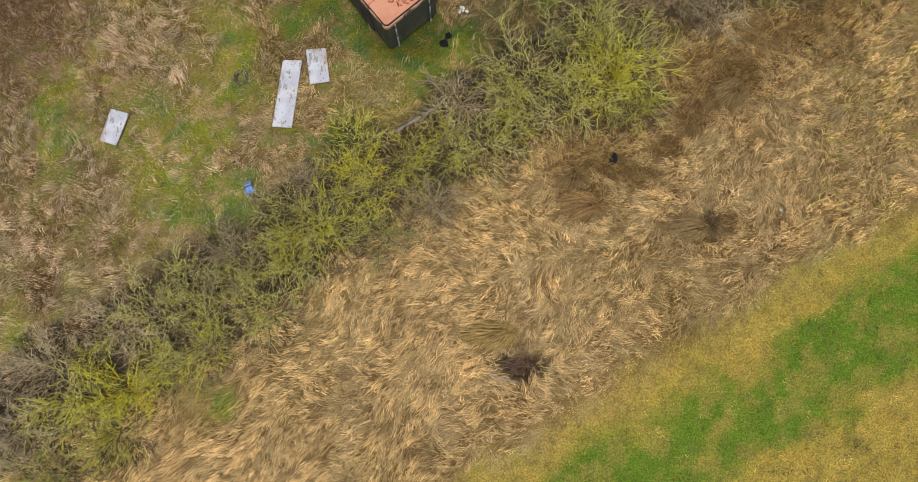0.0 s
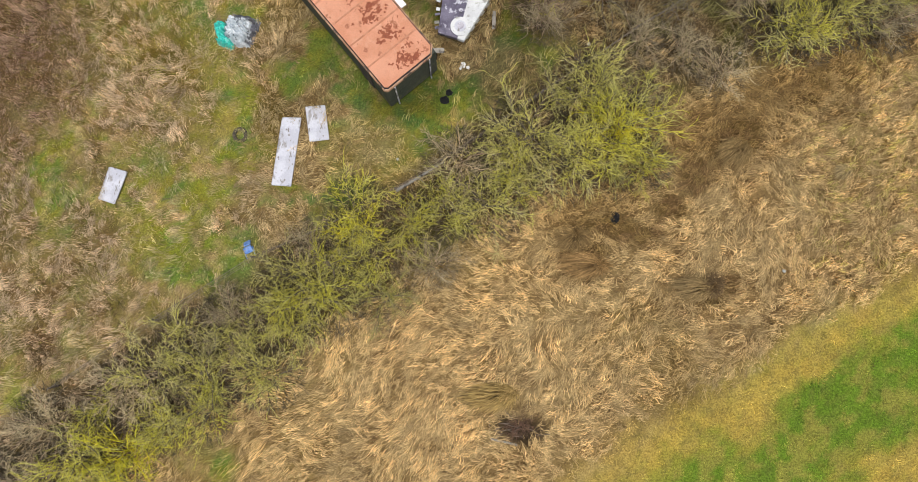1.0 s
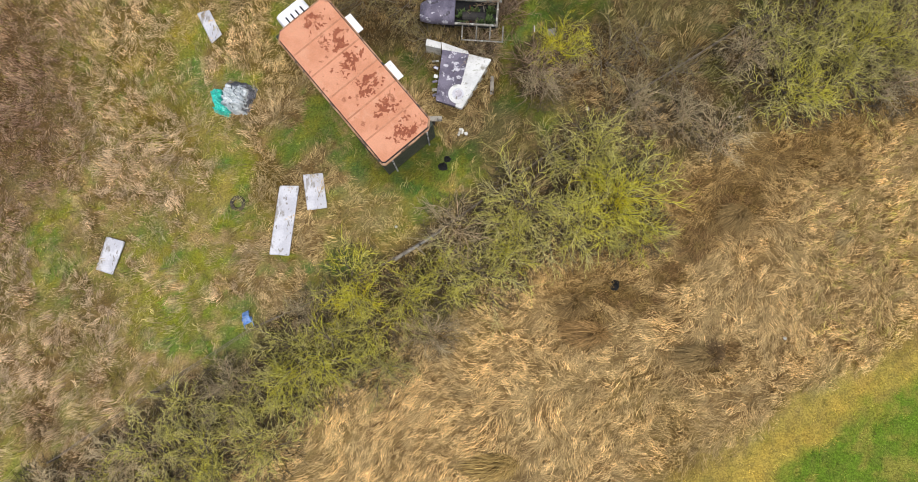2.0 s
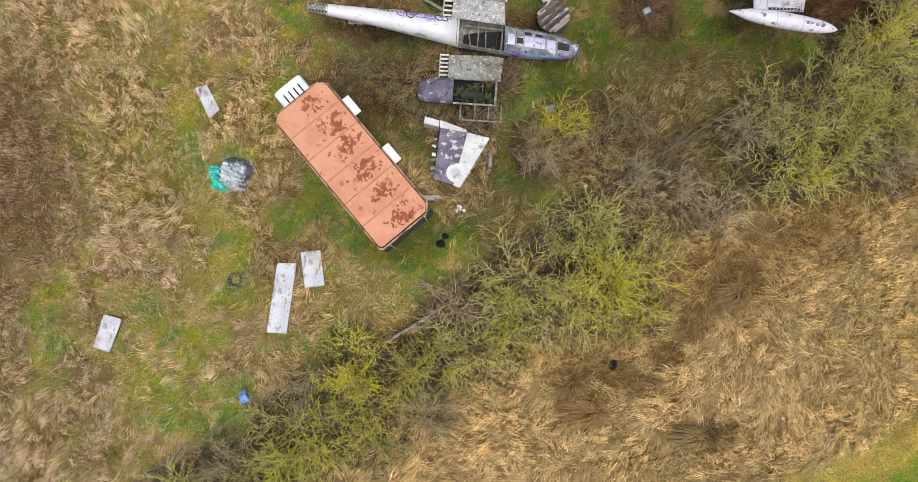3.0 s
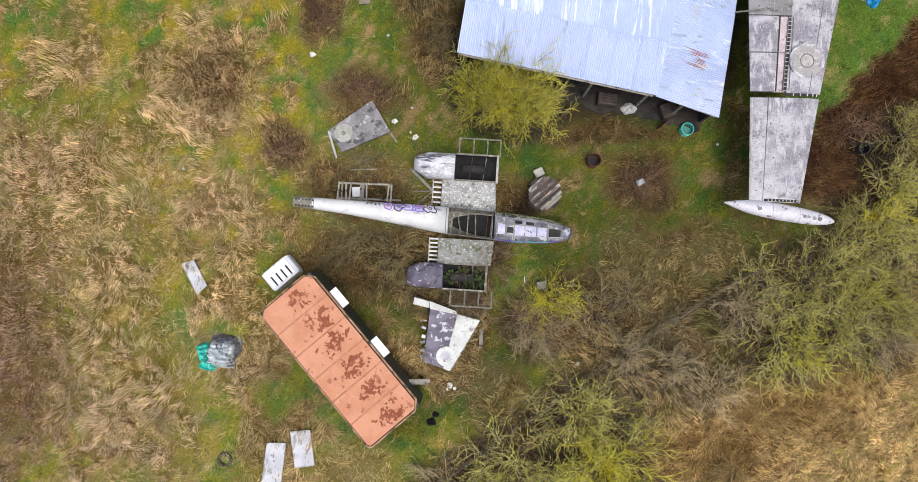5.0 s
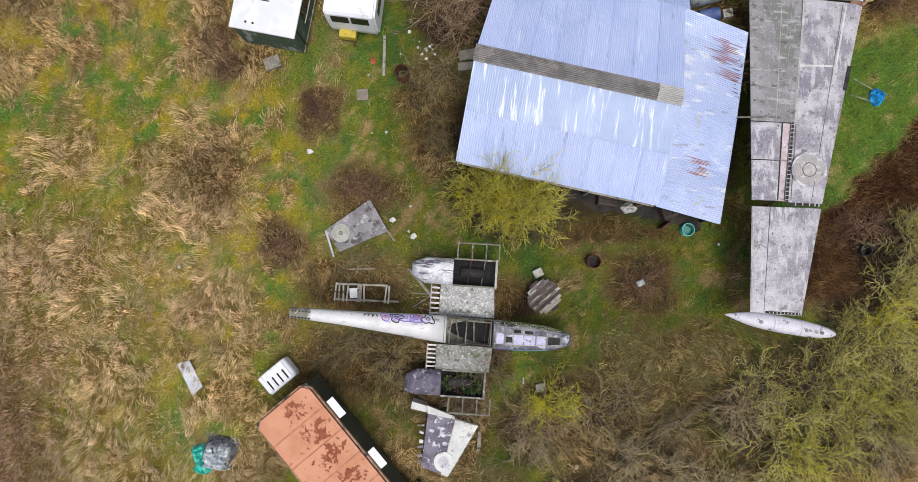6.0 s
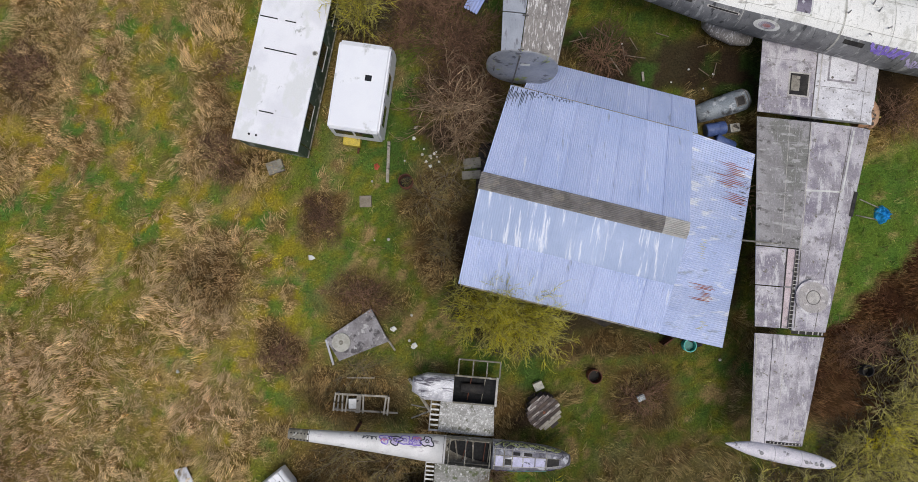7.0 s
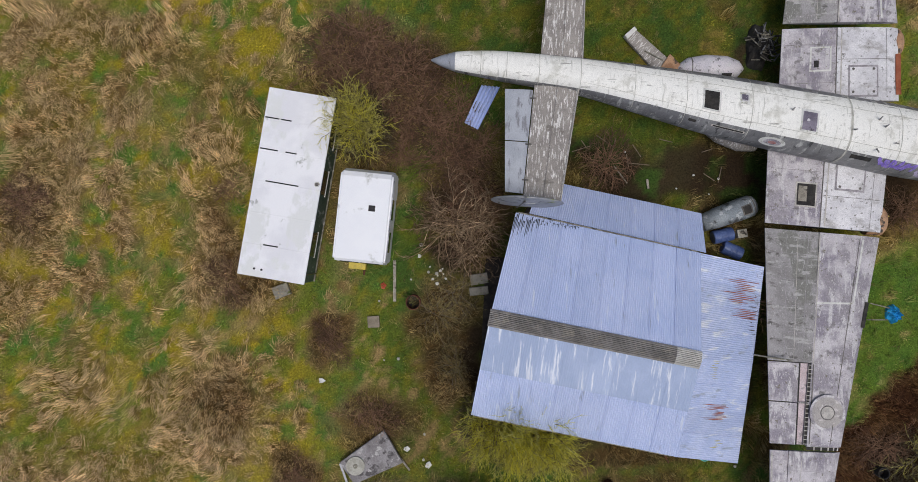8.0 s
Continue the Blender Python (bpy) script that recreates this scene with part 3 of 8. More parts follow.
    far = 1 - in_yard(x, y)
    return blend(c, blend(np.broadcast_to(np.array((0.27, 0.21, 0.095)), c.shape), np.array((0.20, 0.215, 0.035)), smooth01((0.676 * (x - 4.3) - 5.4 - y) / 6)), far)


def ground_height(x, y):
    inside = smooth01((30 - np.abs(x)) / 4) * smooth01((40 - np.abs(y - 18)) / 4)
    field = smooth01((0.676 * (x - 3.8) - 5.3 - y) / 1.5 + 0.5)
    return inside * (0.22 * (fbm(x, y, 1.2, 61) - 0.5) + 0.10 * (fbm(x, y, 0.4, 71, 2) - 0.5)) * (1 - 0.7 * field) - 0.02


def paint(me, colours):
    at = me.color_attributes.new("Col", "FLOAT_COLOR", "POINT")
    rgba = np.ones((len(colours), 4), dtype=np.float32)
    rgba[:, :3] = colours
    at.data.foreach_set("color", rgba.ravel())


def build_ground():
    def axis(lo, hi, step):
        mid = np.arange(lo, hi + step / 2, step)
        out = np.array([2, 5, 10, 20, 50, 120, 300, 800, 2000])
        return np.concatenate((lo - out[::-1], mid, hi + out))
    xs, ys = axis(-26, 26, 0.22), axis(-17, 54, 0.22)
    gx, gy = np.meshgrid(xs, ys)
    x, y = gx.ravel(), gy.ravel()
    verts = np.column_stack((x, y, ground_height(x, y)))
    w, h = len(xs), len(ys)
    idx = np.arange(w * h).reshape(h, w)
    quads = np.column_stack((idx[:-1, :-1].ravel(), idx[:-1, 1:].ravel(), idx[1:, 1:].ravel(), idx[1:, :-1].ravel()))
    me = bpy.data.meshes.new("ground")
    me.from_pydata(verts.tolist(), [], quads.tolist())
    me.polygons.foreach_set("use_smooth", [True] * len(me.polygons))
    field, green, brown, burnt, hedge, strip = cover(x, y)
    thatch_shade = np.clip(1 - field - green, 0, 1) * in_yard(x, y)
    mossy = smooth01((-6 - x) / 3) * (0.6 * smooth01((y - 1) / 4) + 0.4 * smooth01((y - 19) / 4)) * (1 - hedge) * (1 - strip) * (0.25 + 0.75 * green) * (0.35 + 0.65 * smooth01((fbm(x, y, 1.4, 171) - 0.42) / 0.16)) * (1 - 0.8 * brown) * in_yard(x, y)
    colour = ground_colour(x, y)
    # ground under long grass darkened: shade between tufts put into its colour
    colour = blend(colour, colour * np.array((0.44, 0.40, 0.34)), thatch_shade * (1 - 0.25 * strip))
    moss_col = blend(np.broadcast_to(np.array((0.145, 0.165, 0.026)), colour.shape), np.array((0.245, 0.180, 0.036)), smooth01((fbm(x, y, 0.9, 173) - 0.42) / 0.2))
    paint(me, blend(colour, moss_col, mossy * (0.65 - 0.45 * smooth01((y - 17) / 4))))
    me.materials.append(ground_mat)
    return tagged(new("ground", me), "rough ground of dry grass, moss and scrub", "ground", kind="structure")


build_ground()


# ---- corrugated shed ----
def sheet(name, a, b, c, d, material, parent, pitch=0.085, depth=0.011, run="ab"):
    """A corrugated sheet over the quad a b c d; the waves step along a-b and run from a to d."""
    a, b, c, d = (Vector(v) for v in (a, b, c, d))
    count = max(4, round((b - a).length / pitch)) * 4
    nrm = (b - a).cross(d - a).normalized()
    if nrm.z < 0:
        nrm = -nrm
    verts, faces = [], []
    rows = 2
    for j in range(rows):
        for k in range(count + 1):
            f = k / count
            p = a.lerp(b, f).lerp(d.lerp(c, f), j / (rows - 1))
            verts.append(p + nrm * depth * math.cos(2 * math.pi * k / 4))
    for k in range(count):
        faces.append((k, k + 1, count + 2 + k, count + 1 + k))
    n = len(verts)
    verts += [v - nrm * 0.004 for v in verts]
    faces += [tuple(n + i for i in reversed(f)) for f in faces]
    return link_mesh(name, verts, faces, material, parent, smooth=False)


def roof_run(a, b, c, d, count, rows, mats, parent, lap=0.01, seed=1):
    """Sheets side by side from a-b to d-c, in rows down the slope."""
    rnd = random.Random(seed)
    a, b, c, d = (Vector(v) for v in (a, b, c, d))
    for r in range(rows):
        f0, f1 = r / rows, min(1, (r + 1) / rows + 0.02)
        for k in range(count):
            g0, g1 = k / count, (k + 1) / count + 0.006
            lift = Vector((0, 0, lap * (rows - r) + 0.004 * (k % 2) + rnd.uniform(0, 0.004)))
            q = [a.lerp(b, g0).lerp(d.lerp(c, g0), f0), a.lerp(b, g1).lerp(d.lerp(c, g1), f0), a.lerp(b, g1).lerp(d.lerp(c, g1), f1), a.lerp(b, g0).lerp(d.lerp(c, g0), f1)]
            sheet("roof_sheet", *[v + lift for v in q], mats[r % len(mats)], parent, depth=0.004 if mats[r % len(mats)] is zinc_blue else 0.011)


shed = thing("shed", Matrix(), "long low shed with a galvanised corrugated roof, patched and rust streaked", "shed")
RW, RE = Vector((0.20, 30.82, 4.25)), Vector((8.05, 29.60, 4.25))
SW, SE = Vector((-0.30, 26.85, 2.90)), Vector((7.72, 25.60, 2.90))
NW, NE = Vector((1.10, 34.85, 2.95)), Vector((8.36, 33.60, 2.95))
roof_run(RW, RE, SE, SW, 8, 2, [zinc_blue, zinc], shed, seed=2)
roof_run(RW, RE, NE, NW, 8, 1, [zinc], shed, seed=3)
EN, ES = Vector((11.42, 33.15, 1.85)), Vector((10.66, 25.15, 1.85))
roof_run(NE + Vector((0.0, 0, -0.06)), RE + Vector((0, 0, -0.75)), Vector((11.1, 29.2, 1.85)), EN, 4, 1, [zinc_rusty], shed, seed=5)
roof_run(RE + Vector((0, 0, -0.75)), SE + Vector((0, 0, -0.06)), ES, Vector((11.1, 29.2, 1.85)), 4, 1, [zinc_rusty], shed, seed=6)
roof_run(NW + Vector((0.55, 0.0, -0.25)), NE + Vector((0.3, 0.02, -0.25)), Vector((8.80, 35.25, 1.65)), Vector((2.2, 36.35, 1.65)), 7, 1, [zinc], shed, seed=7)


def rust_streaks():
    """Thin rust runs along the corrugations of the eastern slope."""
    rnd = random.Random(6)
    yellow_stain = surface("ochre_stain", (0.50, 0.46, 0.24), (0.56, 0.54, 0.36), 5, 40, 0.7, 0, 0)
    for x0, x1, y0, y1, count, mt in ((9.1, 11.2, 32.75, 31.75, 15, orange_worn), (9.6, 11.2, 31.55, 31.2, 6, orange_worn), (8.6, 10.1, 27.65, 27.05, 13, orange_worn), (10.6, 11.25, 31.7, 30.6, 8, dark_wood), (8.9, 9.4, 29.4, 28.7, 9, yellow_stain), (9.2, 9.9, 26.2, 25.9, 6, yellow_stain)):
        for k in range(count):
            f = k / max(1, count - 1)
            y = y0 + (y1 - y0) * f
            a = x0 + rnd.uniform(0, 0.55) * (x1 - x0)
            b = x1 - rnd.uniform(0, 0.45) * (x1 - x0) ** 0.8
            w = rnd.uniform(0.008, 0.020)

            def on_roof(x, yy):
                # height of the eastern slope under x
                e = np.interp(yy, (25.15, 29.2, 33.15), (10.66, 11.1, 11.42))
                t = np.interp(yy, (25.6, 29.6, 33.6), (7.72, 8.05, 8.36))
                zt = np.interp(yy, (25.6, 29.6, 33.6), (2.84, 3.5, 2.89))
                return zt + (1.85 - zt) * (x - t) / (e - t) + 0.042
            bm = bmesh.new()
            pts = [(a, y), ((a + b) / 2, y - w), (b, y - w * 0.6), (b, y + w * 0.6), ((a + b) / 2, y + w)]
            bm.faces.new([bm.verts.new((x, yy - 0.10 * (x - 9), on_roof(x, yy - 0.10 * (x - 9)))) for x, yy in pts])
            part("rust_streak" if mt is not yellow_stain else "ochre_streak", bm, mt, shed)


rust_streaks()


def dark_streaks():
    """Black streaks in the troughs at the north-west corner of the roof."""
    rnd = random.Random(9)
    for k in range(46):
        f = 0.004 + 0.0075 * k
        a, b = NW.lerp(NE, f), RW.lerp(RE, f)
        g0 = rnd.uniform(0.0, 0.10) * (1 - k / 50)
        g1 = g0 + rnd.uniform(0.05, 0.28) * max(0.12, 1 - k / 26)
        w = Vector((0.016, -0.002, 0.0))
        lift = Vector((0, 0, 0.034))
        p, q = a.lerp(b, g0) + lift, a.lerp(b, g1) + lift
        bm = bmesh.new()
        bm.faces.new([bm.verts.new(v) for v in (p - w, p + w, q + w * 0.4, q - w * 0.4)])
        part("algae_streak", bm, black_gap, shed)


dark_streaks()


def ridge_caps():
    side = (RE - RW).normalized()
    out = Vector((-side.y, side.x, 0))
    for k in range(5):
        a, b = RW.lerp(RE, k / 5 - 0.004), RW.lerp(RE, (k + 1) / 5 + 0.004)
        if k == 4:
            a = RW.lerp(RE, 0.885)
        bm = bmesh.new()
        prof = [(-0.33, -0.06)]
        for w in range(-4, 5):
            crown = 0.10 - 0.022 * abs(w)
            prof += [(0.066 * w - 0.030, crown - 0.042), (0.066 * w - 0.016, crown), (0.066 * w + 0.016, crown), (0.066 * w + 0.030, crown - 0.042)]
        prof.append((0.33, -0.06))
        rows = [[bm.verts.new(p + out * u + Vector((0, 0, v + 0.03 + 0.006 * (k % 2) + 0.014 * (k == 4)))) for u, v in prof] for p in (a, b if k != 3 else RW.lerp(RE, 0.888))]
        rows += [[bm.verts.new(v.co - Vector((0, 0, 0.02))) for v in rw] for rw in rows[:2]]
        for i in range(len(prof) - 1):
            bm.faces.new((rows[0][i], rows[0][i + 1], rows[1][i + 1], rows[1][i]))
            bm.faces.new((rows[2][i], rows[3][i], rows[3][i + 1], rows[2][i + 1]))
        part("ridge_cap", bm, ridge_pale if k == 4 else ridge_mat, shed, "pale replacement ridge cap" if k == 4 else "")


ridge_caps()


def shed_walls():
    outline = [(SW, 2.86), (SE, 2.86), (ES, 1.78), (EN, 1.78), (Vector((8.5, 33.7, 0)), 1.78), (Vector((8.7, 35.1, 0)), 1.58), (Vector((2.3, 36.2, 0)), 1.58), (Vector((1.3, 34.8, 0)), 2.9)]
    mid = Vector((5, 30.6, 0))
    for k, (p, h) in enumerate(outline):
        q, h2 = outline[(k + 1) % len(outline)]
        if k in (0, 1):
            continue
        a, b = p + (mid - p).normalized() * 0.25, q + (mid - q).normalized() * 0.25
        bm = bmesh.new()
        d = (b - a).normalized()
        o = Vector((-d.y, d.x, 0)) * 0.06
        hh = [h - 0.1, h2 - 0.1]
        vs = [bm.verts.new((c.x + s * o.x, c.y + s * o.y, z)) for s in (-1, 1) for c, z in ((a, 0), (b, 0), (b, hh[1]), (a, hh[0]))]
        for f in ((0, 1, 2, 3), (7, 6, 5, 4), (0, 4, 5, 1), (1, 5, 6, 2), (2, 6, 7, 3), (3, 7, 4, 0)):
            bm.faces.new([vs[i] for i in f])
        part("wall", bm, dark_wood, shed, "dark tarred timber wall")
    # the south side stands open on posts; its floor has the deep shade painted in
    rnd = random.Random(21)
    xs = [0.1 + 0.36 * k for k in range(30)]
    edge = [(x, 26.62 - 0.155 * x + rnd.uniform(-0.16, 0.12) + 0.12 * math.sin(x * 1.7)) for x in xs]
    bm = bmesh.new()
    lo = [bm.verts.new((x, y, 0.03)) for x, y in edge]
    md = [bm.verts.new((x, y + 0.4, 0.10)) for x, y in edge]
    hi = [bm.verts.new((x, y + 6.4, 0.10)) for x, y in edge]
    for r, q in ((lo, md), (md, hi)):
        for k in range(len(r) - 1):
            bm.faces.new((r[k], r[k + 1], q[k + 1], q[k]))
    part("earth_floor", bm, shed_floor_shade, shed, "earth floor with its shade painted near black")
    bm = bmesh.new()
    plate(bm, [(0.4, 28.6, 2.7), (8.4, 27.4, 2.7), (8.4, 27.3, 2.7), (0.4, 28.5, 2.7)], 2.7)
    part("back_wall", bm, dark_wood, shed)
    for f in (0.02, 0.24, 0.46, 0.70, 0.985):
        p = SW.lerp(SE, f) + Vector((0, 0.22, 0))
        part("post", block(bmesh.new(), p.x, p.y, 1.4, 0.11, 0.11, 2.8, -8, 0.01), pale_wood, shed)
    for f in (0.5, 0.97):
        p = SE.lerp(ES, f) + Vector((0, 0.22, 0))
        part("post", block(bmesh.new(), p.x, p.y, 0.87, 0.10, 0.10, 1.74, -8, 0.01), pale_wood, shed)
    for a, b in ((SW, SE), (NE, NW)):
        a, b = a - Vector((0, 0, 0.09)), b - Vector((0, 0, 0.09))
        part("eaves_beam", bar(bmesh.new(), a.lerp(b, 0.01), a.lerp(b, 0.99), 0.06, 4), pale_wood, shed)
    a, b = SE + Vector((0, 0.05, -0.12)), ES + Vector((-0.1, 0.05, -0.08))
    part("eaves_beam", bar(bmesh.new(), a, b, 0.05, 4), pale_wood, shed)
    a, b = EN + Vector((-0.05, 0, -0.07)), ES + Vector((-0.05, 0, -0.07))
    part("eaves_beam", bar(bmesh.new(), a, b, 0.05, 4), pale_wood, shed)


shed_walls()


# ---- orange-roofed mobile cabin ----
def build_orange_cabin():
    # its own axes: x along the long side (towards the south-east), y to the north-east
    o = thing("mobile_cabin", pose(-4.20, 14.33, 0, 0, 0, -46.4), "dark mobile cabin with a peeling orange-painted roof", "cabin")
    L, W, H = 7.05, 2.72, 2.62
    bm = bmesh.new()
    block(bm, 0, 0, 1.42, L - 0.12, W - 0.12, H - 0.45, 0, 0.05)
    part("body", bm, dark_green, o)
    for x in (-L / 2 + 0.7, L / 2 - 0.9):
        part("skid", block(bmesh.new(), x, 0, 0.11, 0.3, W - 0.5, 0.26, 0, 0.02), rust_mat, o)
    cut = 0.34

    def outline(g, z):
        l, w, c = L / 2 - g, W / 2 - g, cut - g * 0.55
        return [(-l + c, -w, z), (l - c * 0.35, -w, z), (l, -w + c * 0.35, z), (l, w - c, z), (l - c, w, z), (-l + c, w, z), (-l, w - c, z), (-l, -w + c, z)]
    part("roof_edge", plate(bmesh.new(), outline(0, H - 0.06), 0.16, 0.02), orange_trim, o, "cream and brown roof edge")
    part("gutter_seal", plate(bmesh.new(), outline(0.062, H - 0.046), 0.05), black_gap, o, "black roof seal")
    n = 6
    for k in range(n):
        x0, x1 = -L / 2 + 0.098 + (L - 0.196) * k / n, -L / 2 + 0.098 + (L - 0.196) * (k + 1) / n - 0.014
        w = W / 2 - 0.098
        c0, c1 = (0.24 if k == 0 else 0), (0.24 if k == n - 1 else 0)
        pts = [(x0 + c0, -w), (x1 - c1 * 0.4, -w), (x1, -w + c1 * 0.4), (x1, w - c1), (x1 - c1, w), (x0 + c0, w), (x0, w - c0), (x0, -w + c0)]
        bm = bmesh.new()
        clean = [p for i, p in enumerate(pts) if (Vector(p) - Vector(pts[i - 1])).length > 1e-4]
        top = [bm.verts.new((x, y, H + 0.012)) for x, y in clean]
        low = [bm.verts.new((x, y, H - 0.06)) for x, y in clean]
        face = bm.faces.new(top)
        for i in range(len(top)):
            bm.faces.new((top[i], low[i], low[(i + 1) % len(low)], top[(i + 1) % len(top)]))
        part("roof_panel", bm, orange, o)
        if k < n - 1:
            part("roof_seam", block(bmesh.new(), x1 + 0.006, 0, H + 0.010, 0.07, 2 * w, 0.034, 0, 0.014), orange_rib, o)
    # flakes of bare rust down to the old coat, irregular, mostly along the north-eastern half
    rnd = random.Random(12)
    for k in range(n):
        x0 = -L / 2 + 0.10 + (L - 0.2) * k / n
        for j in range(52 if k else 26):
            bm = bmesh.new()
            cx = x0 + rnd.uniform(0.18, (L - 0.2) / n - 0.18)
            cy = min(1.0, max(-0.75, rnd.gauss(0.32, 0.30)))
            big = rnd.random() < 0.20
            r = rnd.uniform(0.07, 0.135) if big else rnd.uniform(0.014, 0.06)
            ph = [rnd.uniform(0, 6.28) for _ in range(3)]
            m = 22
            turn = rnd.uniform(0, 3.14)
            ring = []
            for i in range(m):
                a = 2 * math.pi * i / m
                rr = r * (1 + 0.28 * math.sin(2 * a + ph[0]) + 0.24 * math.sin(3 * a + ph[1]) + 0.26 * math.sin(5 * a + ph[2]) + 0.14 * math.sin(9 * a + ph[0]) + rnd.uniform(-0.10, 0.10))
                u, v = rr * math.cos(a) * 1.35, rr * math.sin(a) * 0.75
                ring.append(bm.verts.new((cx + u * math.cos(turn) - v * math.sin(turn), cy + u * math.sin(turn) + v * math.cos(turn), H + 0.0165 + 0.0004 * j)))
            bm.faces.new(ring)
            part("rust_patch", bm, orange_worn, o, "peeled paint showing rust")
    # two white top-hung hatches propped out from the north-east side
    for x in (-1.92, 0.66):
        bm = bmesh.new()
        block(bm, x, W / 2 + 0.16, H - 0.33, 0.86, 0.32, 0.05, pose(0, 0, 0, -6, 0, 0), 0.01)
        hatch = part("window_hatch", bm, clean_white, o, "white hatch propped open")
        part("hatch_prop", bar(bmesh.new(), (x + 0.3, W / 2 - 0.05, H - 0.7), (x + 0.3, W / 2 + 0.28, H - 0.38), 0.012), frame_metal, hatch)
    for y in (-0.9, 0.9):
        part("downpipe", bar(bmesh.new(), (L / 2 + 0.0, y, 0.2), (L / 2 + 0.0, y, H - 0.2), 0.035, 8), bare_metal, o)
    part("door", block(bmesh.new(), 1.9, -W / 2 + 0.05, 1.25, 0.85, 0.06, 1.95, 0, 0.01), dark_wood, o)
    return o


build_orange_cabin()


def build_ribbed_tank():
    """White ribbed engine cover or tank at the end of the cabin."""
    o = thing("ribbed_tank", pose(-7.26, 17.56, 0, 0, 0, -46.4), "white ribbed metal tank with black slots, beside the mobile cabin", "tank")
    st = [(-0.46, 0, 0.62, 0.60, 0.34, 0.55), (-0.42, 0, 0.62, 0.72, 0.42, 0.6), (0.34, 0, 0.62, 0.72, 0.42, 0.6), (0.46, 0, 0.62, 0.66, 0.36, 0.58)]
    part("shell", hull(bmesh.new(), st, -180, 180, 24, (True, True), 0.42), clean_white, o, smooth=False)
    for k in range(5):
        y = -0.52 + 0.26 * k
        part("rib", block(bmesh.new(), 0.0, y, 1.055, 0.80, 0.10, 0.05, 0, 0.02), clean_white, o)
        if k < 4:
            part("slot", block(bmesh.new(), 0.12, y + 0.13, 1.036, 0.46, 0.065, 0.03), black_gap, o, "black cooling slot")
    return o


build_ribbed_tank()


# ---- white-roofed site cabin and caravan ----
def build_site_cabin():
    o = thing("site_cabin", pose(-8.16, 35.56, 0, 0, 0, -7.05), "long green site cabin with a white felt roof in panels", "cabin")
    L, W, H = 7.69, 2.75, 2.20
    part("body", block(bmesh.new(), 0, 0, H / 2 + 0.1, W - 0.1, L - 0.1, H - 0.3, 0, 0.02), cabin_green, o)
    part("base_rail", block(bmesh.new(), 0, 0, 0.1, W - 0.16, L - 0.3, 0.2, 0, 0.02), dark_wood, o)
    part("side_sill", block(bmesh.new(), W / 2 - 0.02, 0, 0.34, 0.05, L - 0.1, 0.05), frame_metal, o, "grey sill rail")
    n = 6
    slits = {1: [(0.85, 1.45)], 3: [(0.5, 1.85)], 4: [(0.05, 0.78), (1.1, 1.55)], 5: [(0.05, 0.62), (0.70, 1.12)]}
    for k in range(n):
        y0 = -L / 2 + L * k / n
        bm = bmesh.new()
        plate(bm, [(-W / 2, y0 + 0.006, H), (W / 2, y0 + 0.006, H), (W / 2, y0 + L / n - 0.006, H + 0.004), (-W / 2, y0 + L / n - 0.006, H + 0.004)], 0.10, 0.012)
        part("roof_panel", bm, cabin_white, o)
        if k:
            part("roof_lap", block(bmesh.new(), 0, y0, H + 0.012, W, 0.05, 0.02, 0, 0.006), cabin_white, o)
            for a, b in slits.get(k, []):
                part("roof_slit", block(bmesh.new(), -W / 2 + (a + b) / 2, y0 + 0.045, H + 0.010, b - a, 0.06, 0.02), black_gap, o, "open black slit in the roof seam")
    part("vent_ring", bar(bmesh.new(), (W / 2 - 0.17, 0.25, H), (W / 2 - 0.17, 0.25, H + 0.05), 0.11, 16), off_white, o)
    part("vent_cap", bar(bmesh.new(), (W / 2 - 0.17, 0.25, H + 0.05), (W / 2 - 0.17, 0.25, H + 0.06), 0.075, 16), seam_mat, o)
    for x in (-0.72, -0.42):
        part("roof_bolt", bar(bmesh.new(), (x, -L / 2 + 0.32, H), (x, -L / 2 + 0.32, H + 0.03), 0.045, 10), black_gap, o)
    for y in (-2.2, 0.4, 2.4):
        w = part("window", block(bmesh.new(), W / 2 - 0.045, y, 1.5, 0.03, 1.0, 0.8), dark_glass, o)
        part("window_frame", block(bmesh.new(), W / 2 - 0.04, y, 1.07, 0.06, 1.1, 0.06), off_white, w)
    part("drain_pipe", bar(bmesh.new(), (W / 2 - 0.0, -L / 2 + 0.4, 0.3), (W / 2 - 0.0, -L / 2 + 0.4, 2.1), 0.03), dark_glass, o)
    return o


build_site_cabin()


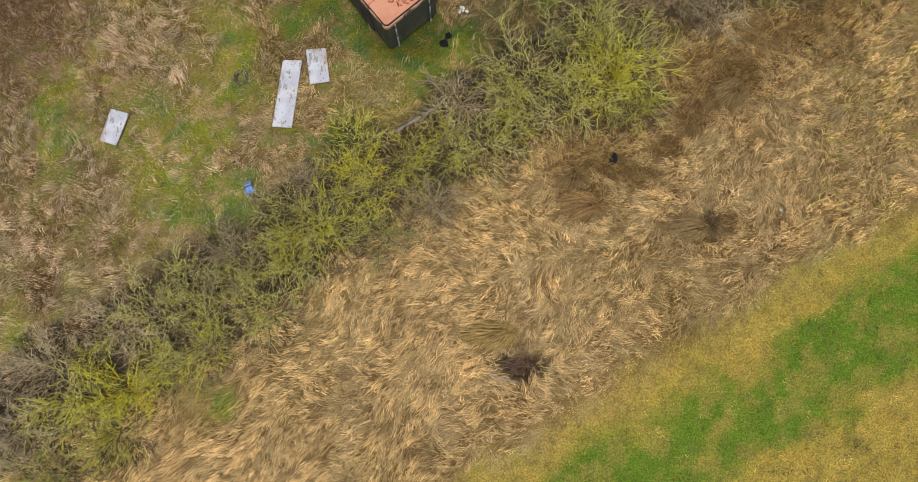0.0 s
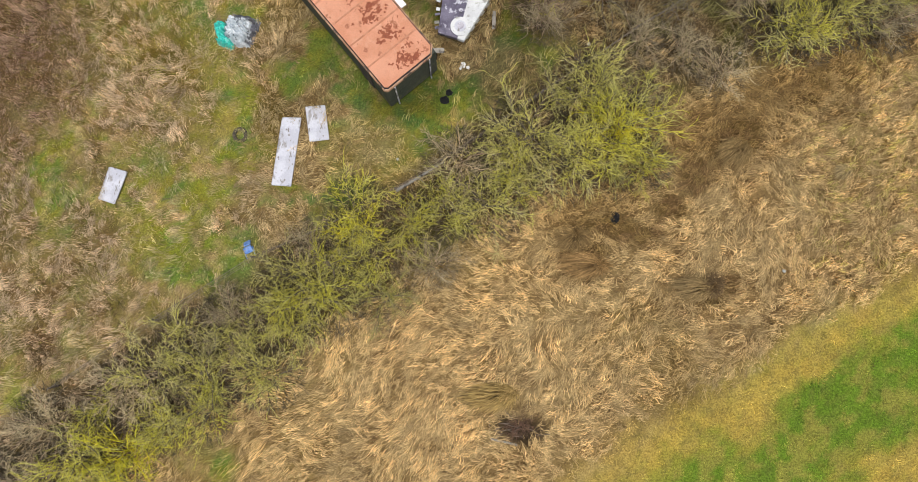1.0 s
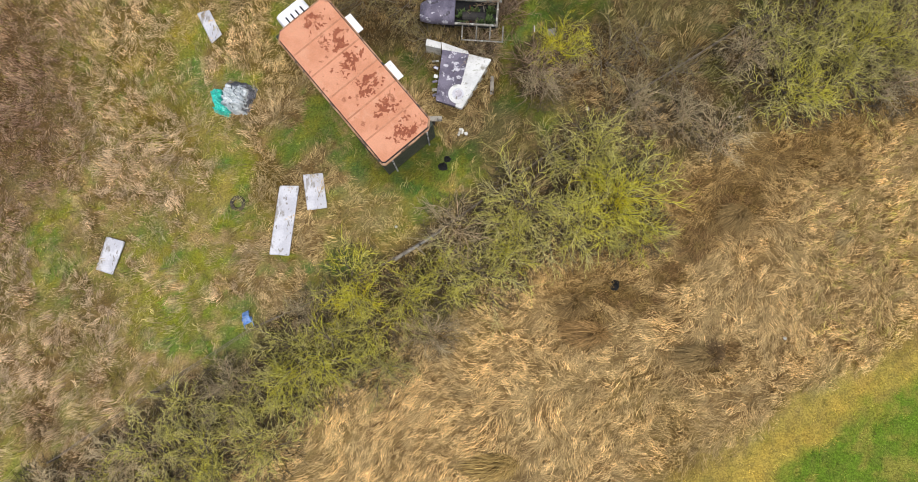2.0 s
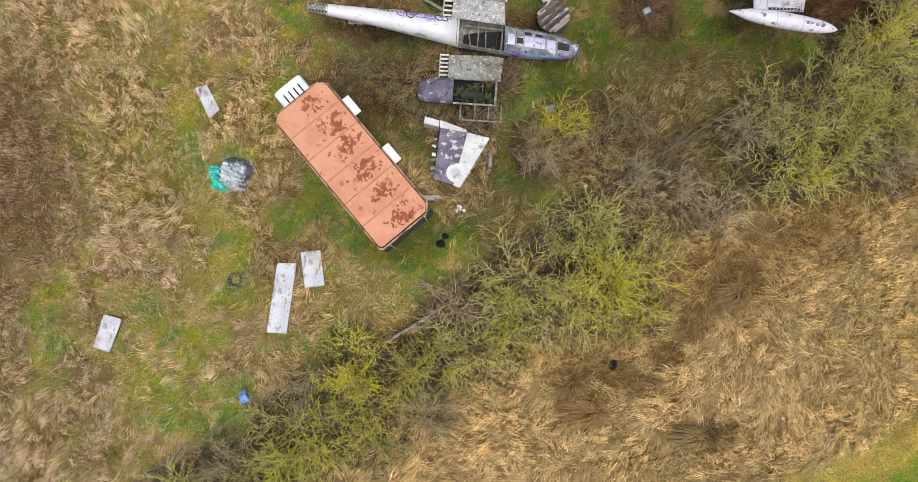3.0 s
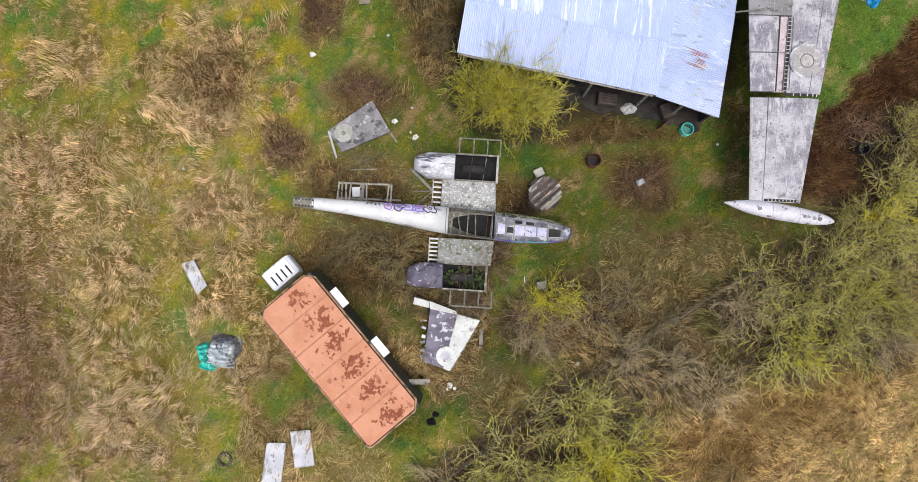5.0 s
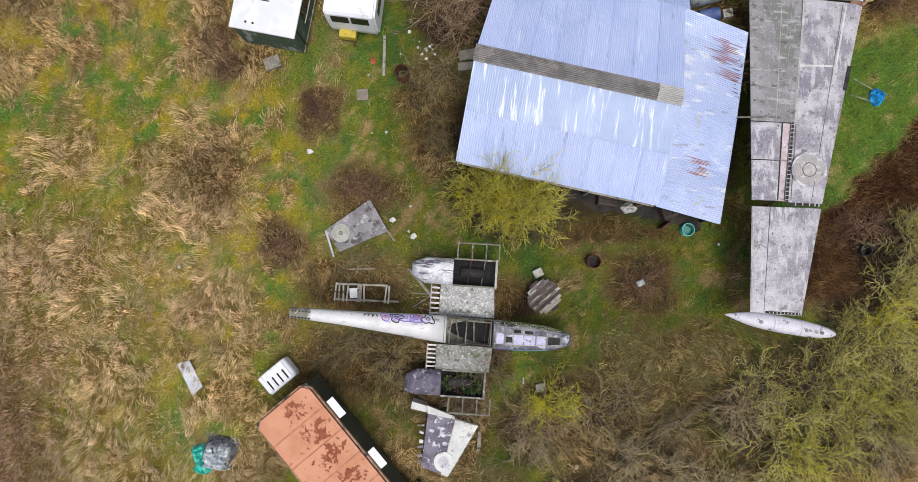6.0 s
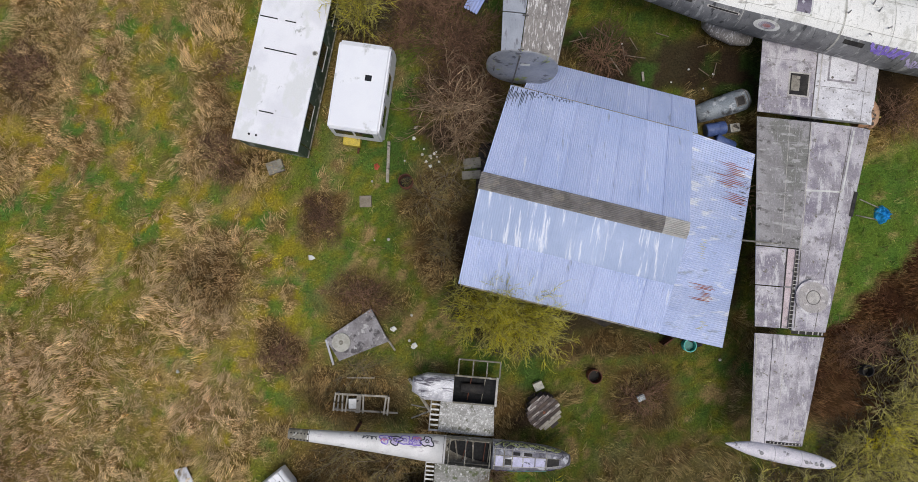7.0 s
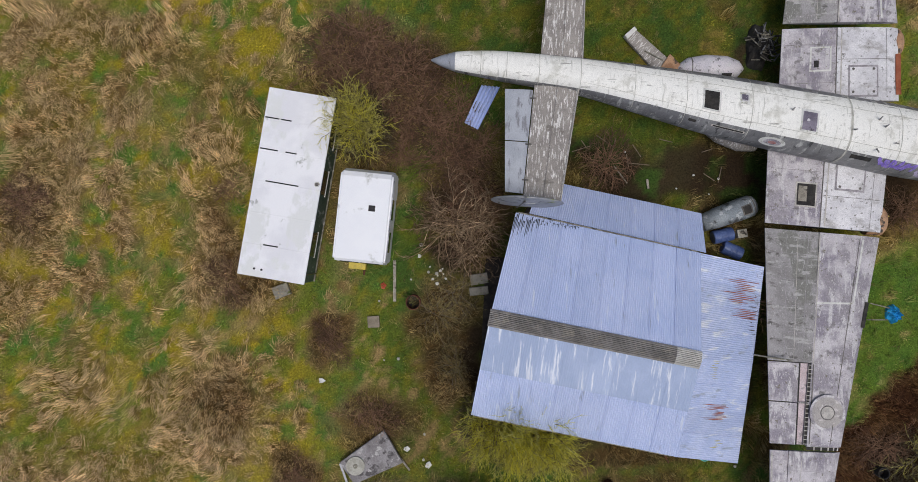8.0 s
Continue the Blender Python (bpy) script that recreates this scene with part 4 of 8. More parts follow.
def build_caravan():
    o = thing("caravan", pose(-4.98, 34.50, 0, 0, 0, -3.2), "white touring caravan with dark end windows and a roof hatch", "caravan")
    W, L, H = 2.14, 3.90, 2.40
    bm = bmesh.new()
    prof = [(-L / 2 + 0.10, 0.42), (-L / 2, 0.9), (-L / 2 + 0.01, 1.7), (-L / 2 + 0.05, H - 0.12), (-L / 2 + 0.15, H), (L / 2 - 0.42, H + 0.01), (L / 2 - 0.22, H - 0.10), (L / 2 - 0.05, 1.7), (L / 2, 0.9), (L / 2 - 0.1, 0.42)]
    a = [bm.verts.new((-W / 2, y, z)) for y, z in prof]
    b = [bm.verts.new((W / 2, y, z)) for y, z in prof]
    bm.faces.new(a), bm.faces.new(b[::-1])
    for k in range(len(prof)):
        bm.faces.new((a[k], b[k], b[(k + 1) % len(prof)], a[(k + 1) % len(prof)]))
    bmesh.ops.recalc_face_normals(bm, faces=bm.faces)
    bmesh.ops.bevel(bm, geom=[e for e in bm.edges if abs(e.verts[0].co.x - e.verts[1].co.x) < 1e-4], offset=0.09, segments=3, affect="EDGES")
    part("body", bm, clean_white, o)
    hatch = part("roof_hatch", block(bmesh.new(), 0.33, 0.30, H + 0.012, 0.36, 0.32, 0.03, 0, 0.008), clean_white, o)
    part("hatch_opening", block(bmesh.new(), 0.33, 0.30, H + 0.02, 0.27, 0.24, 0.028), dark_glass, hatch, "dark open roof hatch")
    for x in (-0.42, 0.42):
        w = part("end_window", block(bmesh.new(), x, -L / 2 + 0.022, 1.93, 0.74, 0.05, 0.50, pose(0, 0, 0, -4, 0, 0), 0.015), dark_glass, o, "dark tinted end window")
    for y in (-1.0, 0.35):
        part("side_window", block(bmesh.new(), W / 2 - 0.005, y, 1.6, 0.04, 0.85, 0.55, 0, 0.012), dark_glass, o)
    part("side_window", block(bmesh.new(), -W / 2 + 0.005, 0.0, 1.6, 0.04, 1.1, 0.55, 0, 0.012), dark_glass, o)
    part("awning_rail", bar(bmesh.new(), (W / 2 + 0.012, -1.5, 2.2), (W / 2 + 0.012, 1.5, 2.2), 0.018), bare_metal, o)
    part("door", block(bmesh.new(), W / 2 + 0.004, 1.15, 1.3, 0.03, 0.6, 1.6, 0, 0.01), clean_white, o)
    for x in (-W / 2 + 0.12, W / 2 - 0.12):
        t = part("tyre", bar(bmesh.new(), (x - 0.09, 0.1, 0.3), (x + 0.09, 0.1, 0.3), 0.3, 20), black_gap, o)
        part("rim", bar(bmesh.new(), (x - 0.095, 0.1, 0.3), (x + 0.095, 0.1, 0.3), 0.17, 16), off_white, t)
    part("tow_bar", bar(bmesh.new(), (0, -L / 2 + 0.1, 0.45), (0, -L / 2 - 0.55, 0.42), 0.05), rust_mat, o)
    part("gas_locker", block(bmesh.new(), -0.28, -L / 2 - 0.14, 0.62, 0.74, 0.34, 0.4, 0, 0.04), surface("yellow_paint", (0.62, 0.47, 0.05), (0.5, 0.38, 0.05), 3, 40, 0.5, 0, 0.05, [(DIRT, 3, 0.66, 0.85, (1, 1, 1))]), o, "yellow gas locker on the tow bar")
    for x in (-0.9, 0.9):
        part("corner_steady", bar(bmesh.new(), (x, -L / 2 + 0.3, 0.0), (x, -L / 2 + 0.3, 0.5), 0.03), rust_mat, o)
    return o


build_caravan()

# ---- the large four-engined aircraft ----
BIG_KEYS = [(-2.48, 40.62, 3.22, 0.03, 0.03, 0.03), (-2.1, 40.61, 3.22, 0.20, 0.19, 0.19), (-1.55, 40.60, 3.20, 0.37, 0.36, 0.35), (-0.6, 40.57, 3.16, 0.49, 0.50, 0.48), (0.45, 40.52, 3.10, 0.57, 0.60, 0.62),
            (3.5, 40.28, 2.95, 0.71, 0.74, 0.80), (6.0, 39.93, 2.75, 0.94, 0.90, 1.0), (8.8, 39.51, 2.55, 1.17, 1.10, 1.2), (11.2, 39.16, 2.50, 1.27, 1.18, 1.35), (13.3, 38.87, 2.45, 1.31, 1.25, 1.4),
            (16.6, 38.38, 2.40, 1.36, 1.32, 1.4), (19.0, 38.03, 2.35, 1.2, 1.3, 1.3), (21.5, 37.70, 2.2, 0.8, 0.95, 0.9), (22.6, 37.55, 2.1, 0.2, 0.3, 0.25)]


def faired(keys, step=0.45):
    """Stations between the key ones on a smooth curve."""
    out = list(keys[:3])
    for i in range(2, len(keys) - 1):
        p, q, r, s = keys[i - 1], keys[i], keys[i + 1], keys[min(i + 2, len(keys) - 1)]
        n = max(1, round((r[0] - q[0]) / step))
        for k in range(1, n + 1):
            f = k / n
            row = [q[0] + (r[0] - q[0]) * f]
            for c in range(1, 6):
                m0 = (r[c] - p[c]) / (r[0] - p[0]) * (r[0] - q[0])
                m1 = (s[c] - q[c]) / (s[0] - q[0]) * (r[0] - q[0]) if s is not r else r[c] - q[c]
                row.append((2 * f ** 3 - 3 * f * f + 1) * q[c] + (f ** 3 - 2 * f * f + f) * m0 + (3 * f * f - 2 * f ** 3) * r[c] + (f ** 3 - f * f) * m1)
            out.append(tuple(row))
    return out


BIG = faired(BIG_KEYS)
PW = 0.85


def strap(stations, x, a0, a1, width, lift, n=14, power=PW):
    """A thin band round a hull at x."""
    bm = bmesh.new()
    rows = []
    for xx in (x - width / 2, x + width / 2):
        rows.append([bm.verts.new(on_hull(stations, xx, a0 + (a1 - a0) * k / n, lift, power)[0]) for k in range(n + 1)])
    for k in range(n):
        bm.faces.new((rows[0][k], rows[0][k + 1], rows[1][k + 1], rows[1][k]))
    return bm


def lengthwise(stations, x0, x1, deg, half, lift, n=12, power=PW):
    bm = bmesh.new()
    rows = []
    for d in (deg - half, deg + half):
        rows.append([bm.verts.new(on_hull(stations, x0 + (x1 - x0) * k / n, d, lift, power)[0]) for k in range(n + 1)])
    for k in range(n):
        bm.faces.new((rows[0][k], rows[0][k + 1], rows[1][k + 1], rows[1][k]))
    return bm


def skin_patch(stations, x0, x1, d0, d1, lift, n=5, power=PW):
    bm = bmesh.new()
    g = [[bm.verts.new(on_hull(stations, x0 + (x1 - x0) * i / n, d0 + (d1 - d0) * j / n, lift, power)[0]) for j in range(n + 1)] for i in range(n + 1)]
    for i in range(n):
        for j in range(n):
            bm.faces.new((g[i][j], g[i + 1][j], g[i + 1][j + 1], g[i][j + 1]))
    return bm


hull_seam = surface("hull_seam_dirt", (0.46, 0.44, 0.38), (0.62, 0.60, 0.53), 3, 50, 0.9, 0, 0)
plane = thing("patrol_aircraft", Matrix(), "derelict four-engined patrol aircraft in chalky white and grey paint", "aircraft")


def white_edge(x):
    return float(np.interp(x, (-1.5, 3.3, 6.0, 12.0, 14.0, 22.0), (70, 54, 44, 43, 47, 44)))


def two_tone(upper):
    bm = bmesh.new()
    prev = None
    for x, y, z, w, up, down in BIG[2:]:
        e = white_edge(x)
        angles = [-e + 2 * e * k / 22 for k in range(23)] if upper else [e + (360 - 2 * e) * k / 40 for k in range(41)]
        row = []
        for a in angles:
            sn, cs = math.sin(radians(a)), math.cos(radians(a))
            row.append(bm.verts.new((x, y + w * math.copysign(abs(sn) ** PW, sn), z + (up if cs > 0 else down) * math.copysign(abs(cs) ** PW, cs))))
        if prev:
            for k in range(len(row) - 1):
                bm.faces.new((prev[k], prev[k + 1], row[k + 1], row[k]))
        prev = row
    return bm


part("fuselage_top", two_tone(True), hull_white, plane, "chalky white upper fuselage", smooth=True)
part("fuselage_side", two_tone(False), hull_grey, plane, "dark grey fuselage sides and belly", smooth=True)
part("tail_cone", hull(bmesh.new(), BIG[:3], -180, 180, 24, (True, False), power=PW), elev_skin, plane, "grey tail cone", smooth=True)
for x in (-0.55, 0.45, 1.7, 3.3, 5.4, 7.4, 9.9, 13.7, 15.6):
    part("frame_seam", strap(BIG, x, -88, 88, 0.022 if x != 13.7 else 0.07, 0.012, 40), hull_seam, plane)
for deg in (-28, 22):
    part("panel_seam", lengthwise(BIG, 3.4, 16.5, deg, 0.45, 0.010, 30), hull_seam, plane)
# openings and windows in the roof
for x0, x1, d0, d1, mt, nm, lb in ((8.07, 8.63, 8, -20, dark_inside, "roof_hatch", "open dark roof hatch"), (11.82, 12.36, 3, -23, mauve_metal, "roof_window", "clouded square roof window"), (9.48, 9.72, 12, 2, mauve_metal, "small_hatch", "")):
    part(nm + "_rim", skin_patch(BIG, x0 - 0.07, x1 + 0.07, d0 + 3.5, d1 - 3.5, 0.008), off_white, plane)
    part(nm, skin_patch(BIG, x0, x1, d0, d1, 0.014), mt, plane, lb)
part("side_door_slot", skin_patch(BIG, 8.5, 9.8, -52, -58, 0.01), pale_seam, plane)
part("side_door_slot", skin_patch(BIG, 8.56, 9.74, -53, -57, 0.014), dark_inside, plane)
part("side_window", skin_patch(BIG, 13.95, 14.75, -52, -62, 0.012), dark_inside, plane, "dark oblong side window")
part("porthole", skin_patch(BIG, 7.6, 7.9, -52, -60, 0.012), dark_inside, plane)
for x, deg in ((11.43, 2), (14.72, 10), (14.95, 2), (14.75, -32), (13.8, -8), (15.4, -16)):
    p, nrm = on_hull(BIG, x, deg, 0, PW)
    part("aerial", bar(bmesh.new(), p, p + nrm * 0.34 + Vector((-0.10, 0, 0)), 0.035, 8, 0.02), hull_grey, plane)
# roundel on the side: pale ring and dull red middle
red_dull = surface("faded_red_paint", (0.36, 0.14, 0.13), (0.45, 0.25, 0.24), 3, 40, 0.7, 0, 0.05)


def disc_on_hull(stations, x, deg, rx, ra, lift, material, parent, name, label=""):
    bm = bmesh.new()
    c = bm.verts.new(on_hull(stations, x, deg, lift, PW)[0])
    ring = [bm.verts.new(on_hull(stations, x + rx * math.cos(a), deg + ra * math.sin(a), lift, PW)[0]) for a in [2 * math.pi * k / 24 for k in range(24)]]
    for k in range(24):
        bm.faces.new((c, ring[k], ring[(k + 1) % 24]))
    return part(name, bm, material, parent, label)


side_roundel = disc_on_hull(BIG, 10.95, -64, 0.52, 14, 0.010, off_white, plane, "roundel", "faded pale and red roundel")
disc_on_hull(BIG, 10.95, -64, 0.34, 9, 0.014, wing_grey, side_roundel, "roundel_ring")
disc_on_hull(BIG, 10.95, -64, 0.16, 4.5, 0.018, red_dull, side_roundel, "roundel_centre", "dull red roundel centre")


def scrawl(stations, x0, x1, d0, d1, seed, material, parent, name, label, width=0.05, loops=9, lift=0.016):
    """A sprayed scrawl: a ribbon that swings up and down along a hull."""
    rnd = random.Random(seed)
    pts = []
    m = loops * 8
    ph = rnd.uniform(0, 6)
    for k in range(m + 1):
        f = k / m
        a = f * loops * 2 * math.pi + ph
        x = x0 + (x1 - x0) * f + 0.10 * (x1 - x0) * math.sin(a * 0.9)
        d = (d0 + d1) / 2 + (d1 - d0) / 2 * (0.85 * math.sin(a) + 0.3 * math.sin(a * 2.3 + ph))
        pts.append((x, d))
    bm = bmesh.new()
    prev = None
    for k, (x, d) in enumerate(pts):
        p, nrm = on_hull(stations, x, d, lift + 0.0004 * (k % 9), PW)
        q, _ = on_hull(stations, *pts[min(k + 1, m)], lift, PW)
        r, _ = on_hull(stations, *pts[max(k - 1, 0)], lift, PW)
        side = (q - r).cross(nrm).normalized() * width / 2
        pair = bm.verts.new(p - side), bm.verts.new(p + side)
        if prev:
            bm.faces.new((prev[0], prev[1], pair[1], pair[0]))
        prev = pair
    return part(name, bm, material, parent, label)


def sprayed_letter(stations, cx, cd, rx, rd, seed, fill, edge, parent):
    """One bubble letter: a pale fill, a dark outline and a small counter."""
    rnd = random.Random(seed)
    ph, qh = rnd.uniform(0, 6), rnd.uniform(0, 6)

    def ring(size, n):
        out = []
        for k in range(n):
            a = 2 * math.pi * k / n
            g = size * (1 + 0.24 * math.sin(3 * a + ph) + 0.14 * math.sin(5 * a + qh))
            out.append((cx + rx * g * math.cos(a), cd + rd * g * math.sin(a)))
        return out
    n = 26
    outer = ring(1.0, n)
    bm = bmesh.new()
    centre = bm.verts.new(on_hull(stations, cx, cd, 0.013, PW)[0])
    rim = [bm.verts.new(on_hull(stations, x, d, 0.013, PW)[0]) for x, d in outer]
    for k in range(n):
        bm.faces.new((centre, rim[k], rim[(k + 1) % n]))
    part("graffiti_fill", bm, fill, parent, "pale fill of a sprayed letter")
    for size, wide in ((1.0, 0.045), (0.3, 0.03)):
        pts = ring(size, n)
        bm = bmesh.new()
        pairs = []
        for k, (x, d) in enumerate(pts):
            p, nrm = on_hull(stations, x, d, 0.021, PW)
            q, _ = on_hull(stations, *pts[(k + 1) % n], 0.021, PW)
            r, _ = on_hull(stations, *pts[k - 1], 0.021, PW)
            side = (q - r).cross(nrm).normalized() * wide / 2
            pairs.append((bm.verts.new(p - side), bm.verts.new(p + side)))
        for u, v in zip(pairs, pairs[1:] + pairs[:1]):
            bm.faces.new((u[0], u[1], v[1], v[0]))
        part("graffiti_outline", bm, edge, parent, "dark outline of a sprayed letter")


violet = surface("violet_spray_paint", (0.22, 0.14, 0.55), (0.34, 0.25, 0.65), 5, 40, 0.6, 0, 0)
black_paint = surface("black_spray_paint", (0.025, 0.025, 0.03), grain=40, rough=0.6)
pale_paint = surface("pale_lilac_spray_paint", (0.58, 0.50, 0.68), (0.5, 0.42, 0.62), 5, 40, 0.6, 0, 0)
scrawl(BIG, 15.0, 16.4, -46, -66, 4, violet, plane, "graffiti", "violet sprayed scrawl", 0.10, 6)
scrawl(BIG, 16.6, 18.0, -60, -80, 7, pale_paint, plane, "graffiti", "pale sprayed scrawl", 0.08, 6)

# lettering along the rear side
letters = bpy.data.curves.new("side_lettering", "FONT")
letters.body, letters.size, letters.extrude = "ROYAL AIR FORCE", 0.315, 0.002
letters.space_character = 1.18
letters.materials.append(surface("faded_lettering_paint", (0.40, 0.395, 0.38), (0.24, 0.235, 0.235), 3, 40, 0.8, 0, 0))
lo = new("side_lettering", letters)
p0, n0 = on_hull(BIG, 3.36, -70, 0.03, PW)
p1, n1 = on_hull(BIG, 6.9, -74, 0.03, PW)
ex = (p1 - p0).normalized()
ez = (n0 + n1).normalized()
ez = (ez - ex * ez.dot(ex)).normalized()
ey = ez.cross(ex)
lo.matrix_basis = Matrix.Translation(p0 - ey * 0.12 + ez * 0.03) @ Matrix((ex, ey, ez)).transposed().to_4x4()
lo.parent = plane

# pale housing hanging under the belly
belly = [(9.3, 38.95, 0.8, 0.3, 0.3, 0.4), (9.7, 38.85, 0.8, 0.5, 0.45, 0.6), (10.6, 38.65, 0.8, 0.62, 0.5, 0.7), (11.3, 38.55, 0.8, 0.5, 0.45, 0.6)]
part("belly_housing", hull(bmesh.new(), belly, -180, 180, 24, (True, True)), tail_skin, plane, "stained grey housing under the belly", smooth=True)

# wings: south side fitted, north side mirrored on the fuselage line
S_ROOT_LE, S_ROOT_TE = (16.33, 37.75, 2.02), (11.45, 38.05, 1.90)
S_BRK_LE, S_BRK_TE = (16.09, 34.66, 2.05), (11.43, 34.86, 1.92)
S_JOIN_LE, S_JOIN_TE = (14.41, 26.08, 2.62), (11.67, 26.02, 2.50)
S_TIP_LE, S_TIP_TE = (13.66, 21.66, 2.86), (11.66, 21.64, 2.80)


def lerp3(a, b, f):
    return tuple(u + (v - u) * f for u, v in zip(a, b))


well_pink = surface("pink_primer", (0.72, 0.60, 0.60), (0.60, 0.48, 0.48), 2, 40, 0.8, 0, 0.1, [((0.34, 0.29, 0.28), 3, 0.6, 0.8, (1, 1, 1))])
tank_line = surface("tank_seam_paint", (0.46, 0.43, 0.45), (0.6, 0.57, 0.58), 4, 40, 0.7, 0, 0)
rivet_line = surface("dull_rivet_line", (0.30, 0.275, 0.285), (0.42, 0.39, 0.40), 3, 40, 0.8, 0, 0)
roundel_tan = surface("faded_roundel_paint", (0.46, 0.42, 0.385), (0.38, 0.35, 0.33), 2.5, 30, 0.7, 0, 0.08, [((0.30, 0.27, 0.27), 3, 0.6, 0.78, (1, 1, 1)), ((0.62, 0.58, 0.55), 5, 0.64, 0.78, (1, 1, 1))], grain_amount=0.25)
roundel_worn = surface("flaking_roundel_rim", (0.40, 0.36, 0.38), (0.70, 0.67, 0.66), 3.5, 30, 0.7, 0, 0.08, [((0.30, 0.27, 0.29), 4, 0.54, 0.64, (1, 1, 1))], grain_amount=0.25)


def wing_set(north):
    def mp(p):
        # the far wing runs up from the fuselage with the plan turned about its axis
        if not north:
            return p
        along = p[1] - 38.9
        return (p[0] + 0.33 + 0.02 * abs(along), 38.9 - along + 0.15, p[2])
    T = 0.085

    def piece(name, secs, mt, label="", **kw):
        return part(name, wing_piece(bmesh.new(), [(mp(a), mp(b), *r) for a, b, *r in secs], T, **kw), mt, plane, label, smooth=False)
    SPLIT = 0.545
    gap = 0.006
    inner_a, inner_b = (S_ROOT_LE, S_ROOT_TE), (lerp3(S_ROOT_LE, S_BRK_LE, 0.965), lerp3(S_ROOT_TE, S_BRK_TE, 0.965))
    piece("inner_wing_front", [(*inner_a, 0.0, SPLIT - gap), (*inner_b, 0.0, SPLIT - gap)], wing_pale, "pale inner wing skin")
    piece("inner_wing_rear", [(*inner_a, SPLIT, 1.0), (*inner_b, SPLIT, 1.0)], wing_grey)
    # dark gap with dead twigs, then the long mid wing, then the outer panel
    mid_a = (lerp3(S_BRK_LE, S_JOIN_LE, 0.012), lerp3(S_BRK_TE, S_JOIN_TE, 0.012))
    mid_b = (lerp3(S_BRK_LE, S_JOIN_LE, 0.992), lerp3(S_BRK_TE, S_JOIN_TE, 0.992))
    flap_a = (lerp3(S_BRK_LE, S_JOIN_LE, 0.615), lerp3(S_BRK_TE, S_JOIN_TE, 0.615))
    piece("mid_wing_front", [(*mid_a, 0.0, SPLIT - gap), (*mid_b, 0.0, 0.50)], wing_grey)
    piece("mid_wing_rear", [(*mid_a, SPLIT, 1.0), (*flap_a, 0.51, 1.0)], wing_dark, "dull grey rear wing skin")
    fl = [(lerp3(S_BRK_LE, S_JOIN_LE, f), lerp3(S_BRK_TE, S_JOIN_TE, f)) for f in (0.620, 0.795, 0.800, 0.985)]
    piece("flap", [(*fl[0], 0.66, 1.0), (*fl[1], 0.66, 1.0)], wing_grey)
    piece("flap", [(*fl[2], 0.66, 1.0), (*fl[3], 0.66, 1.0)], wing_grey)
    piece("flap_well", [(*[(*q[:2], q[2] - 0.06) for q in fl[0]], 0.50, 0.67), (*[(*q[:2], q[2] - 0.06) for q in fl[3]], 0.50, 0.67)], well_pink, "pale pinkish flap well")
    out_a = (lerp3(S_JOIN_LE, S_TIP_LE, 0.03), lerp3(S_JOIN_TE, S_TIP_TE, 0.03))
    out_b = (S_TIP_LE, S_TIP_TE)
    piece("outer_wing", [(*out_a, 0.0, 0.74), (*out_b, 0.0, 0.74)], wing_grey)
    piece("aileron", [(*out_a, 0.75, 1.0), (*out_b, 0.75, 1.0)], wing_grey, "aileron with flaked pale edge")

    def top_at(f, g, lift=0.0):
        """A point on the wing's upper skin: f outwards (0 root, 1 break, 2 join, 3 tip), g from leading to trailing edge."""
        ends = [(S_ROOT_LE, S_ROOT_TE), (S_BRK_LE, S_BRK_TE), (S_JOIN_LE, S_JOIN_TE), (S_TIP_LE, S_TIP_TE)]
        k = min(int(f), 2)
        le, tr = lerp3(ends[k][0], ends[k + 1][0], f - k), lerp3(ends[k][1], ends[k + 1][1], f - k)
        chord = (Vector(tr) - Vector(le)).length
        shape = 2.6 * (math.sqrt(max(g, 0)) * 0.30 - 0.126 * g - 0.35 * g * g + 0.28 * g ** 3 - 0.10 * g ** 4)
        h = chord * T * shape * 1.9 + 0.02 * g
        p = lerp3(le, tr, g)
        return mp((p[0], p[1], p[2] + h - chord * T * 0.5 + lift))

    def line(name, pts, width, mt, lift=0.006, label=""):
        """A thin raised strip over the skin through (f, g) points."""
        bm = bmesh.new()
        for (f0, g0), (f1, g1) in zip(pts, pts[1:]):
            m = 10
            prev = None
            for k in range(m + 1):
                f, g = f0 + (f1 - f0) * k / m, g0 + (g1 - g0) * k / m
                p = Vector(top_at(f, g, lift))
                q = Vector(top_at(f + (f1 - f0) * 0.01, g + (g1 - g0) * 0.01, lift))
                side = (q - p).cross(Vector((0, 0, 1))).normalized() * width / 2
                pair = bm.verts.new(p - side), bm.verts.new(p + side)
                if prev:
                    bm.faces.new((prev[0], prev[1], pair[1], pair[0]))
                prev = pair
        return part(name, bm, mt, plane, label)

    def patch(name, f0, f1, g0, g1, mt, lift, label="", n=6):
        bm = bmesh.new()
        g = [[bm.verts.new(top_at(f0 + (f1 - f0) * i / n, g0 + (g1 - g0) * j / n, lift)) for j in range(n + 1)] for i in range(n + 1)]
        for i in range(n):
            for j in range(n):
                bm.faces.new((g[i][j], g[i + 1][j], g[i + 1][j + 1], g[i][j + 1]))
        return part(name, bm, mt, plane, label)

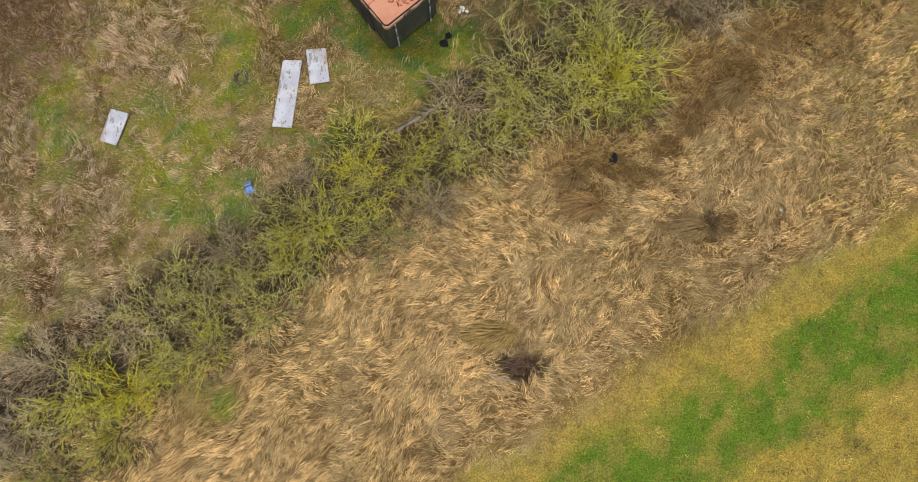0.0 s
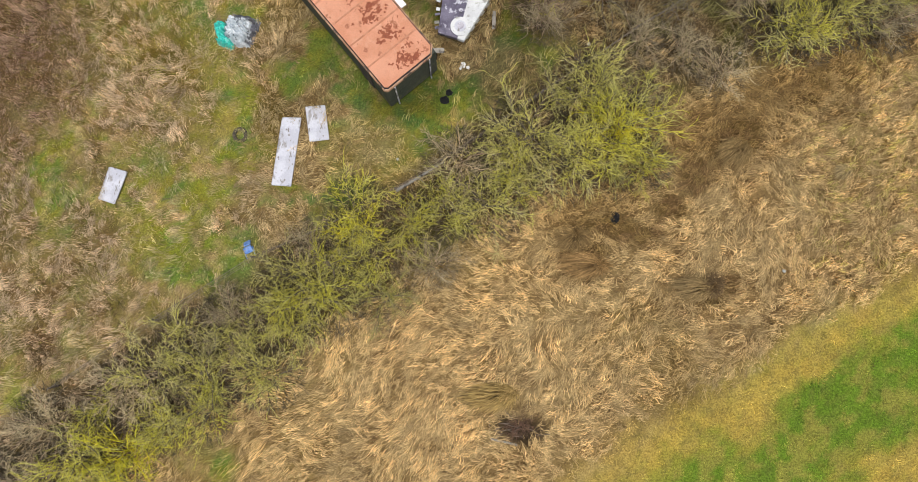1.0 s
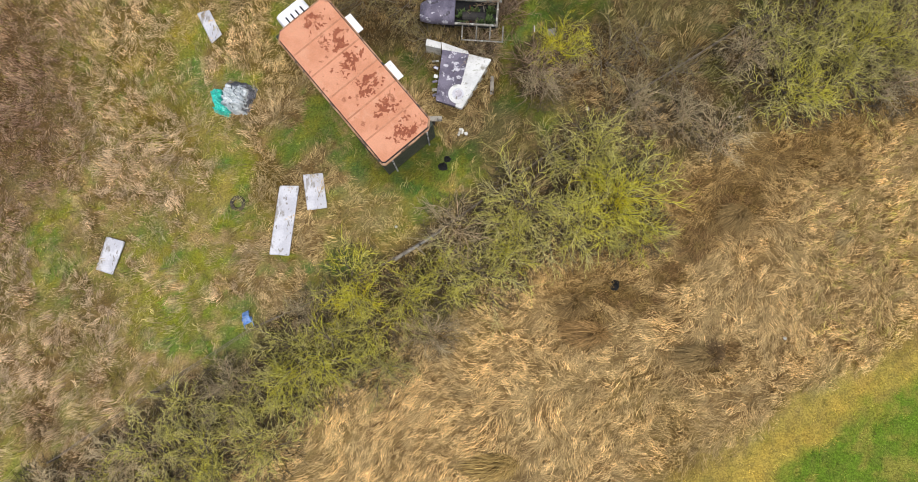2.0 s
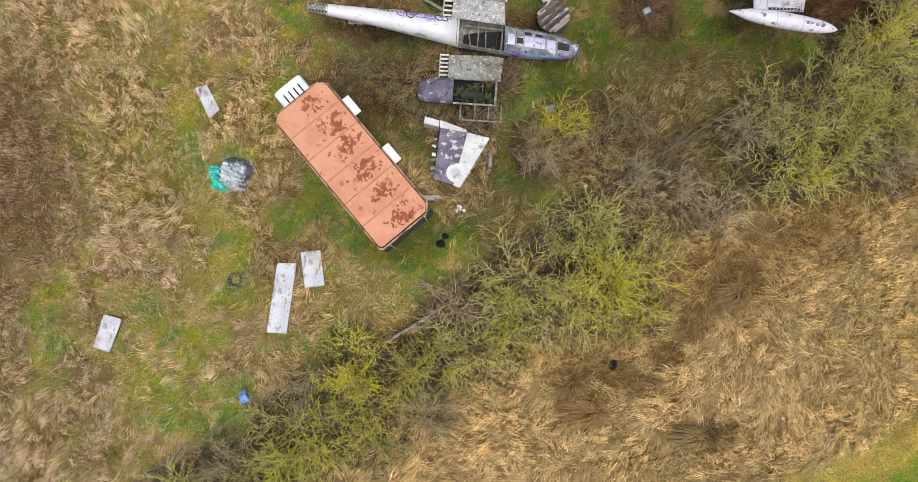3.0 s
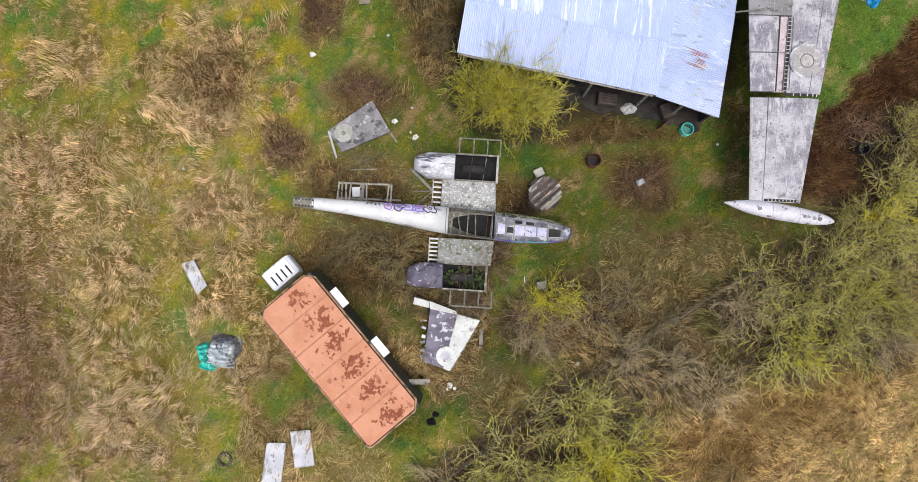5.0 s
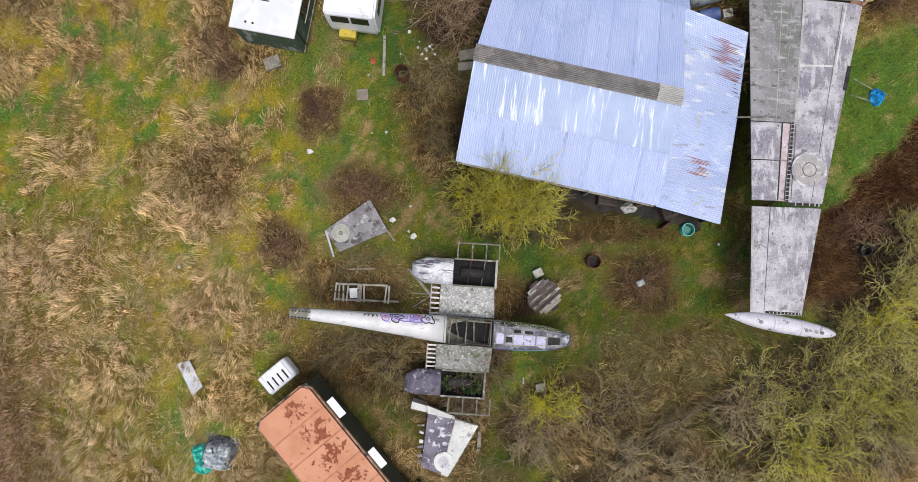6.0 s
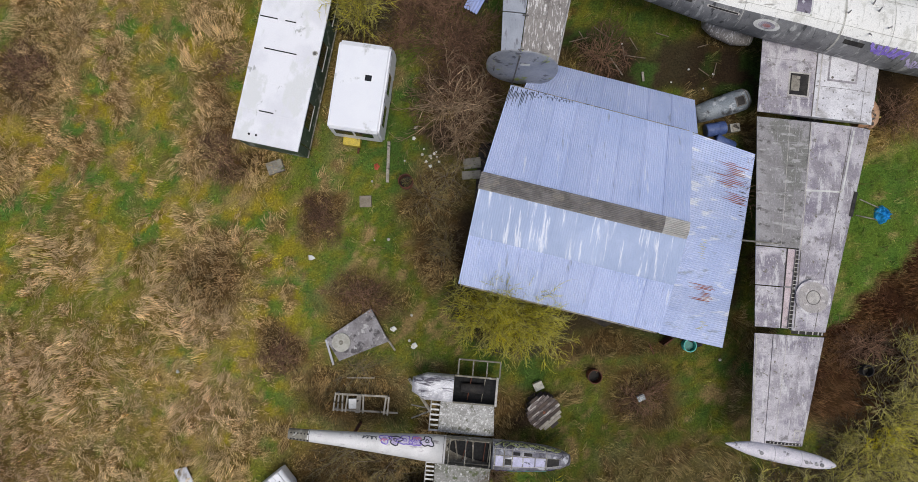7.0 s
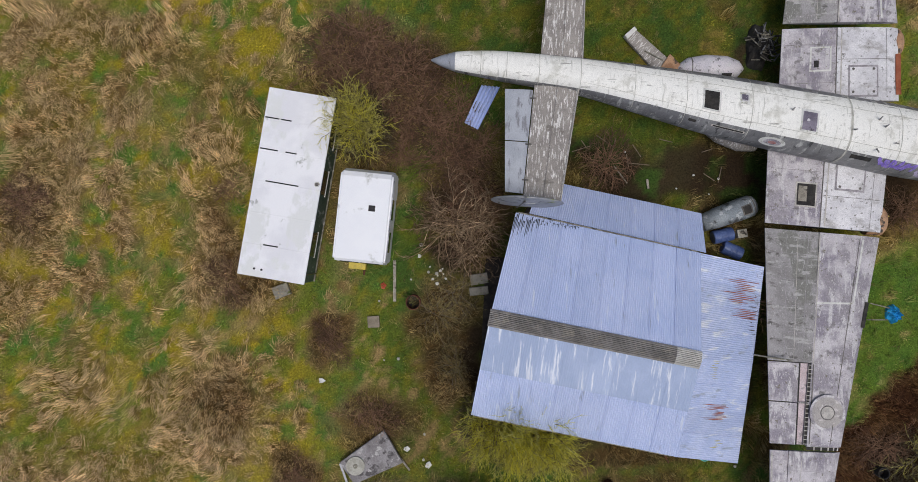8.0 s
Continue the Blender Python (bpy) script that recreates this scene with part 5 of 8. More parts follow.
    def ring(name, f, g, r0, r1, mt, lift, label="", under=None):
        bm = bmesh.new()
        c = Vector(top_at(f, g, lift))
        m = 28
        rows = []
        for r in (r0, r1):
            row = []
            for k in range(m):
                a = 2 * math.pi * k / m
                row.append(bm.verts.new((c.x + r * math.cos(a), c.y + r * math.sin(a), c.z + 0.004 - 0.02 * r * math.cos(a))))
            rows.append(row)
        for k in range(m):
            bm.faces.new((rows[0][k], rows[0][(k + 1) % m], rows[1][(k + 1) % m], rows[1][k]))
        return part(name, bm, mt, under or plane, label)
    # seams, hatches and the old roundel
    line("wing_seam", [(0.03, 0.545), (0.96, 0.545)], 0.035, seam_mat, 0.004)
    line("wing_seam", [(1.02, 0.535), (1.62, 0.505)], 0.05, pale_seam, 0.008, "pale flaked seam")
    line("wing_seam", [(1.62, 0.50), (1.98, 0.47)], 0.04, seam_mat, 0.010)
    line("wing_seam", [(1.02, 0.19), (1.98, 0.18)], 0.03, seam_mat, 0.006)
    line("wing_seam", [(1.03, 0.16), (1.33, 0.16), (1.34, 0.52)], 0.075, off_white, 0.010, "pale flaked panel edge")
    for g in (0.63, 0.72, 0.82):
        line("rivet_strip", [(1.03, g), (1.60, g)], 0.018, pale_seam if g == 0.72 else rivet_line, 0.005)
    for f in (1.12, 1.24, 1.36, 1.48):
        line("rivet_strip", [(f, 0.55), (f, 0.97)], 0.014, rivet_line, 0.005)
    for f in (2.2, 2.45, 2.7):
        line("rivet_strip", [(f, 0.04), (f, 0.97)], 0.012, rivet_line, 0.005)
    for g in (0.32, 0.55):
        line("rivet_strip", [(2.06, g), (2.96, g)], 0.02, pale_seam if g == 0.55 else rivet_line, 0.005)
    line("aileron_edge", [(2.05, 0.975), (2.98, 0.975)], 0.06, pale_seam, 0.012, "flaked pale trailing edge")
    line("rivet_strip", [(0.05, 0.12), (0.95, 0.12)], 0.014, seam_mat, 0.005)
    line("rivet_strip", [(0.55, 0.05), (0.55, 0.53)], 0.018, seam_mat, 0.005)
    for f in (0.25, 0.75):
        line("rivet_strip", [(f, 0.57), (f, 0.97)], 0.012, seam_mat, 0.005)
    line("inner_ridge", [(0.03, 0.505), (0.95, 0.505)], 0.05, pale_seam, 0.008)
    # fuel hatch: open well on this wing, closed on the far one
    f0, f1, g0, g1 = 0.42, 0.70, 0.60, 0.75
    patch("hatch_rim", f0 - 0.022, f1 + 0.022, g0 - 0.014, g1 + 0.014, off_white if north else pale_seam, 0.012)
    patch("wing_hatch", f0, f1, g0, g1, wing_grey if north else dark_inside, 0.022, "closed wing hatch" if north else "open wing hatch filled with dead leaves")
    if north:
        patch("lid_hole", f0 + 0.03, f0 + 0.12, g1 - 0.06, g1 - 0.02, dark_inside, 0.028, "dark hole in the lid")
        line("torn_edge", [(0.08, 0.012), (0.30, 0.016), (0.62, 0.012)], 0.22, orange_worn, 0.03, "rusty torn leading edge")
    else:
        patch("hatch_litter", f0 + 0.03, f1 - 0.05, g0 + 0.07, g1 - 0.01, pale_wood, 0.028, "dead leaves in the open hatch")
    patch("access_panel_rim", 0.05, 0.47, 0.195, 0.445, rivet_line, 0.012)
    access = patch("access_panel", 0.077, 0.443, 0.209, 0.431, wing_pale, 0.017, "square bolted access panel")
    for f in (0.12, 0.42):
        for g in (0.235, 0.405):
            ring("panel_boss", f, g, 0.0, 0.055, seam_mat, 0.022, "", access)
    # the circle of the old roundel
    old = ring("wing_roundel", 1.835, 0.28, 0.26, 0.62, roundel_tan, 0.040, "faded wing roundel with cracked rim")
    ring("wing_roundel_centre", 1.835, 0.28, 0.0, 0.25, pale_seam, 0.046, "pale roundel centre", old)
    ring("wing_roundel_rim", 1.835, 0.28, 0.62, 0.72, roundel_worn, 0.038, "", old)
    ring("wing_roundel_rim", 1.835, 0.28, 0.26, 0.29, seam_mat, 0.044, "", old)
    # open flap ladder and the gap at the outer joint
    line("flap_slot", [(1.62, 0.527), (1.985, 0.527)], 0.17, dark_inside, -0.012, "dark open slot along the flap")
    for k in range(19):
        f = 1.625 + 0.355 * k / 18
        line("flap_rib", [(f, 0.500), (f, 0.552)], 0.03, pale_seam, 0.004)
    line("flap_edge", [(1.62, 0.548), (1.985, 0.548)], 0.035, seam_mat, -0.005)
    line("flap_edge", [(1.62, 0.65), (1.985, 0.65)], 0.07, dark_inside, -0.01)
    line("flap_divider", [(1.797, 0.50), (1.797, 0.66)], 0.06, wing_dark, -0.01)
    line("joint_gap", [(2.0, 0.03), (2.0, 0.50)], 0.12, dark_inside, -0.01, "dark open wing joint")
    for g in (0.06, 0.12, 0.2, 0.3, 0.4):
        line("joint_bolt", [(1.992, g), (2.012, g)], 0.05, pale_seam, 0.02)
    line("tip_gap", [(2.985, 0.05), (2.985, 0.72)], 0.10, dark_inside, 0.004, "dark gap at the wing tip")
    for k in range(9):
        line("tip_bracket", [(2.978, 0.08 + 0.07 * k), (2.992, 0.08 + 0.07 * k)], 0.04, pale_seam, 0.01)
    patch("tip_hatch", 2.86, 2.95, 0.10, 0.22, pale_seam, 0.008)
    patch("tip_hatch_lid", 2.872, 2.938, 0.12, 0.20, wing_grey, 0.014)
    # landing lamp recess in the leading edge
    line("leading_edge_slot", [(1.32, 0.015), (1.44, 0.015)], 0.16, dark_inside, 0.02, "dark slot in the leading edge")
    # inboard and outboard engine fronts, engines gone
    for f, dz in ((0.80, 0.0), (1.22, 0.0)):
        c = Vector(top_at(f, 0.0))
        if f < 1:
            st = [(c.x - 0.5, c.y, c.z - 0.28, 0.62, 0.34, 0.5), (c.x + 0.16, c.y, c.z - 0.28, 0.60, 0.30, 0.5), (c.x + 0.34, c.y, c.z - 0.30, 0.40, 0.20, 0.4)]
            part("engine_bulkhead", hull(bmesh.new(), st, -180, 180, 20, (True, True)), orange_trim, plane, "tan engine bulkhead, engine removed")
    for f in (0.9, 1.25):
        c = Vector(top_at(f, 0.5))
        part("undercarriage_leg", bar(bmesh.new(), (c.x + 0.5, c.y, 0.5), (c.x + 0.3, c.y, c.z - 0.2), 0.09, 8), frame_metal, plane)
        part("wheel", bar(bmesh.new(), (c.x + 0.5, c.y - 0.15, 0.5), (c.x + 0.5, c.y + 0.15, 0.5), 0.5, 20), black_gap, plane)
    # tip tank
    a, b = mp((10.66, 21.52, 2.76)), mp((15.05, 21.02, 2.76))
    n = 22
    bm = bmesh.new()
    rows = []
    shape = [(0, 0.02), (0.04, 0.07), (0.10, 0.15), (0.2, 0.25), (0.32, 0.31), (0.5, 0.335), (0.7, 0.315), (0.84, 0.26), (0.93, 0.18), (0.98, 0.09), (1.0, 0.02)]
    for f, r in shape:
        c = Vector(lerp3(a, b, f))
        rows.append([bm.verts.new((c.x, c.y + r * math.cos(2 * math.pi * k / n), c.z + r * 0.9 * math.sin(2 * math.pi * k / n))) for k in range(n)])
    for r, q in zip(rows, rows[1:]):
        for k in range(n):
            bm.faces.new((r[k], r[(k + 1) % n], q[(k + 1) % n], q[k]))
    bm.faces.new(rows[0]), bm.faces.new(rows[-1][::-1])
    tank = part("tip_tank", bm, tank_skin, plane, "mottled lilac-grey wing tip tank", smooth=True)
    for f in (0.70, 0.745, 0.79, 0.84, 0.30):
        c = Vector(lerp3(a, b, f))
        part("filler_cap", bar(bmesh.new(), (c.x, c.y - 0.04, c.z + 0.2), (c.x, c.y - 0.04, c.z + 0.308 - 0.12 * max(0, f - 0.7)), 0.07 if f != 0.745 else 0.03, 12), hull_grey, tank)
    for f in (0.42, 0.66):
        c = Vector(lerp3(a, b, f))
        r = float(np.interp(f, [s[0] for s in shape], [s[1] for s in shape])) + 0.004
        bm = bmesh.new()
        rows = [[bm.verts.new((c.x + d, c.y + r * math.cos(math.pi * k / 16), c.z + r * 0.9 * math.sin(math.pi * k / 16))) for k in range(17)] for d in (-0.02, 0.02)]
        for k in range(16):
            bm.faces.new((rows[0][k], rows[0][k + 1], rows[1][k + 1], rows[1][k]))
        part("tank_seam", bm, tank_line, tank)


wing_set(False)
wing_set(True)


# tailplane: fixed part on both sides, elevator left on one side only; oval fins
def tail_set():
    z0, z1 = 3.30, 3.55
    stab_s = [((3.34, 39.80, z0), (1.58, 39.80, z0)), ((2.78, 35.32, z1), (1.32, 35.46, z1))]
    stab_n = [((3.44, 40.75, z0), (1.76, 40.8, z0)), ((3.36, 45.4, z1), (1.95, 45.4, z1))]
    for sec in (stab_s, stab_n):
        part("tailplane", wing_piece(bmesh.new(), sec, 0.10, 0.06), tail_skin, plane, "grey tailplane with flaking streaks")
        for g, mt, w in ((0.03, pale_seam, 0.05), (0.5, seam_mat, 0.02)):
            a, b = Vector(lerp3(*sec[0], g)), Vector(lerp3(*sec[1], g))
            up = Vector((0, 0, 0.052 if g < 0.1 else 0.10))
            part("tail_seam", bar(bmesh.new(), a + up, b + up, w * 0.3, 4), mt, plane)
    for f0, f1 in ((0.0, 0.50), (0.51, 1.0)):
        la, lb = (1.53, 39.62, z0 - 0.01), (1.29, 35.55, z1 - 0.01)
        ta, tb = (0.44, 39.62, z0 - 0.03), (0.60, 35.60, z1 - 0.03)
        part("elevator", wing_piece(bmesh.new(), [(lerp3(la, lb, f0), lerp3(ta, tb, f0)), (lerp3(la, lb, f1), lerp3(ta, tb, f1))], 0.07, 0.02), elev_skin, plane, "blue-grey elevator")
    for f in (0.08, 0.52, 0.86):
        p = Vector(lerp3((1.55, 39.6, z0), (1.31, 35.5, z1), f))
        part("hinge", block(bmesh.new(), p.x, p.y, p.z + 0.06, 0.24, 0.05, 0.06, 0, 0.01), seam_mat, plane)
    for y, yy in ((35.20, 35.12), (45.5, 45.6)):
        bm = bmesh.new()
        m = 36
        cx, cz, rx, rz = 1.40, 4.05, 1.36, 2.05
        for k in range(m):
            pass
        rings = []
        for s, th in ((0.0, 0.13), (0.45, 0.12), (0.8, 0.075), (0.95, 0.03), (1.0, 0.0)):
            rings.append((s, th))
        fronts, backs = [], []
        for s, th in rings[1:]:
            loop_a, loop_b = [], []
            for k in range(m):
                a = 2 * math.pi * k / m
                x = cx + rx * s * math.copysign(abs(math.cos(a)) ** 0.85, math.cos(a))
                zz = cz + rz * s * math.copysign(abs(math.sin(a)) ** 0.85, math.sin(a)) - 0.10 * (x - cx)
                loop_a.append(bm.verts.new((x, y - th + (yy - y) * (x - cx) * 0.3, zz)))
                loop_b.append(bm.verts.new((x, y + th + (yy - y) * (x - cx) * 0.3, zz)) if th else loop_a[-1])
            fronts.append(loop_a), backs.append(loop_b)
        for grp, d in ((fronts, -1), (backs, 1)):
            c = bm.verts.new((cx, y + d * rings[0][1], cz))
            for k in range(m):
                bm.faces.new((c, grp[0][k], grp[0][(k + 1) % m]))
            for r, q in zip(grp, grp[1:]):
                for k in range(m):
                    bm.faces.new((r[k], r[(k + 1) % m], q[(k + 1) % m], q[k]))
        fin = part("fin", bm, fin_skin, plane, "oval grey tail fin stained with green algae", smooth=True)
        part("rudder_post", block(bmesh.new(), 1.18, y - 0.115, 4.05, 0.05, 0.03, 3.5), seam_mat, fin)
        part("rudder_hinge", block(bmesh.new(), 0.35, y - 0.09, 4.1, 0.04, 0.05, 0.5), seam_mat, fin)
        part("fin_marking", block(bmesh.new(), 1.45, y - 0.125, 4.9, 0.34, 0.012, 0.20), off_white, fin, "pale painted mark")


tail_set()


# ---- the small stripped aircraft ----
def build_small_aircraft():
    o = thing("jet_aircraft_hulk", Matrix(), "stripped jet aircraft hulk with white rear fuselage and open engine bays", "aircraft")
    st = [(-6.36, 20.48, 2.98, 0.20, 0.16, 0.18), (-5.6, 20.45, 2.92, 0.23, 0.20, 0.24), (-4.4, 20.40, 2.80, 0.28, 0.28, 0.34), (-2.6, 20.29, 2.55, 0.39, 0.38, 0.48), (-0.9, 20.19, 2.28, 0.52, 0.45, 0.6), (-0.24, 20.15, 2.18, 0.55, 0.47, 0.65),
          (1.66, 20.06, 1.90, 0.58, 0.52, 0.7), (2.8, 20.02, 1.74, 0.57, 0.50, 0.68), (3.9, 20.0, 1.60, 0.49, 0.42, 0.6), (4.6, 19.98, 1.50, 0.34, 0.28, 0.42), (4.90, 19.97, 1.46, 0.20, 0.16, 0.26)]
    part("rear_fuselage", hull(bmesh.new(), st[:6], -180, 180, 30, (True, True), 0.9), surface("white_weathered_paint", (0.76, 0.74, 0.71), (0.66, 0.64, 0.61), 0.9, 30, 0.55, 0.05, 0.04, [((0.34, 0.31, 0.30), 1.6, 0.64, 0.85, (0.6, 1.5, 1.5)), ((0.55, 0.50, 0.50), 5, 0.66, 0.85, (0.5, 1, 1))], grain_amount=0.1), o, "white rear fuselage tapering to the tail", smooth=True)
    part("tail_stub", hull(bmesh.new(), [(x, y, z, w + 0.006, u + 0.006, d + 0.006) for x, y, z, w, u, d in st[:2]], -180, 180, 20, power=0.9), frame_metal, o, "bare grey tail stub", smooth=True)
    for k in range(6):
        x = -6.24 + 0.13 * k
        p, nrm = on_hull(st, x, -38, 0.012, 0.9)
        part("lightening_hole", bar(bmesh.new(), p - nrm * 0.02, p + nrm * 0.003, 0.038, 10), black_gap, o)
        p, nrm = on_hull(st, x, 24, 0.012, 0.9)
        part("lightening_hole", bar(bmesh.new(), p - nrm * 0.02, p + nrm * 0.003, 0.03, 10), black_gap, o)
    for x in (-5.55, -0.32):
        part("frame_seam", strap(st, x, -90, 90, 0.02, 0.004), seam_mat, o)
    # open centre section: floor, sides, bare ribs and twigs over them
    part("centre_tub", hull(bmesh.new(), st[5:7], 68, 292, 20, (False, False), 0.9), frame_metal, o, "open centre section without its skin")
    # floor coloured black for the shade inside the open section
    part("centre_floor", block(bmesh.new(), 0.7, 20.1, 1.50, 1.86, 0.96, 0.04), black_gap, o)
    for k in range(6):
        x = -0.10 + 0.33 * k
        bm = bmesh.new()
        prev = None
        for d in range(-80, 81, 20):
            p, _ = on_hull(st, max(x, -0.2), d, -0.02, 0.9)
            if abs(d) > 55 or k in (0, 2, 5):
                if prev is not None:
                    bar(bm, prev, p, 0.022, 5)
                prev = p
            else:
                prev = None
        part("frame_rib", bm, frame_metal, o)
        part("floor_rib", bar(bmesh.new(), (x + (0.0, 0.07, -0.09, 0.02, 0.11, -0.04)[k], 19.64, 1.70), (x + (0.05, -0.12, 0.10, -0.03, 0.16, 0.02)[k], 20.56, 1.72), (0.02, 0.03, 0.014, 0.028, 0.018, 0.024)[k], 5), rust_mat if k in (2, 4) else frame_metal, o)
    for y in (19.62, 20.55):
        part("longeron", bar(bmesh.new(), (-0.24, y, 1.98), (1.68, y - 0.05, 1.86), 0.03, 5), frame_metal, o)
    # nose with glazed panels
    part("nose_section", hull(bmesh.new(), st[6:], -180, 180, 26, (True, True), 0.85), surface("scrawled_bare_nose_skin", (0.20, 0.19, 0.22), (0.42, 0.41, 0.42), 2.2, 30, 0.5, 0.3, 0.06, [((0.10, 0.09, 0.10), 2.6, 0.58, 0.74, (1, 1, 1)), ((0.66, 0.65, 0.68), 3, 0.62, 0.76, (1, 1, 1))], grain_amount=0.25), o, "grey nose section covered in scrawls", smooth=True)
    for k, (x0, x1, mt) in enumerate(((1.78, 2.08, glass_mat), (2.16, 2.42, dark_inside), (2.48, 2.86, glass_mat), (2.92, 3.36, glass_mat), (3.42, 3.80, glass_mat), (3.90, 4.40, dark_inside))):
        part("canopy_pane", skin_patch(st, x0, x1, 8 - 8 * (k == 1), -30 + 10 * (k == 1), 0.010, power=PW), mt, o, "missing pane" if mt is dark_inside else "clouded canopy pane")
        if k in (2, 3):
            part("canopy_pane", skin_patch(st, x0, x1 - 0.1, 13, 26, 0.010, power=PW), dark_inside, o, "dark side pane")
    for x in (1.74, 2.12, 2.45, 3.86):
        part("canopy_frame", strap(st, x, -50, 46, 0.035, 0.016), frame_metal, o)
    for d in (-28, 9, 35):
        part("canopy_rail", lengthwise(st, 1.7, 4.5, d, 1.4, 0.017), pale_seam if d != 9 else frame_metal, o)
    teal = surface("teal_spray_paint", (0.10, 0.36, 0.36), (0.2, 0.45, 0.42), 5, 40, 0.6, 0, 0)
    lime = surface("lime_spray_paint", (0.45, 0.50, 0.16), (0.5, 0.52, 0.3), 5, 40, 0.6, 0, 0)
    scrawl(st, 1.9, 4.3, -62, -84, 3, violet, o, "graffiti", "violet sprayed scrawl", 0.07, 9)
    scrawl(st, 2.4, 4.0, -58, -74, 9, teal, o, "graffiti", "teal sprayed scrawl", 0.08, 5, 0.02)
    scrawl(st, 1.9, 4.4, 48, 78, 5, lime, o, "graffiti", "lime and black sprayed scrawl", 0.05, 8)
    scrawl(st, 1.9, 4.4, 44, 82, 6, black_paint, o, "graffiti", "", 0.025, 9, 0.02)
    # scrawled letters along the white rear part, filled pale with dark outlines
    lilac_white = surface("white_spray_paint", (0.72, 0.66, 0.76), grain=40, rough=0.6, bump=0)
    pink = surface("pink_spray_paint", (0.62, 0.26, 0.40), grain=40, rough=0.6, bump=0)
    for j, cx in enumerate((-2.62, -2.22, -1.86, -1.44, -0.98)):
        sprayed_letter(st, cx, 40 - 2 * (j % 2), 0.20 + 0.03 * (j % 3), 25, 31 + j, pale_paint if j % 2 else lilac_white, violet if j not in (1, 4) else black_paint, o)
    scrawl(st, -1.5, -1.2, 44, 60, 15, pink, o, "graffiti", "pink sprayed dash", 0.06, 2, 0.024)
    scrawl(st, -2.8, -2.55, 24, 40, 17, pink, o, "graffiti", "", 0.05, 2, 0.024)
    scrawl(st, -3.5, -2.9, 30, 54, 16, black_paint, o, "graffiti", "thin black sprayed zigzag", 0.03, 4, 0.018)
    # stub wings with engine bays on both sides
    pale_moss = surface("lichen_specked_pale_skin", (0.46, 0.45, 0.42), (0.34, 0.33, 0.30), 2.0, 30, 0.7, 0.1, 0.12, [((0.72, 0.71, 0.68), 12, 0.56, 0.68, (1, 1, 1)), ((0.16, 0.16, 0.11), 3, 0.62, 0.8, (1, 1, 1))], grain_amount=0.35)
    for sgn, y_in, y_mid, y_out, skin, nac in ((1, 20.66, 21.92, 23.02, pale_moss, bare_metal), (-1, 19.46, 18.42, 17.36, mossy_metal, mauve_metal)):
        z = 1.55
        bm = bmesh.new()
        wing_piece(bm, [((1.70, y_in, z), (-0.62, y_in, z - 0.02)), ((1.62, y_mid, z), (-0.60, y_mid, z - 0.02))], 0.10, 0.02)
        part("stub_wing", bm, skin, o, "algae-covered stub wing skin")
        for k in range(6):
            ya = y_in + (y_mid - y_in) * (k + 0.3) / 6
            part("flap_slat", block(bmesh.new(), -0.80, ya, z - 0.02, 0.34, 0.07, 0.03), off_white, o, "white slat of the open flap")
        part("flap_edge", bar(bmesh.new(), (-0.98, y_in, z - 0.03), (-0.98, y_mid, z - 0.03), 0.025, 5), pale_seam, o)
        yc, w = (y_mid + y_out) / 2, abs(y_out - y_mid) / 2
        ns = [(-1.70 - 0.10 * (sgn < 0), yc - 0.10, 1.45, w * 0.66, 0.26, 0.32), (-1.48, yc - 0.03, 1.45, w * 0.92, 0.34, 0.40), (-1.15, yc, 1.45, w, 0.40, 0.45), (-0.12 - 0.22 * (sgn < 0), yc, 1.45, w, 0.46, 0.5)]
        if sgn > 0:
            ns = [(-1.82, yc + 0.04, 1.45, w * 0.52, 0.22, 0.32), (-1.72, yc + 0.03, 1.45, w * 0.60, 0.30, 0.36), (-1.26, yc, 1.45, w * 0.99, 0.40, 0.45), (-0.12, yc, 1.45, w, 0.44, 0.5)]
        part("engine_fairing", hull(bmesh.new(), ns, -180, 180, 22, (True, True), 0.62 if sgn > 0 else 0.8), nac, o, "bare metal engine fairing" if sgn > 0 else "purple-grey engine fairing", smooth=sgn < 0)
        x0, x1 = -0.10 - 0.22 * (sgn < 0), 1.66 - 0.2 * (sgn < 0)
        # tray coloured black for the shade inside the bay
        part("bay_tray", hull(bmesh.new(), [(x0, yc, 1.4, w, 0.4, 0.5), (x1, yc, 1.4, w, 0.4, 0.5)], 92, 268, 14, (False, False), 0.8), black_gap, o, "dark open engine bay")
        for y in (y_mid, y_out):
            part("bay_rail", block(bmesh.new(), (x0 + x1) / 2, y, 1.52, x1 - x0, 0.07, 0.10, 0, 0.008), frame_metal, o)
        part("bay_end", block(bmesh.new(), x1, yc, 1.50, 0.09, 2 * w + 0.1, 0.14, 0, 0.01), pale_seam if sgn > 0 else frame_metal, o)
        for k in (1, 2):
            x = x0 + (x1 - x0) * k / 3
            part("bay_rib", bar(bmesh.new(), (x, y_mid, 1.12), (x + 0.12, y_out, 1.16), 0.02, 5), rust_mat if k == 1 else frame_metal, o)
        part("engine_casing", bar(bmesh.new(), (x0 + 0.3, yc, 1.1), (x1 - 0.5, yc, 1.1), 0.20, 12), dark_inside, o)
        # bare spar ladder beyond the bay
        yo = y_out + sgn * 0.68
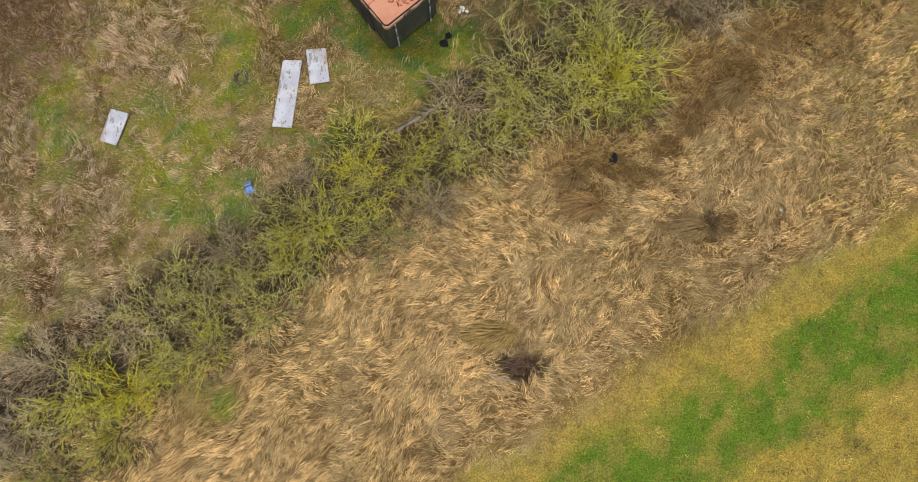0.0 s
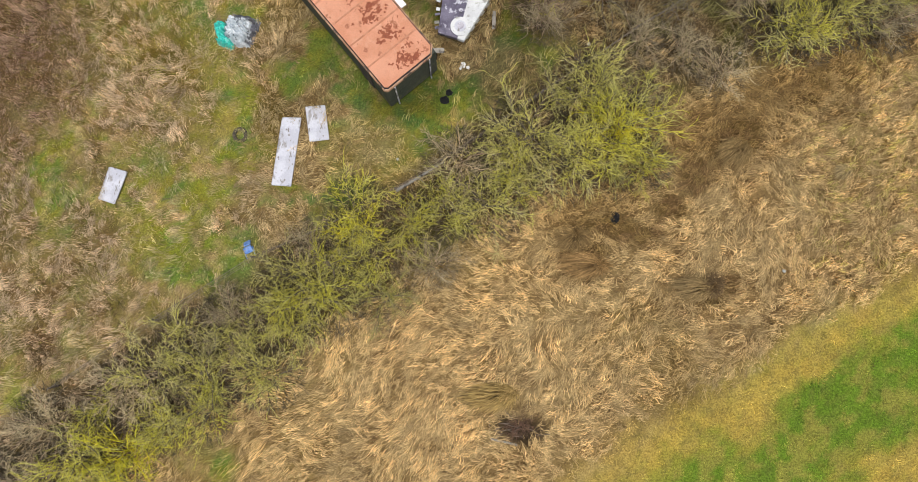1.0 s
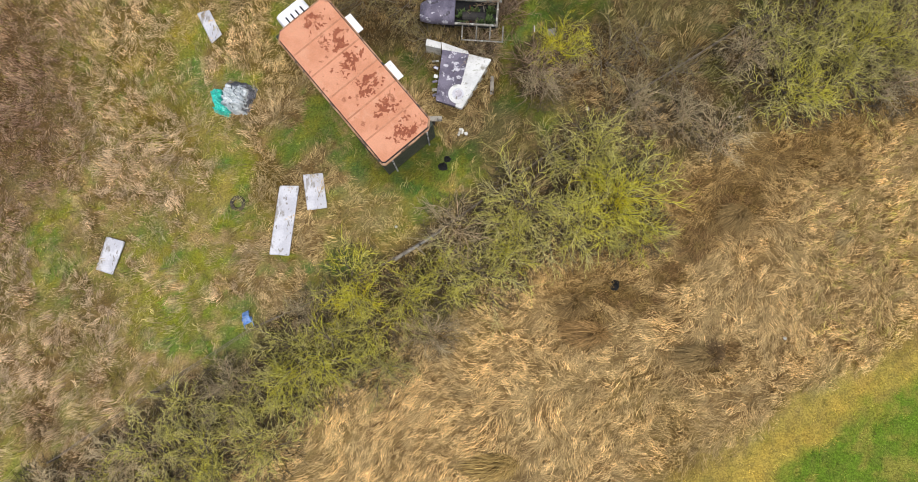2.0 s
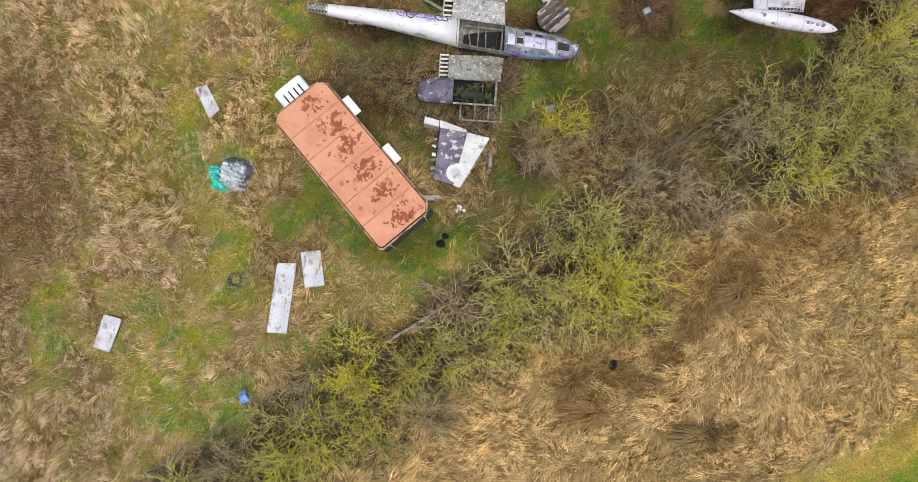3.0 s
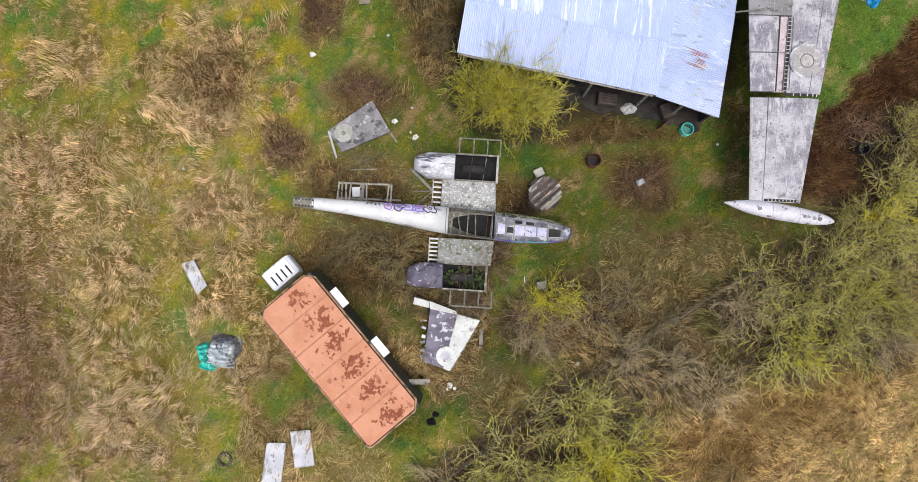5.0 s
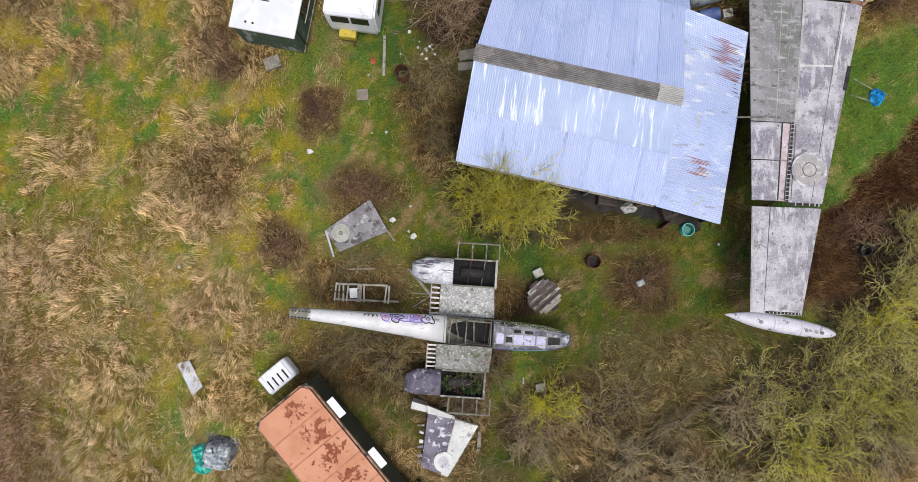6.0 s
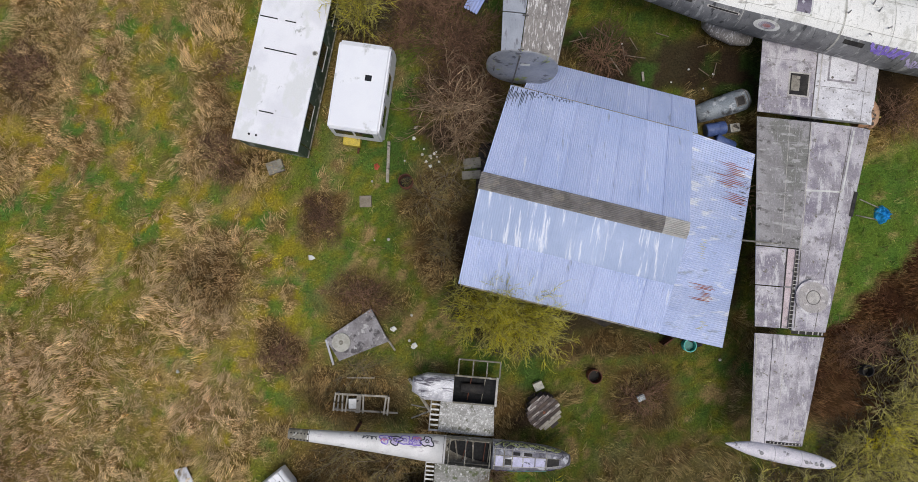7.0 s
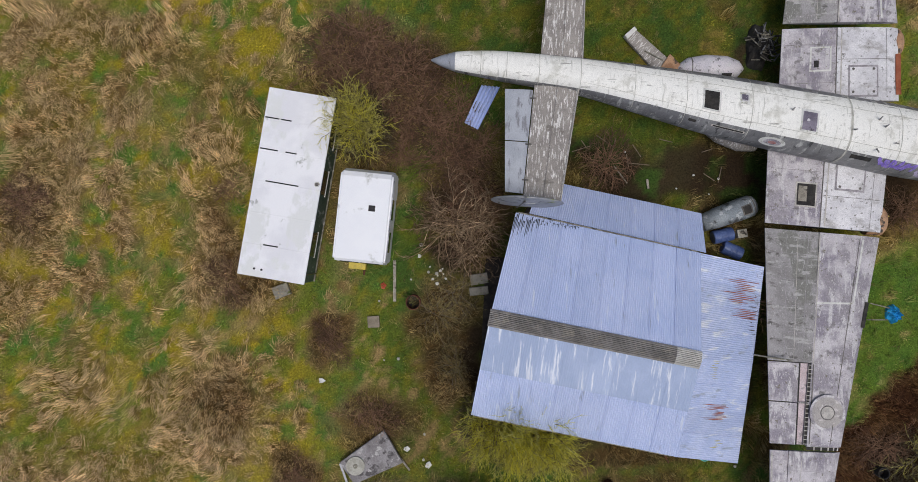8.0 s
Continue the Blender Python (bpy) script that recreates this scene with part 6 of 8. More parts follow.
        for xx in (0.02, 0.62, 1.2, 1.74):
            part("spar_rib", bar(bmesh.new(), (xx, y_out, 1.5), (xx, yo, 1.5), 0.03, 5), frame_metal, o)
        part("spar", bar(bmesh.new(), (0.0, yo, 1.5), (1.76, yo, 1.5), 0.035, 5), frame_metal, o)
        part("wheel", bar(bmesh.new(), (-0.6, yc - 0.12, 0.42), (-0.6, yc + 0.12, 0.42), 0.42, 18), black_gap, o)
        part("wheel_leg", bar(bmesh.new(), (-0.6, yc, 0.42), (-0.6, yc, 1.2), 0.06, 8), frame_metal, o)
    part("trestle", bar(bmesh.new(), (-4.0, 20.36, 0), (-4.0, 20.36, 2.5), 0.07, 6), rust_mat, o)
    part("nose_trestle", bar(bmesh.new(), (3.6, 20.0, 0), (3.6, 20.0, 1.1), 0.10, 6), rust_mat, o)
    return o


build_small_aircraft()

# ---- loose things on the grass ----
board_white = surface("weathered_white_board", (0.66, 0.65, 0.66), (0.54, 0.53, 0.55), 1.6, 40, 0.6, 0.05, 0.06, [((0.36, 0.33, 0.30), 1.5, 0.62, 0.82, (1.6, 0.8, 1)), ((0.24, 0.21, 0.17), 4.5, 0.68, 0.80, (1.4, 0.7, 1))], grain_amount=0.15)
teal_tarp = surface("teal_tarpaulin", (0.04, 0.46, 0.38), (0.10, 0.58, 0.50), 5, 40, 0.45, 0, 0.1)
grey_tarp = surface("grey_tarpaulin", (0.42, 0.45, 0.45), (0.24, 0.27, 0.27), 4, 40, 0.5, 0, 0.1, [((0.5, 0.52, 0.5), 5, 0.6, 0.75, (1, 1, 1))])
drum_blue = surface("dull_blue_drum_plastic", (0.06, 0.10, 0.26), (0.10, 0.15, 0.34), 3, 40, 0.5, 0, 0.05)
stone_mat = surface("pale_rubble", (0.52, 0.50, 0.43), (0.40, 0.38, 0.32), 5, 50, 0.9, 0, 0.3)
concrete = surface("old_concrete", (0.30, 0.28, 0.23), (0.22, 0.20, 0.17), 4, 50, 0.95, 0, 0.4, [(MOSS, 4, 0.6, 0.8, (1, 1, 1))])
red_plastic = surface("red_plastic", (0.55, 0.10, 0.05), (0.62, 0.16, 0.09), 5, 40, 0.5, 0, 0.05)
yellow_pole = surface("yellow_pole_paint", (0.55, 0.42, 0.10), (0.4, 0.3, 0.1), 5, 40, 0.7, 0, 0.1)


def gz(x, y):
    return float(ground_height(np.array([x]), np.array([y]))[0])


def ground_board(name, corners, z, thick, material, label, category, rim=True, group=""):
    """A board on the grass from its four corners in plan."""
    cx, cy = sum(c[0] for c in corners) / 4, sum(c[1] for c in corners) / 4
    o = thing(name, pose(cx, cy, 0), label, category, group)
    q = [(x - cx, y - cy, z) for x, y in corners]
    part("board", plate(bmesh.new(), q, thick, 0.008), material, o)
    if rim:
        for k in range(4):
            a, b = Vector(q[k]), Vector(q[(k + 1) % 4])
            part("edge_strip", bar(bmesh.new(), a.lerp(b, 0.01) + Vector((0, 0, 0.005)), a.lerp(b, 0.99) + Vector((0, 0, 0.005)), 0.016, 4), board_white, o)
    return o


ground_board("metal_sheet", [(-7.51, 10.18), (-6.69, 10.22), (-6.87, 7.18), (-7.71, 7.18)], 0.17, 0.07, board_white, "long white-painted metal panel lying in grass", "panel")
ground_board("metal_sheet", [(-6.54, 10.72), (-5.70, 10.85), (-5.39, 9.36), (-6.22, 9.20)], 0.17, 0.07, board_white, "short white-painted panel with brown stains on grass", "panel")
ground_board("metal_sheet", [(-14.82, 7.5), (-14.03, 7.32), (-14.41, 5.89), (-15.13, 6.07)], 0.17, 0.07, board_white, "small white panel lying alone in rough grass", "panel")
ground_board("metal_sheet", [(-11.83, 17.68), (-11.32, 17.86), (-10.66, 16.80), (-11.06, 16.38)], 0.17, 0.05, board_white, "grey-white metal panel half sunk in grass", "panel")


def heap(name, x, y, rx, ry, h, material, label, category, seed, parent=None, n=34, turn=0):
    """A crumpled heap or lump with folds."""
    rnd = random.Random(seed)
    ox, oy = rnd.uniform(0, 50), rnd.uniform(0, 50)
    bm = bmesh.new()
    rows = []
    m = 12
    for j in range(m + 1):
        row = []
        s = j / m
        for k in range(n):
            a = 2 * math.pi * k / n
            nz = noise.noise(Vector((math.cos(a) * 1.6 + ox, math.sin(a) * 1.6 + oy, s * 2)))
            fold = noise.noise(Vector((math.cos(a) * s * 3 + ox, math.sin(a) * s * 3 + oy, 3))) + 0.6 * noise.noise(Vector((math.cos(a) * s * 8 + ox, math.sin(a) * s * 8 + oy, 7)))
            r = s * (1 + 0.35 * nz)
            z = h * max(0.0, (1 - s ** 2.2)) * (1 + 0.65 * fold) + 0.25 * h * abs(fold)
            row.append(bm.verts.new((rx * r * math.cos(a), ry * r * math.sin(a), z if j < m else -0.05)))
        rows.append(row)
    for r, q in zip(rows, rows[1:]):
        for k in range(n):
            bm.faces.new((r[k], r[(k + 1) % n], q[(k + 1) % n], q[k]))
    bmesh.ops.remove_doubles(bm, verts=bm.verts, dist=0.001)
    if parent:
        ob = part(name, bm, material, parent, label)
        ob.matrix_basis = pose(x, y, 0, 0, 0, turn)
        return ob
    ob = part(name, bm, material)
    ob.matrix_basis = pose(x, y, gz(x, y), 0, 0, turn)
    return tagged(ob, label, category)


tarp = thing("tarpaulin_heap", pose(-9.98, 13.90, 0), "heap under grey sheeting and a torn teal tarpaulin", "tarpaulin")


def draped(name, x, y, sx, sy, h, turn, fold, seed, material, label):
    """Sheeting thrown over a boxy bundle: flat top, drooping edge, sharp crossing folds."""
    n = 40
    g = np.linspace(-1, 1, n)
    u, v = np.meshgrid(g, g)
    u, v = u.ravel(), v.ravel()
    m = np.clip((np.abs(u) ** 3.5 + np.abs(v) ** 3.5) ** (1 / 3.5), 0, 1.2)
    edge = 1 + 0.30 * (fbm(u * 2 + seed, v * 2, 0.8, seed, 3) - 0.5)
    px, py = sx * u * edge, sy * v * edge
    skew = px + 0.5 * py
    crease = 1 - np.abs(2 * fbm(skew * 1.2 + seed, py * 2.6, 0.55, seed + 1, 2) - 1) * 3.2
    cross = 1 - np.abs(2 * fbm(px * 2.4, skew + seed, 0.40, seed + 2, 2) - 1) * 3.2
    z = h * (1 - np.clip(m, 0, 1) ** 5) + fold * (np.clip(crease, 0, 1) + 0.6 * np.clip(cross, 0, 1)) * (1 - 0.6 * np.clip(m, 0, 1) ** 4)
    bm = bmesh.new()
    vs = [bm.verts.new(p) for p in zip(px, py, z)]
    for j in range(n - 1):
        for i in range(n - 1):
            if max(m[j * n + i], m[j * n + i + 1], m[j * n + n + i], m[j * n + n + i + 1]) < 1.14:
                bm.faces.new((vs[j * n + i], vs[j * n + i + 1], vs[j * n + n + i + 1], vs[j * n + n + i]))
    bmesh.ops.delete(bm, geom=[w for w in bm.verts if not w.link_faces], context="VERTS")
    bmesh.ops.transform(bm, matrix=pose(x, y, 0.0, 0, 0, turn), verts=bm.verts)
    return part(name, bm, material, tarp, label, smooth=True)


# stretched white streaks put the highlights of the folds into the colour
pale_sheet = surface("pale_grey_sheeting", (0.62, 0.66, 0.67), (0.40, 0.45, 0.47), 3, 40, 0.35, 0, 0.1, [((0.75, 0.78, 0.79), 3.5, 0.58, 0.68, (0.5, 2, 1)), ((0.10, 0.11, 0.12), 3, 0.64, 0.74, (2, 0.7, 1))], grain_amount=0.15)
bright_teal = surface("bright_turquoise_tarpaulin", (0.08, 0.78, 0.60), (0.03, 0.50, 0.42), 6, 40, 0.4, 0, 0.1, [((0.30, 0.82, 0.72), 6, 0.6, 0.7, (1, 1, 1))])
net_dark = surface("dark_wet_netting", (0.07, 0.075, 0.085), (0.15, 0.15, 0.17), 6, 60, 0.6, 0, 0.5, [((0.30, 0.31, 0.34), 9, 0.6, 0.7, (1, 1, 1))])
draped("netting", 0.26, 0.08, 0.70, 0.72, 0.50, -8, 0.06, 21, net_dark, "dark netting round the bundle")
draped("sheeting", 0.24, -0.02, 0.60, 0.62, 0.62, -8, 0.34, 23, pale_sheet, "crumpled pale grey sheeting")
draped("tarpaulin", -0.56, -0.02, 0.30, 0.40, 0.40, 25, 0.30, 25, bright_teal, "torn turquoise tarpaulin")
draped("tarpaulin", -0.32, -0.50, 0.36, 0.24, 0.40, -20, 0.30, 27, bright_teal, "")


def disc(bm, x, y, z, r, h, sides=28):
    return bar(bm, (x, y, z), (x, y, z + h), r, sides)


def wing_root_piece():
    o = thing("wing_section", pose(0, 15.2, 0), "torn wing section, half purple-grey half white, with a wheel bay disc", "wing section")
    z = 0.92

    def P(x, y, dz=0.0):
        return (x, y - 15.2, z + dz + 0.06 * x)
    part("dark_skin", plate(bmesh.new(), [P(-0.80, 16.46), (0.36, 1.10, z + 0.02), P(-0.10, 13.98), P(-0.94, 14.20)], 0.22, 0.02), mauve_metal, o, "purple-grey skin with peeling patches")
    part("white_skin", plate(bmesh.new(), [(0.37, 1.10, z + 0.022), P(1.34, 16.10), P(0.20, 13.88), P(-0.09, 13.97)], 0.22, 0.02), off_white, o, "dirty white skin")
    part("front_strip", plate(bmesh.new(), [P(-0.86, 16.78), P(0.30, 16.42), P(0.36, 16.28), P(-0.82, 16.44)], 0.16, 0.01), off_white, o)
    part("bay_ring", disc(bmesh.new(), 0.0, -0.70, z + 0.005, 0.42, 0.05), off_white, o, "round white wheel bay cover")
    part("bay_ring_inner", disc(bmesh.new(), 0.0, -0.70, z + 0.05, 0.25, 0.02), board_white, o)
    part("bay_hub", disc(bmesh.new(), 0.02, -0.68, z + 0.07, 0.15, 0.02), wing_grey, o)
    rib_rnd = random.Random(14)
    for k in range(6):
        w = rib_rnd.uniform(0.14, 0.40)
        part("torn_rib", block(bmesh.new(), -0.92 - w / 2, -0.80 + 0.30 * k + rib_rnd.uniform(-0.07, 0.07), z - 0.10, w, rib_rnd.uniform(0.05, 0.16), 0.05, rib_rnd.uniform(-25, 25), 0.008), (mauve_metal, frame_metal, mauve_metal, off_white)[k % 4], o)
    for k in range(5):
        part("torn_rib", block(bmesh.new(), 0.36 + 0.19 * k, -1.05 + 0.36 * k, z - 0.16, 0.26, 0.08, 0.05, 60, 0.008), frame_metal, o)
    for x, y in ((-0.6, 0.9), (0.6, 0.7), (0.0, -0.9), (-0.6, -0.8)):
        part("support_post", block(bmesh.new(), x, y, 0.36, 0.14, 0.14, 0.76), dark_wood, o)
    return o


wing_root_piece()
ground_board("white_box_lid", [(-1.50, 16.90), (-0.88, 16.76), (-0.86, 16.48), (-1.54, 16.60)], 0.85, 0.85, off_white, "white metal box beside the torn wing section", "box", False)
ground_board("plank", [(1.36, 15.66), (1.52, 15.66), (1.56, 14.83), (1.40, 14.82)], 0.16, 0.05, pale_wood, "pale weathered plank on grass", "plank", False)
ground_board("plank", [(-1.50, 13.44), (-0.62, 13.50), (-0.60, 13.28), (-1.48, 13.22)], 0.95, 0.05, pale_wood, "pale plank propped against the mobile cabin", "plank", False)
part("plank_prop", block(bmesh.new(), -1.0, 13.36, 0.45, 0.12, 0.12, 0.92), dark_wood, bpy.data.objects["plank.001"]).matrix_parent_inverse = bpy.data.objects["plank.001"].matrix_basis.inverted()


def second_panel():
    o = thing("wing_section", pose(-4.48, 24.07, 0), "grey wing section with a pale round cover lying in grass", "wing section")
    q = [(-3.95, 25.36), (-3.07, 24.02), (-5.11, 23.0), (-5.79, 23.89)]
    part("skin", plate(bmesh.new(), [(x + 4.48, y - 24.07, 0.42) for k, (x, y) in enumerate(q)], 0.2, 0.02), surface("stained_grey_skin", (0.32, 0.30, 0.30), (0.22, 0.20, 0.20), 1.8, 30, 0.7, 0.1, 0.1, [((0.09, 0.08, 0.08), 2.2, 0.58, 0.75, (1, 1, 1)), ((0.5, 0.48, 0.46), 4, 0.64, 0.78, (1, 1, 1))], grain_amount=0.3), o)
    part("round_cover", disc(bmesh.new(), -0.61, -0.26, 0.44, 0.40, 0.06), stone_mat, o, "pale round wheel bay cover")
    part("cover_hub", disc(bmesh.new(), -0.61, -0.26, 0.50, 0.10, 0.02), frame_metal, o)
    part("brace", bar(bmesh.new(), (0.75, 0.75, 0.3), (1.70, -0.45, 0.12), 0.045, 5), pale_wood, o)
    part("edge_strip", bar(bmesh.new(), (-1.28, -0.2, 0.42), (-0.92, -1.3, 0.10), 0.05, 5), board_white, o)
    for x, y in ((0.2, 0.8), (0.8, -0.1), (-0.5, -0.7), (-0.9, -0.2)):
        part("support_block", block(bmesh.new(), x, y, 0.10, 0.3, 0.2, 0.24), dark_wood, o)


second_panel()


worn_plank = surface("greyed_worn_plank", (0.17, 0.14, 0.125), (0.09, 0.07, 0.062), 4, 50, 0.9, 0, 0.3, [((0.46, 0.42, 0.38), 5, 0.58, 0.7, (0.4, 2, 1))], piece=0.2)


def cable_drum():
    o = thing("cable_drum", pose(3.78, 21.68, 0, 0, 0, 45), "large wooden cable drum with pale and dark planks", "cable drum")
    r = 0.74
    rnd = random.Random(5)
    for zc in (0.08, 0.86):
        n = 11
        for k in range(n):
            y0 = -r + 2 * r * k / n
            y1 = y0 + 2 * r / n - 0.012
            ym = max(abs(y0), abs(y1)) * 0.97
            h = math.sqrt(max(r * r - min(ym, r * 0.985) ** 2, 0.015))
            bm = bmesh.new()
            block(bm, rnd.uniform(-0.01, 0.01), (y0 + y1) / 2, zc + rnd.uniform(-0.006, 0.006), 2 * h, y1 - y0, 0.05, 0, 0.006)
            part("plank", bm, dark_wood if zc < 0.5 or k in (0, 3, 5, 7, 10) else pale_wood if k in (1, 2) else worn_plank, o)
    part("core", bar(bmesh.new(), (0, 0, 0.1), (0, 0, 0.84), 0.34, 18), dark_wood, o)
    part("hub_bolt", bar(bmesh.new(), (0, 0, 0.86), (0, 0, 0.91), 0.06, 10), rust_mat, o)


cable_drum()


def open_drum(name, x, y, h, r, material, label, tilt=0.0, inside=None):
    o = thing(name, pose(x, y, gz(x, y) - 0.03, tilt, 0, 0), label, "drum")
    n = 22
    bm = bmesh.new()
    prof = [(r, 0), (r, h * 0.33), (r + 0.012, h * 0.345), (r, h * 0.36), (r, h * 0.66), (r + 0.012, h * 0.675), (r, h * 0.69), (r, h - 0.02), (r + 0.014, h), (r - 0.02, h), (r - 0.02, 0.08), (0.001, 0.08)]
    rows = [[bm.verts.new((q * math.cos(2 * math.pi * k / n), q * math.sin(2 * math.pi * k / n), z)) for k in range(n)] for q, z in prof]
    for a, b in zip(rows, rows[1:]):
        for k in range(n):
            bm.faces.new((a[k], a[(k + 1) % n], b[(k + 1) % n], b[k]))
    part("drum_shell", bm, material, o)
    part("drum_contents", disc(bmesh.new(), 0, 0, 0.1, r - 0.03, 0.04), inside or dark_inside, o)
    return o


open_drum("oil_drum", -2.93, 30.95, 0.86, 0.30, rust_mat, "rusty open-topped steel drum standing on grass")
open_drum("oil_drum", 5.88, 23.30, 0.62, 0.29, rust_mat, "rusty open drum with charred rim in grass")
open_drum("oil_drum", 17.55, 24.55, 0.50, 0.24, dark_inside, "blackened open drum among brambles")
open_drum("plastic_tub", 9.90, 24.95, 0.42, 0.27, teal_tarp, "teal plastic tub beside the shed", 0.0, surface("teal_tub_inside", (0.05, 0.24, 0.20), grain=40, rough=0.5))


def closed_drum(x, y, turn, z=0.30):
    o = thing("plastic_drum", pose(x, y, z, 0, 90, turn), "dull blue plastic drum lying behind the shed", "drum", "blue drums behind the shed")
    st = [(0.0, 0.26), (0.03, 0.29), (0.3, 0.30), (0.33, 0.285), (0.55, 0.285), (0.58, 0.30), (0.85, 0.29), (0.88, 0.26)]
    n = 20
    bm = bmesh.new()
    rows = [[bm.verts.new((r * math.cos(2 * math.pi * k / n), r * math.sin(2 * math.pi * k / n), zz - 0.44)) for k in range(n)] for zz, r in st]
    for a, b in zip(rows, rows[1:]):
        for k in range(n):
            bm.faces.new((a[k], a[(k + 1) % n], b[(k + 1) % n], b[k]))
    bm.faces.new(rows[0]), bm.faces.new(rows[-1])
    part("drum_body", bm, drum_blue, o)
    part("bung", disc(bmesh.new(), 0.12, 0, 0.44, 0.04, 0.02, 10), black_gap, o)


closed_drum(10.30, 34.42, 15)
closed_drum(10.72, 33.80, -20)
part_box = thing("crate", pose(11.12, 34.55, 0, 0, 0, 12), "pale litter-filled crate behind the shed", "crate")
part("crate_body", block(bmesh.new(), 0, 0, 0.2, 0.42, 0.36, 0.42, 0, 0.02), stone_mat, part_box)
part("crate_lid", block(bmesh.new(), 0.02, 0.01, 0.43, 0.30, 0.26, 0.04, 20, 0.01), pale_wood, part_box)


def drop_tank():
    o = thing("drop_tank", pose(10.36, 35.35, 0, 0, 0, 23), "grey tapered fuselage section with a square hatch", "fuselage section")
    st = [(-1.2, 0, 0.6, 0.36, 0.40, 0.5), (-0.5, 0, 0.62, 0.44, 0.46, 0.55), (0.6, 0, 0.64, 0.48, 0.5, 0.58), (1.0, 0, 0.64, 0.46, 0.48, 0.56), (1.16, 0, 0.64, 0.36, 0.36, 0.46)]
    part("tank_shell", hull(bmesh.new(), st, -180, 180, 24, (True, True), 0.9), surface("blue_grey_paint", (0.22, 0.25, 0.27), (0.30, 0.33, 0.35), 1.5, 30, 0.6, 0.1, 0.06, [((0.5, 0.52, 0.53), 3, 0.64, 0.78, (1, 1, 1)), ((0.08, 0.08, 0.08), 2, 0.64, 0.8, (1, 1, 1))]), o, smooth=True)
    part("hatch_rim", skin_patch(st, 0.42, 0.86, 14, -34, 0.008, power=0.9), seam_mat, o)
    part("hatch", skin_patch(st, 0.48, 0.80, 9, -28, 0.014, power=0.9), dark_inside, o, "dark square opening")
    part("end_ring", strap(st, 0.98, -90, 90, 0.05, 0.006, power=0.9), seam_mat, o)


drop_tank()


def cowl():
    o = thing("engine_cowling", pose(9.55, 41.72, 0, 0, 0, 2), "rounded grey engine cowling lying beside the aircraft", "cowling")
    st = [(-1.45, 0, 0.02, 0.12, 0.22, 0.02), (-1.0, 0, 0.02, 0.46, 0.46, 0.02), (-0.2, 0, 0.02, 0.60, 0.60, 0.02), (0.7, 0, 0.02, 0.55, 0.56, 0.02), (1.2, 0, 0.02, 0.36, 0.40, 0.02), (1.45, 0, 0.02, 0.08, 0.12, 0.02)]
    part("cowling_shell", hull(bmesh.new(), st, -92, 92, 20, (True, True)), tank_skin, o, smooth=True)
    part("cowling_edge", strap(st, -0.9, -88, 88, 0.04, 0.006), seam_mat, o)
    part("cowling_notch", skin_patch(st, 0.35, 0.8, -30, -60, 0.01, power=PW), dark_inside, o, "dark jagged notch")
    w = thing("broken_wing_tip", pose(6.9, 42.15, 0, 0, 0, -42), "broken grey wing tip piece lying in grass", "wing section")
    part("skin", plate(bmesh.new(), [(-1.3, -0.26, 0.30), (-1.25, 0.30, 0.34), (0.7, 0.42, 0.26), (0.9, -0.36, 0.22)], 0.22, 0.03), tail_skin, w)
    part("end_plate", plate(bmesh.new(), [(-1.42, -0.24, 0.40), (-1.38, 0.32, 0.42), (-1.2, 0.32, 0.38), (-1.22, -0.25, 0.36)], 0.3, 0.01), off_white, w)
    part("torn_spar", bar(bmesh.new(), (0.8, 0.1, 0.2), (1.35, 0.3, 0.1), 0.05, 5), frame_metal, w)
    part("bent_skin", plate(bmesh.new(), [(0.75, -0.5, 0.30), (0.55, 0.55, 0.42), (1.35, 0.62, 0.22), (1.5, -0.2, 0.14)], 0.10, 0.02), orange_trim, w, "stained brown bent skin")
    part("torn_rib", block(bmesh.new(), 0.1, 0.05, 0.31, 0.9, 0.05, 0.05, 18), frame_metal, w)


cowl()


def sheet_stack():
    o = thing("corrugated_sheet", pose(0, 0, 0), "loose corrugated metal sheet lying on brambles", "metal sheet")
    sheet("sheet", (-0.42, 40.42, 0.55), (0.38, 40.36, 0.62), (-0.48, 38.50, 0.50), (-1.08, 38.78, 0.45), zinc, o, 0.16, 0.075)
    part("prop", block(bmesh.new(), -0.4, 39.5, 0.25, 0.7, 0.5, 0.44), dark_wood, o)


sheet_stack()


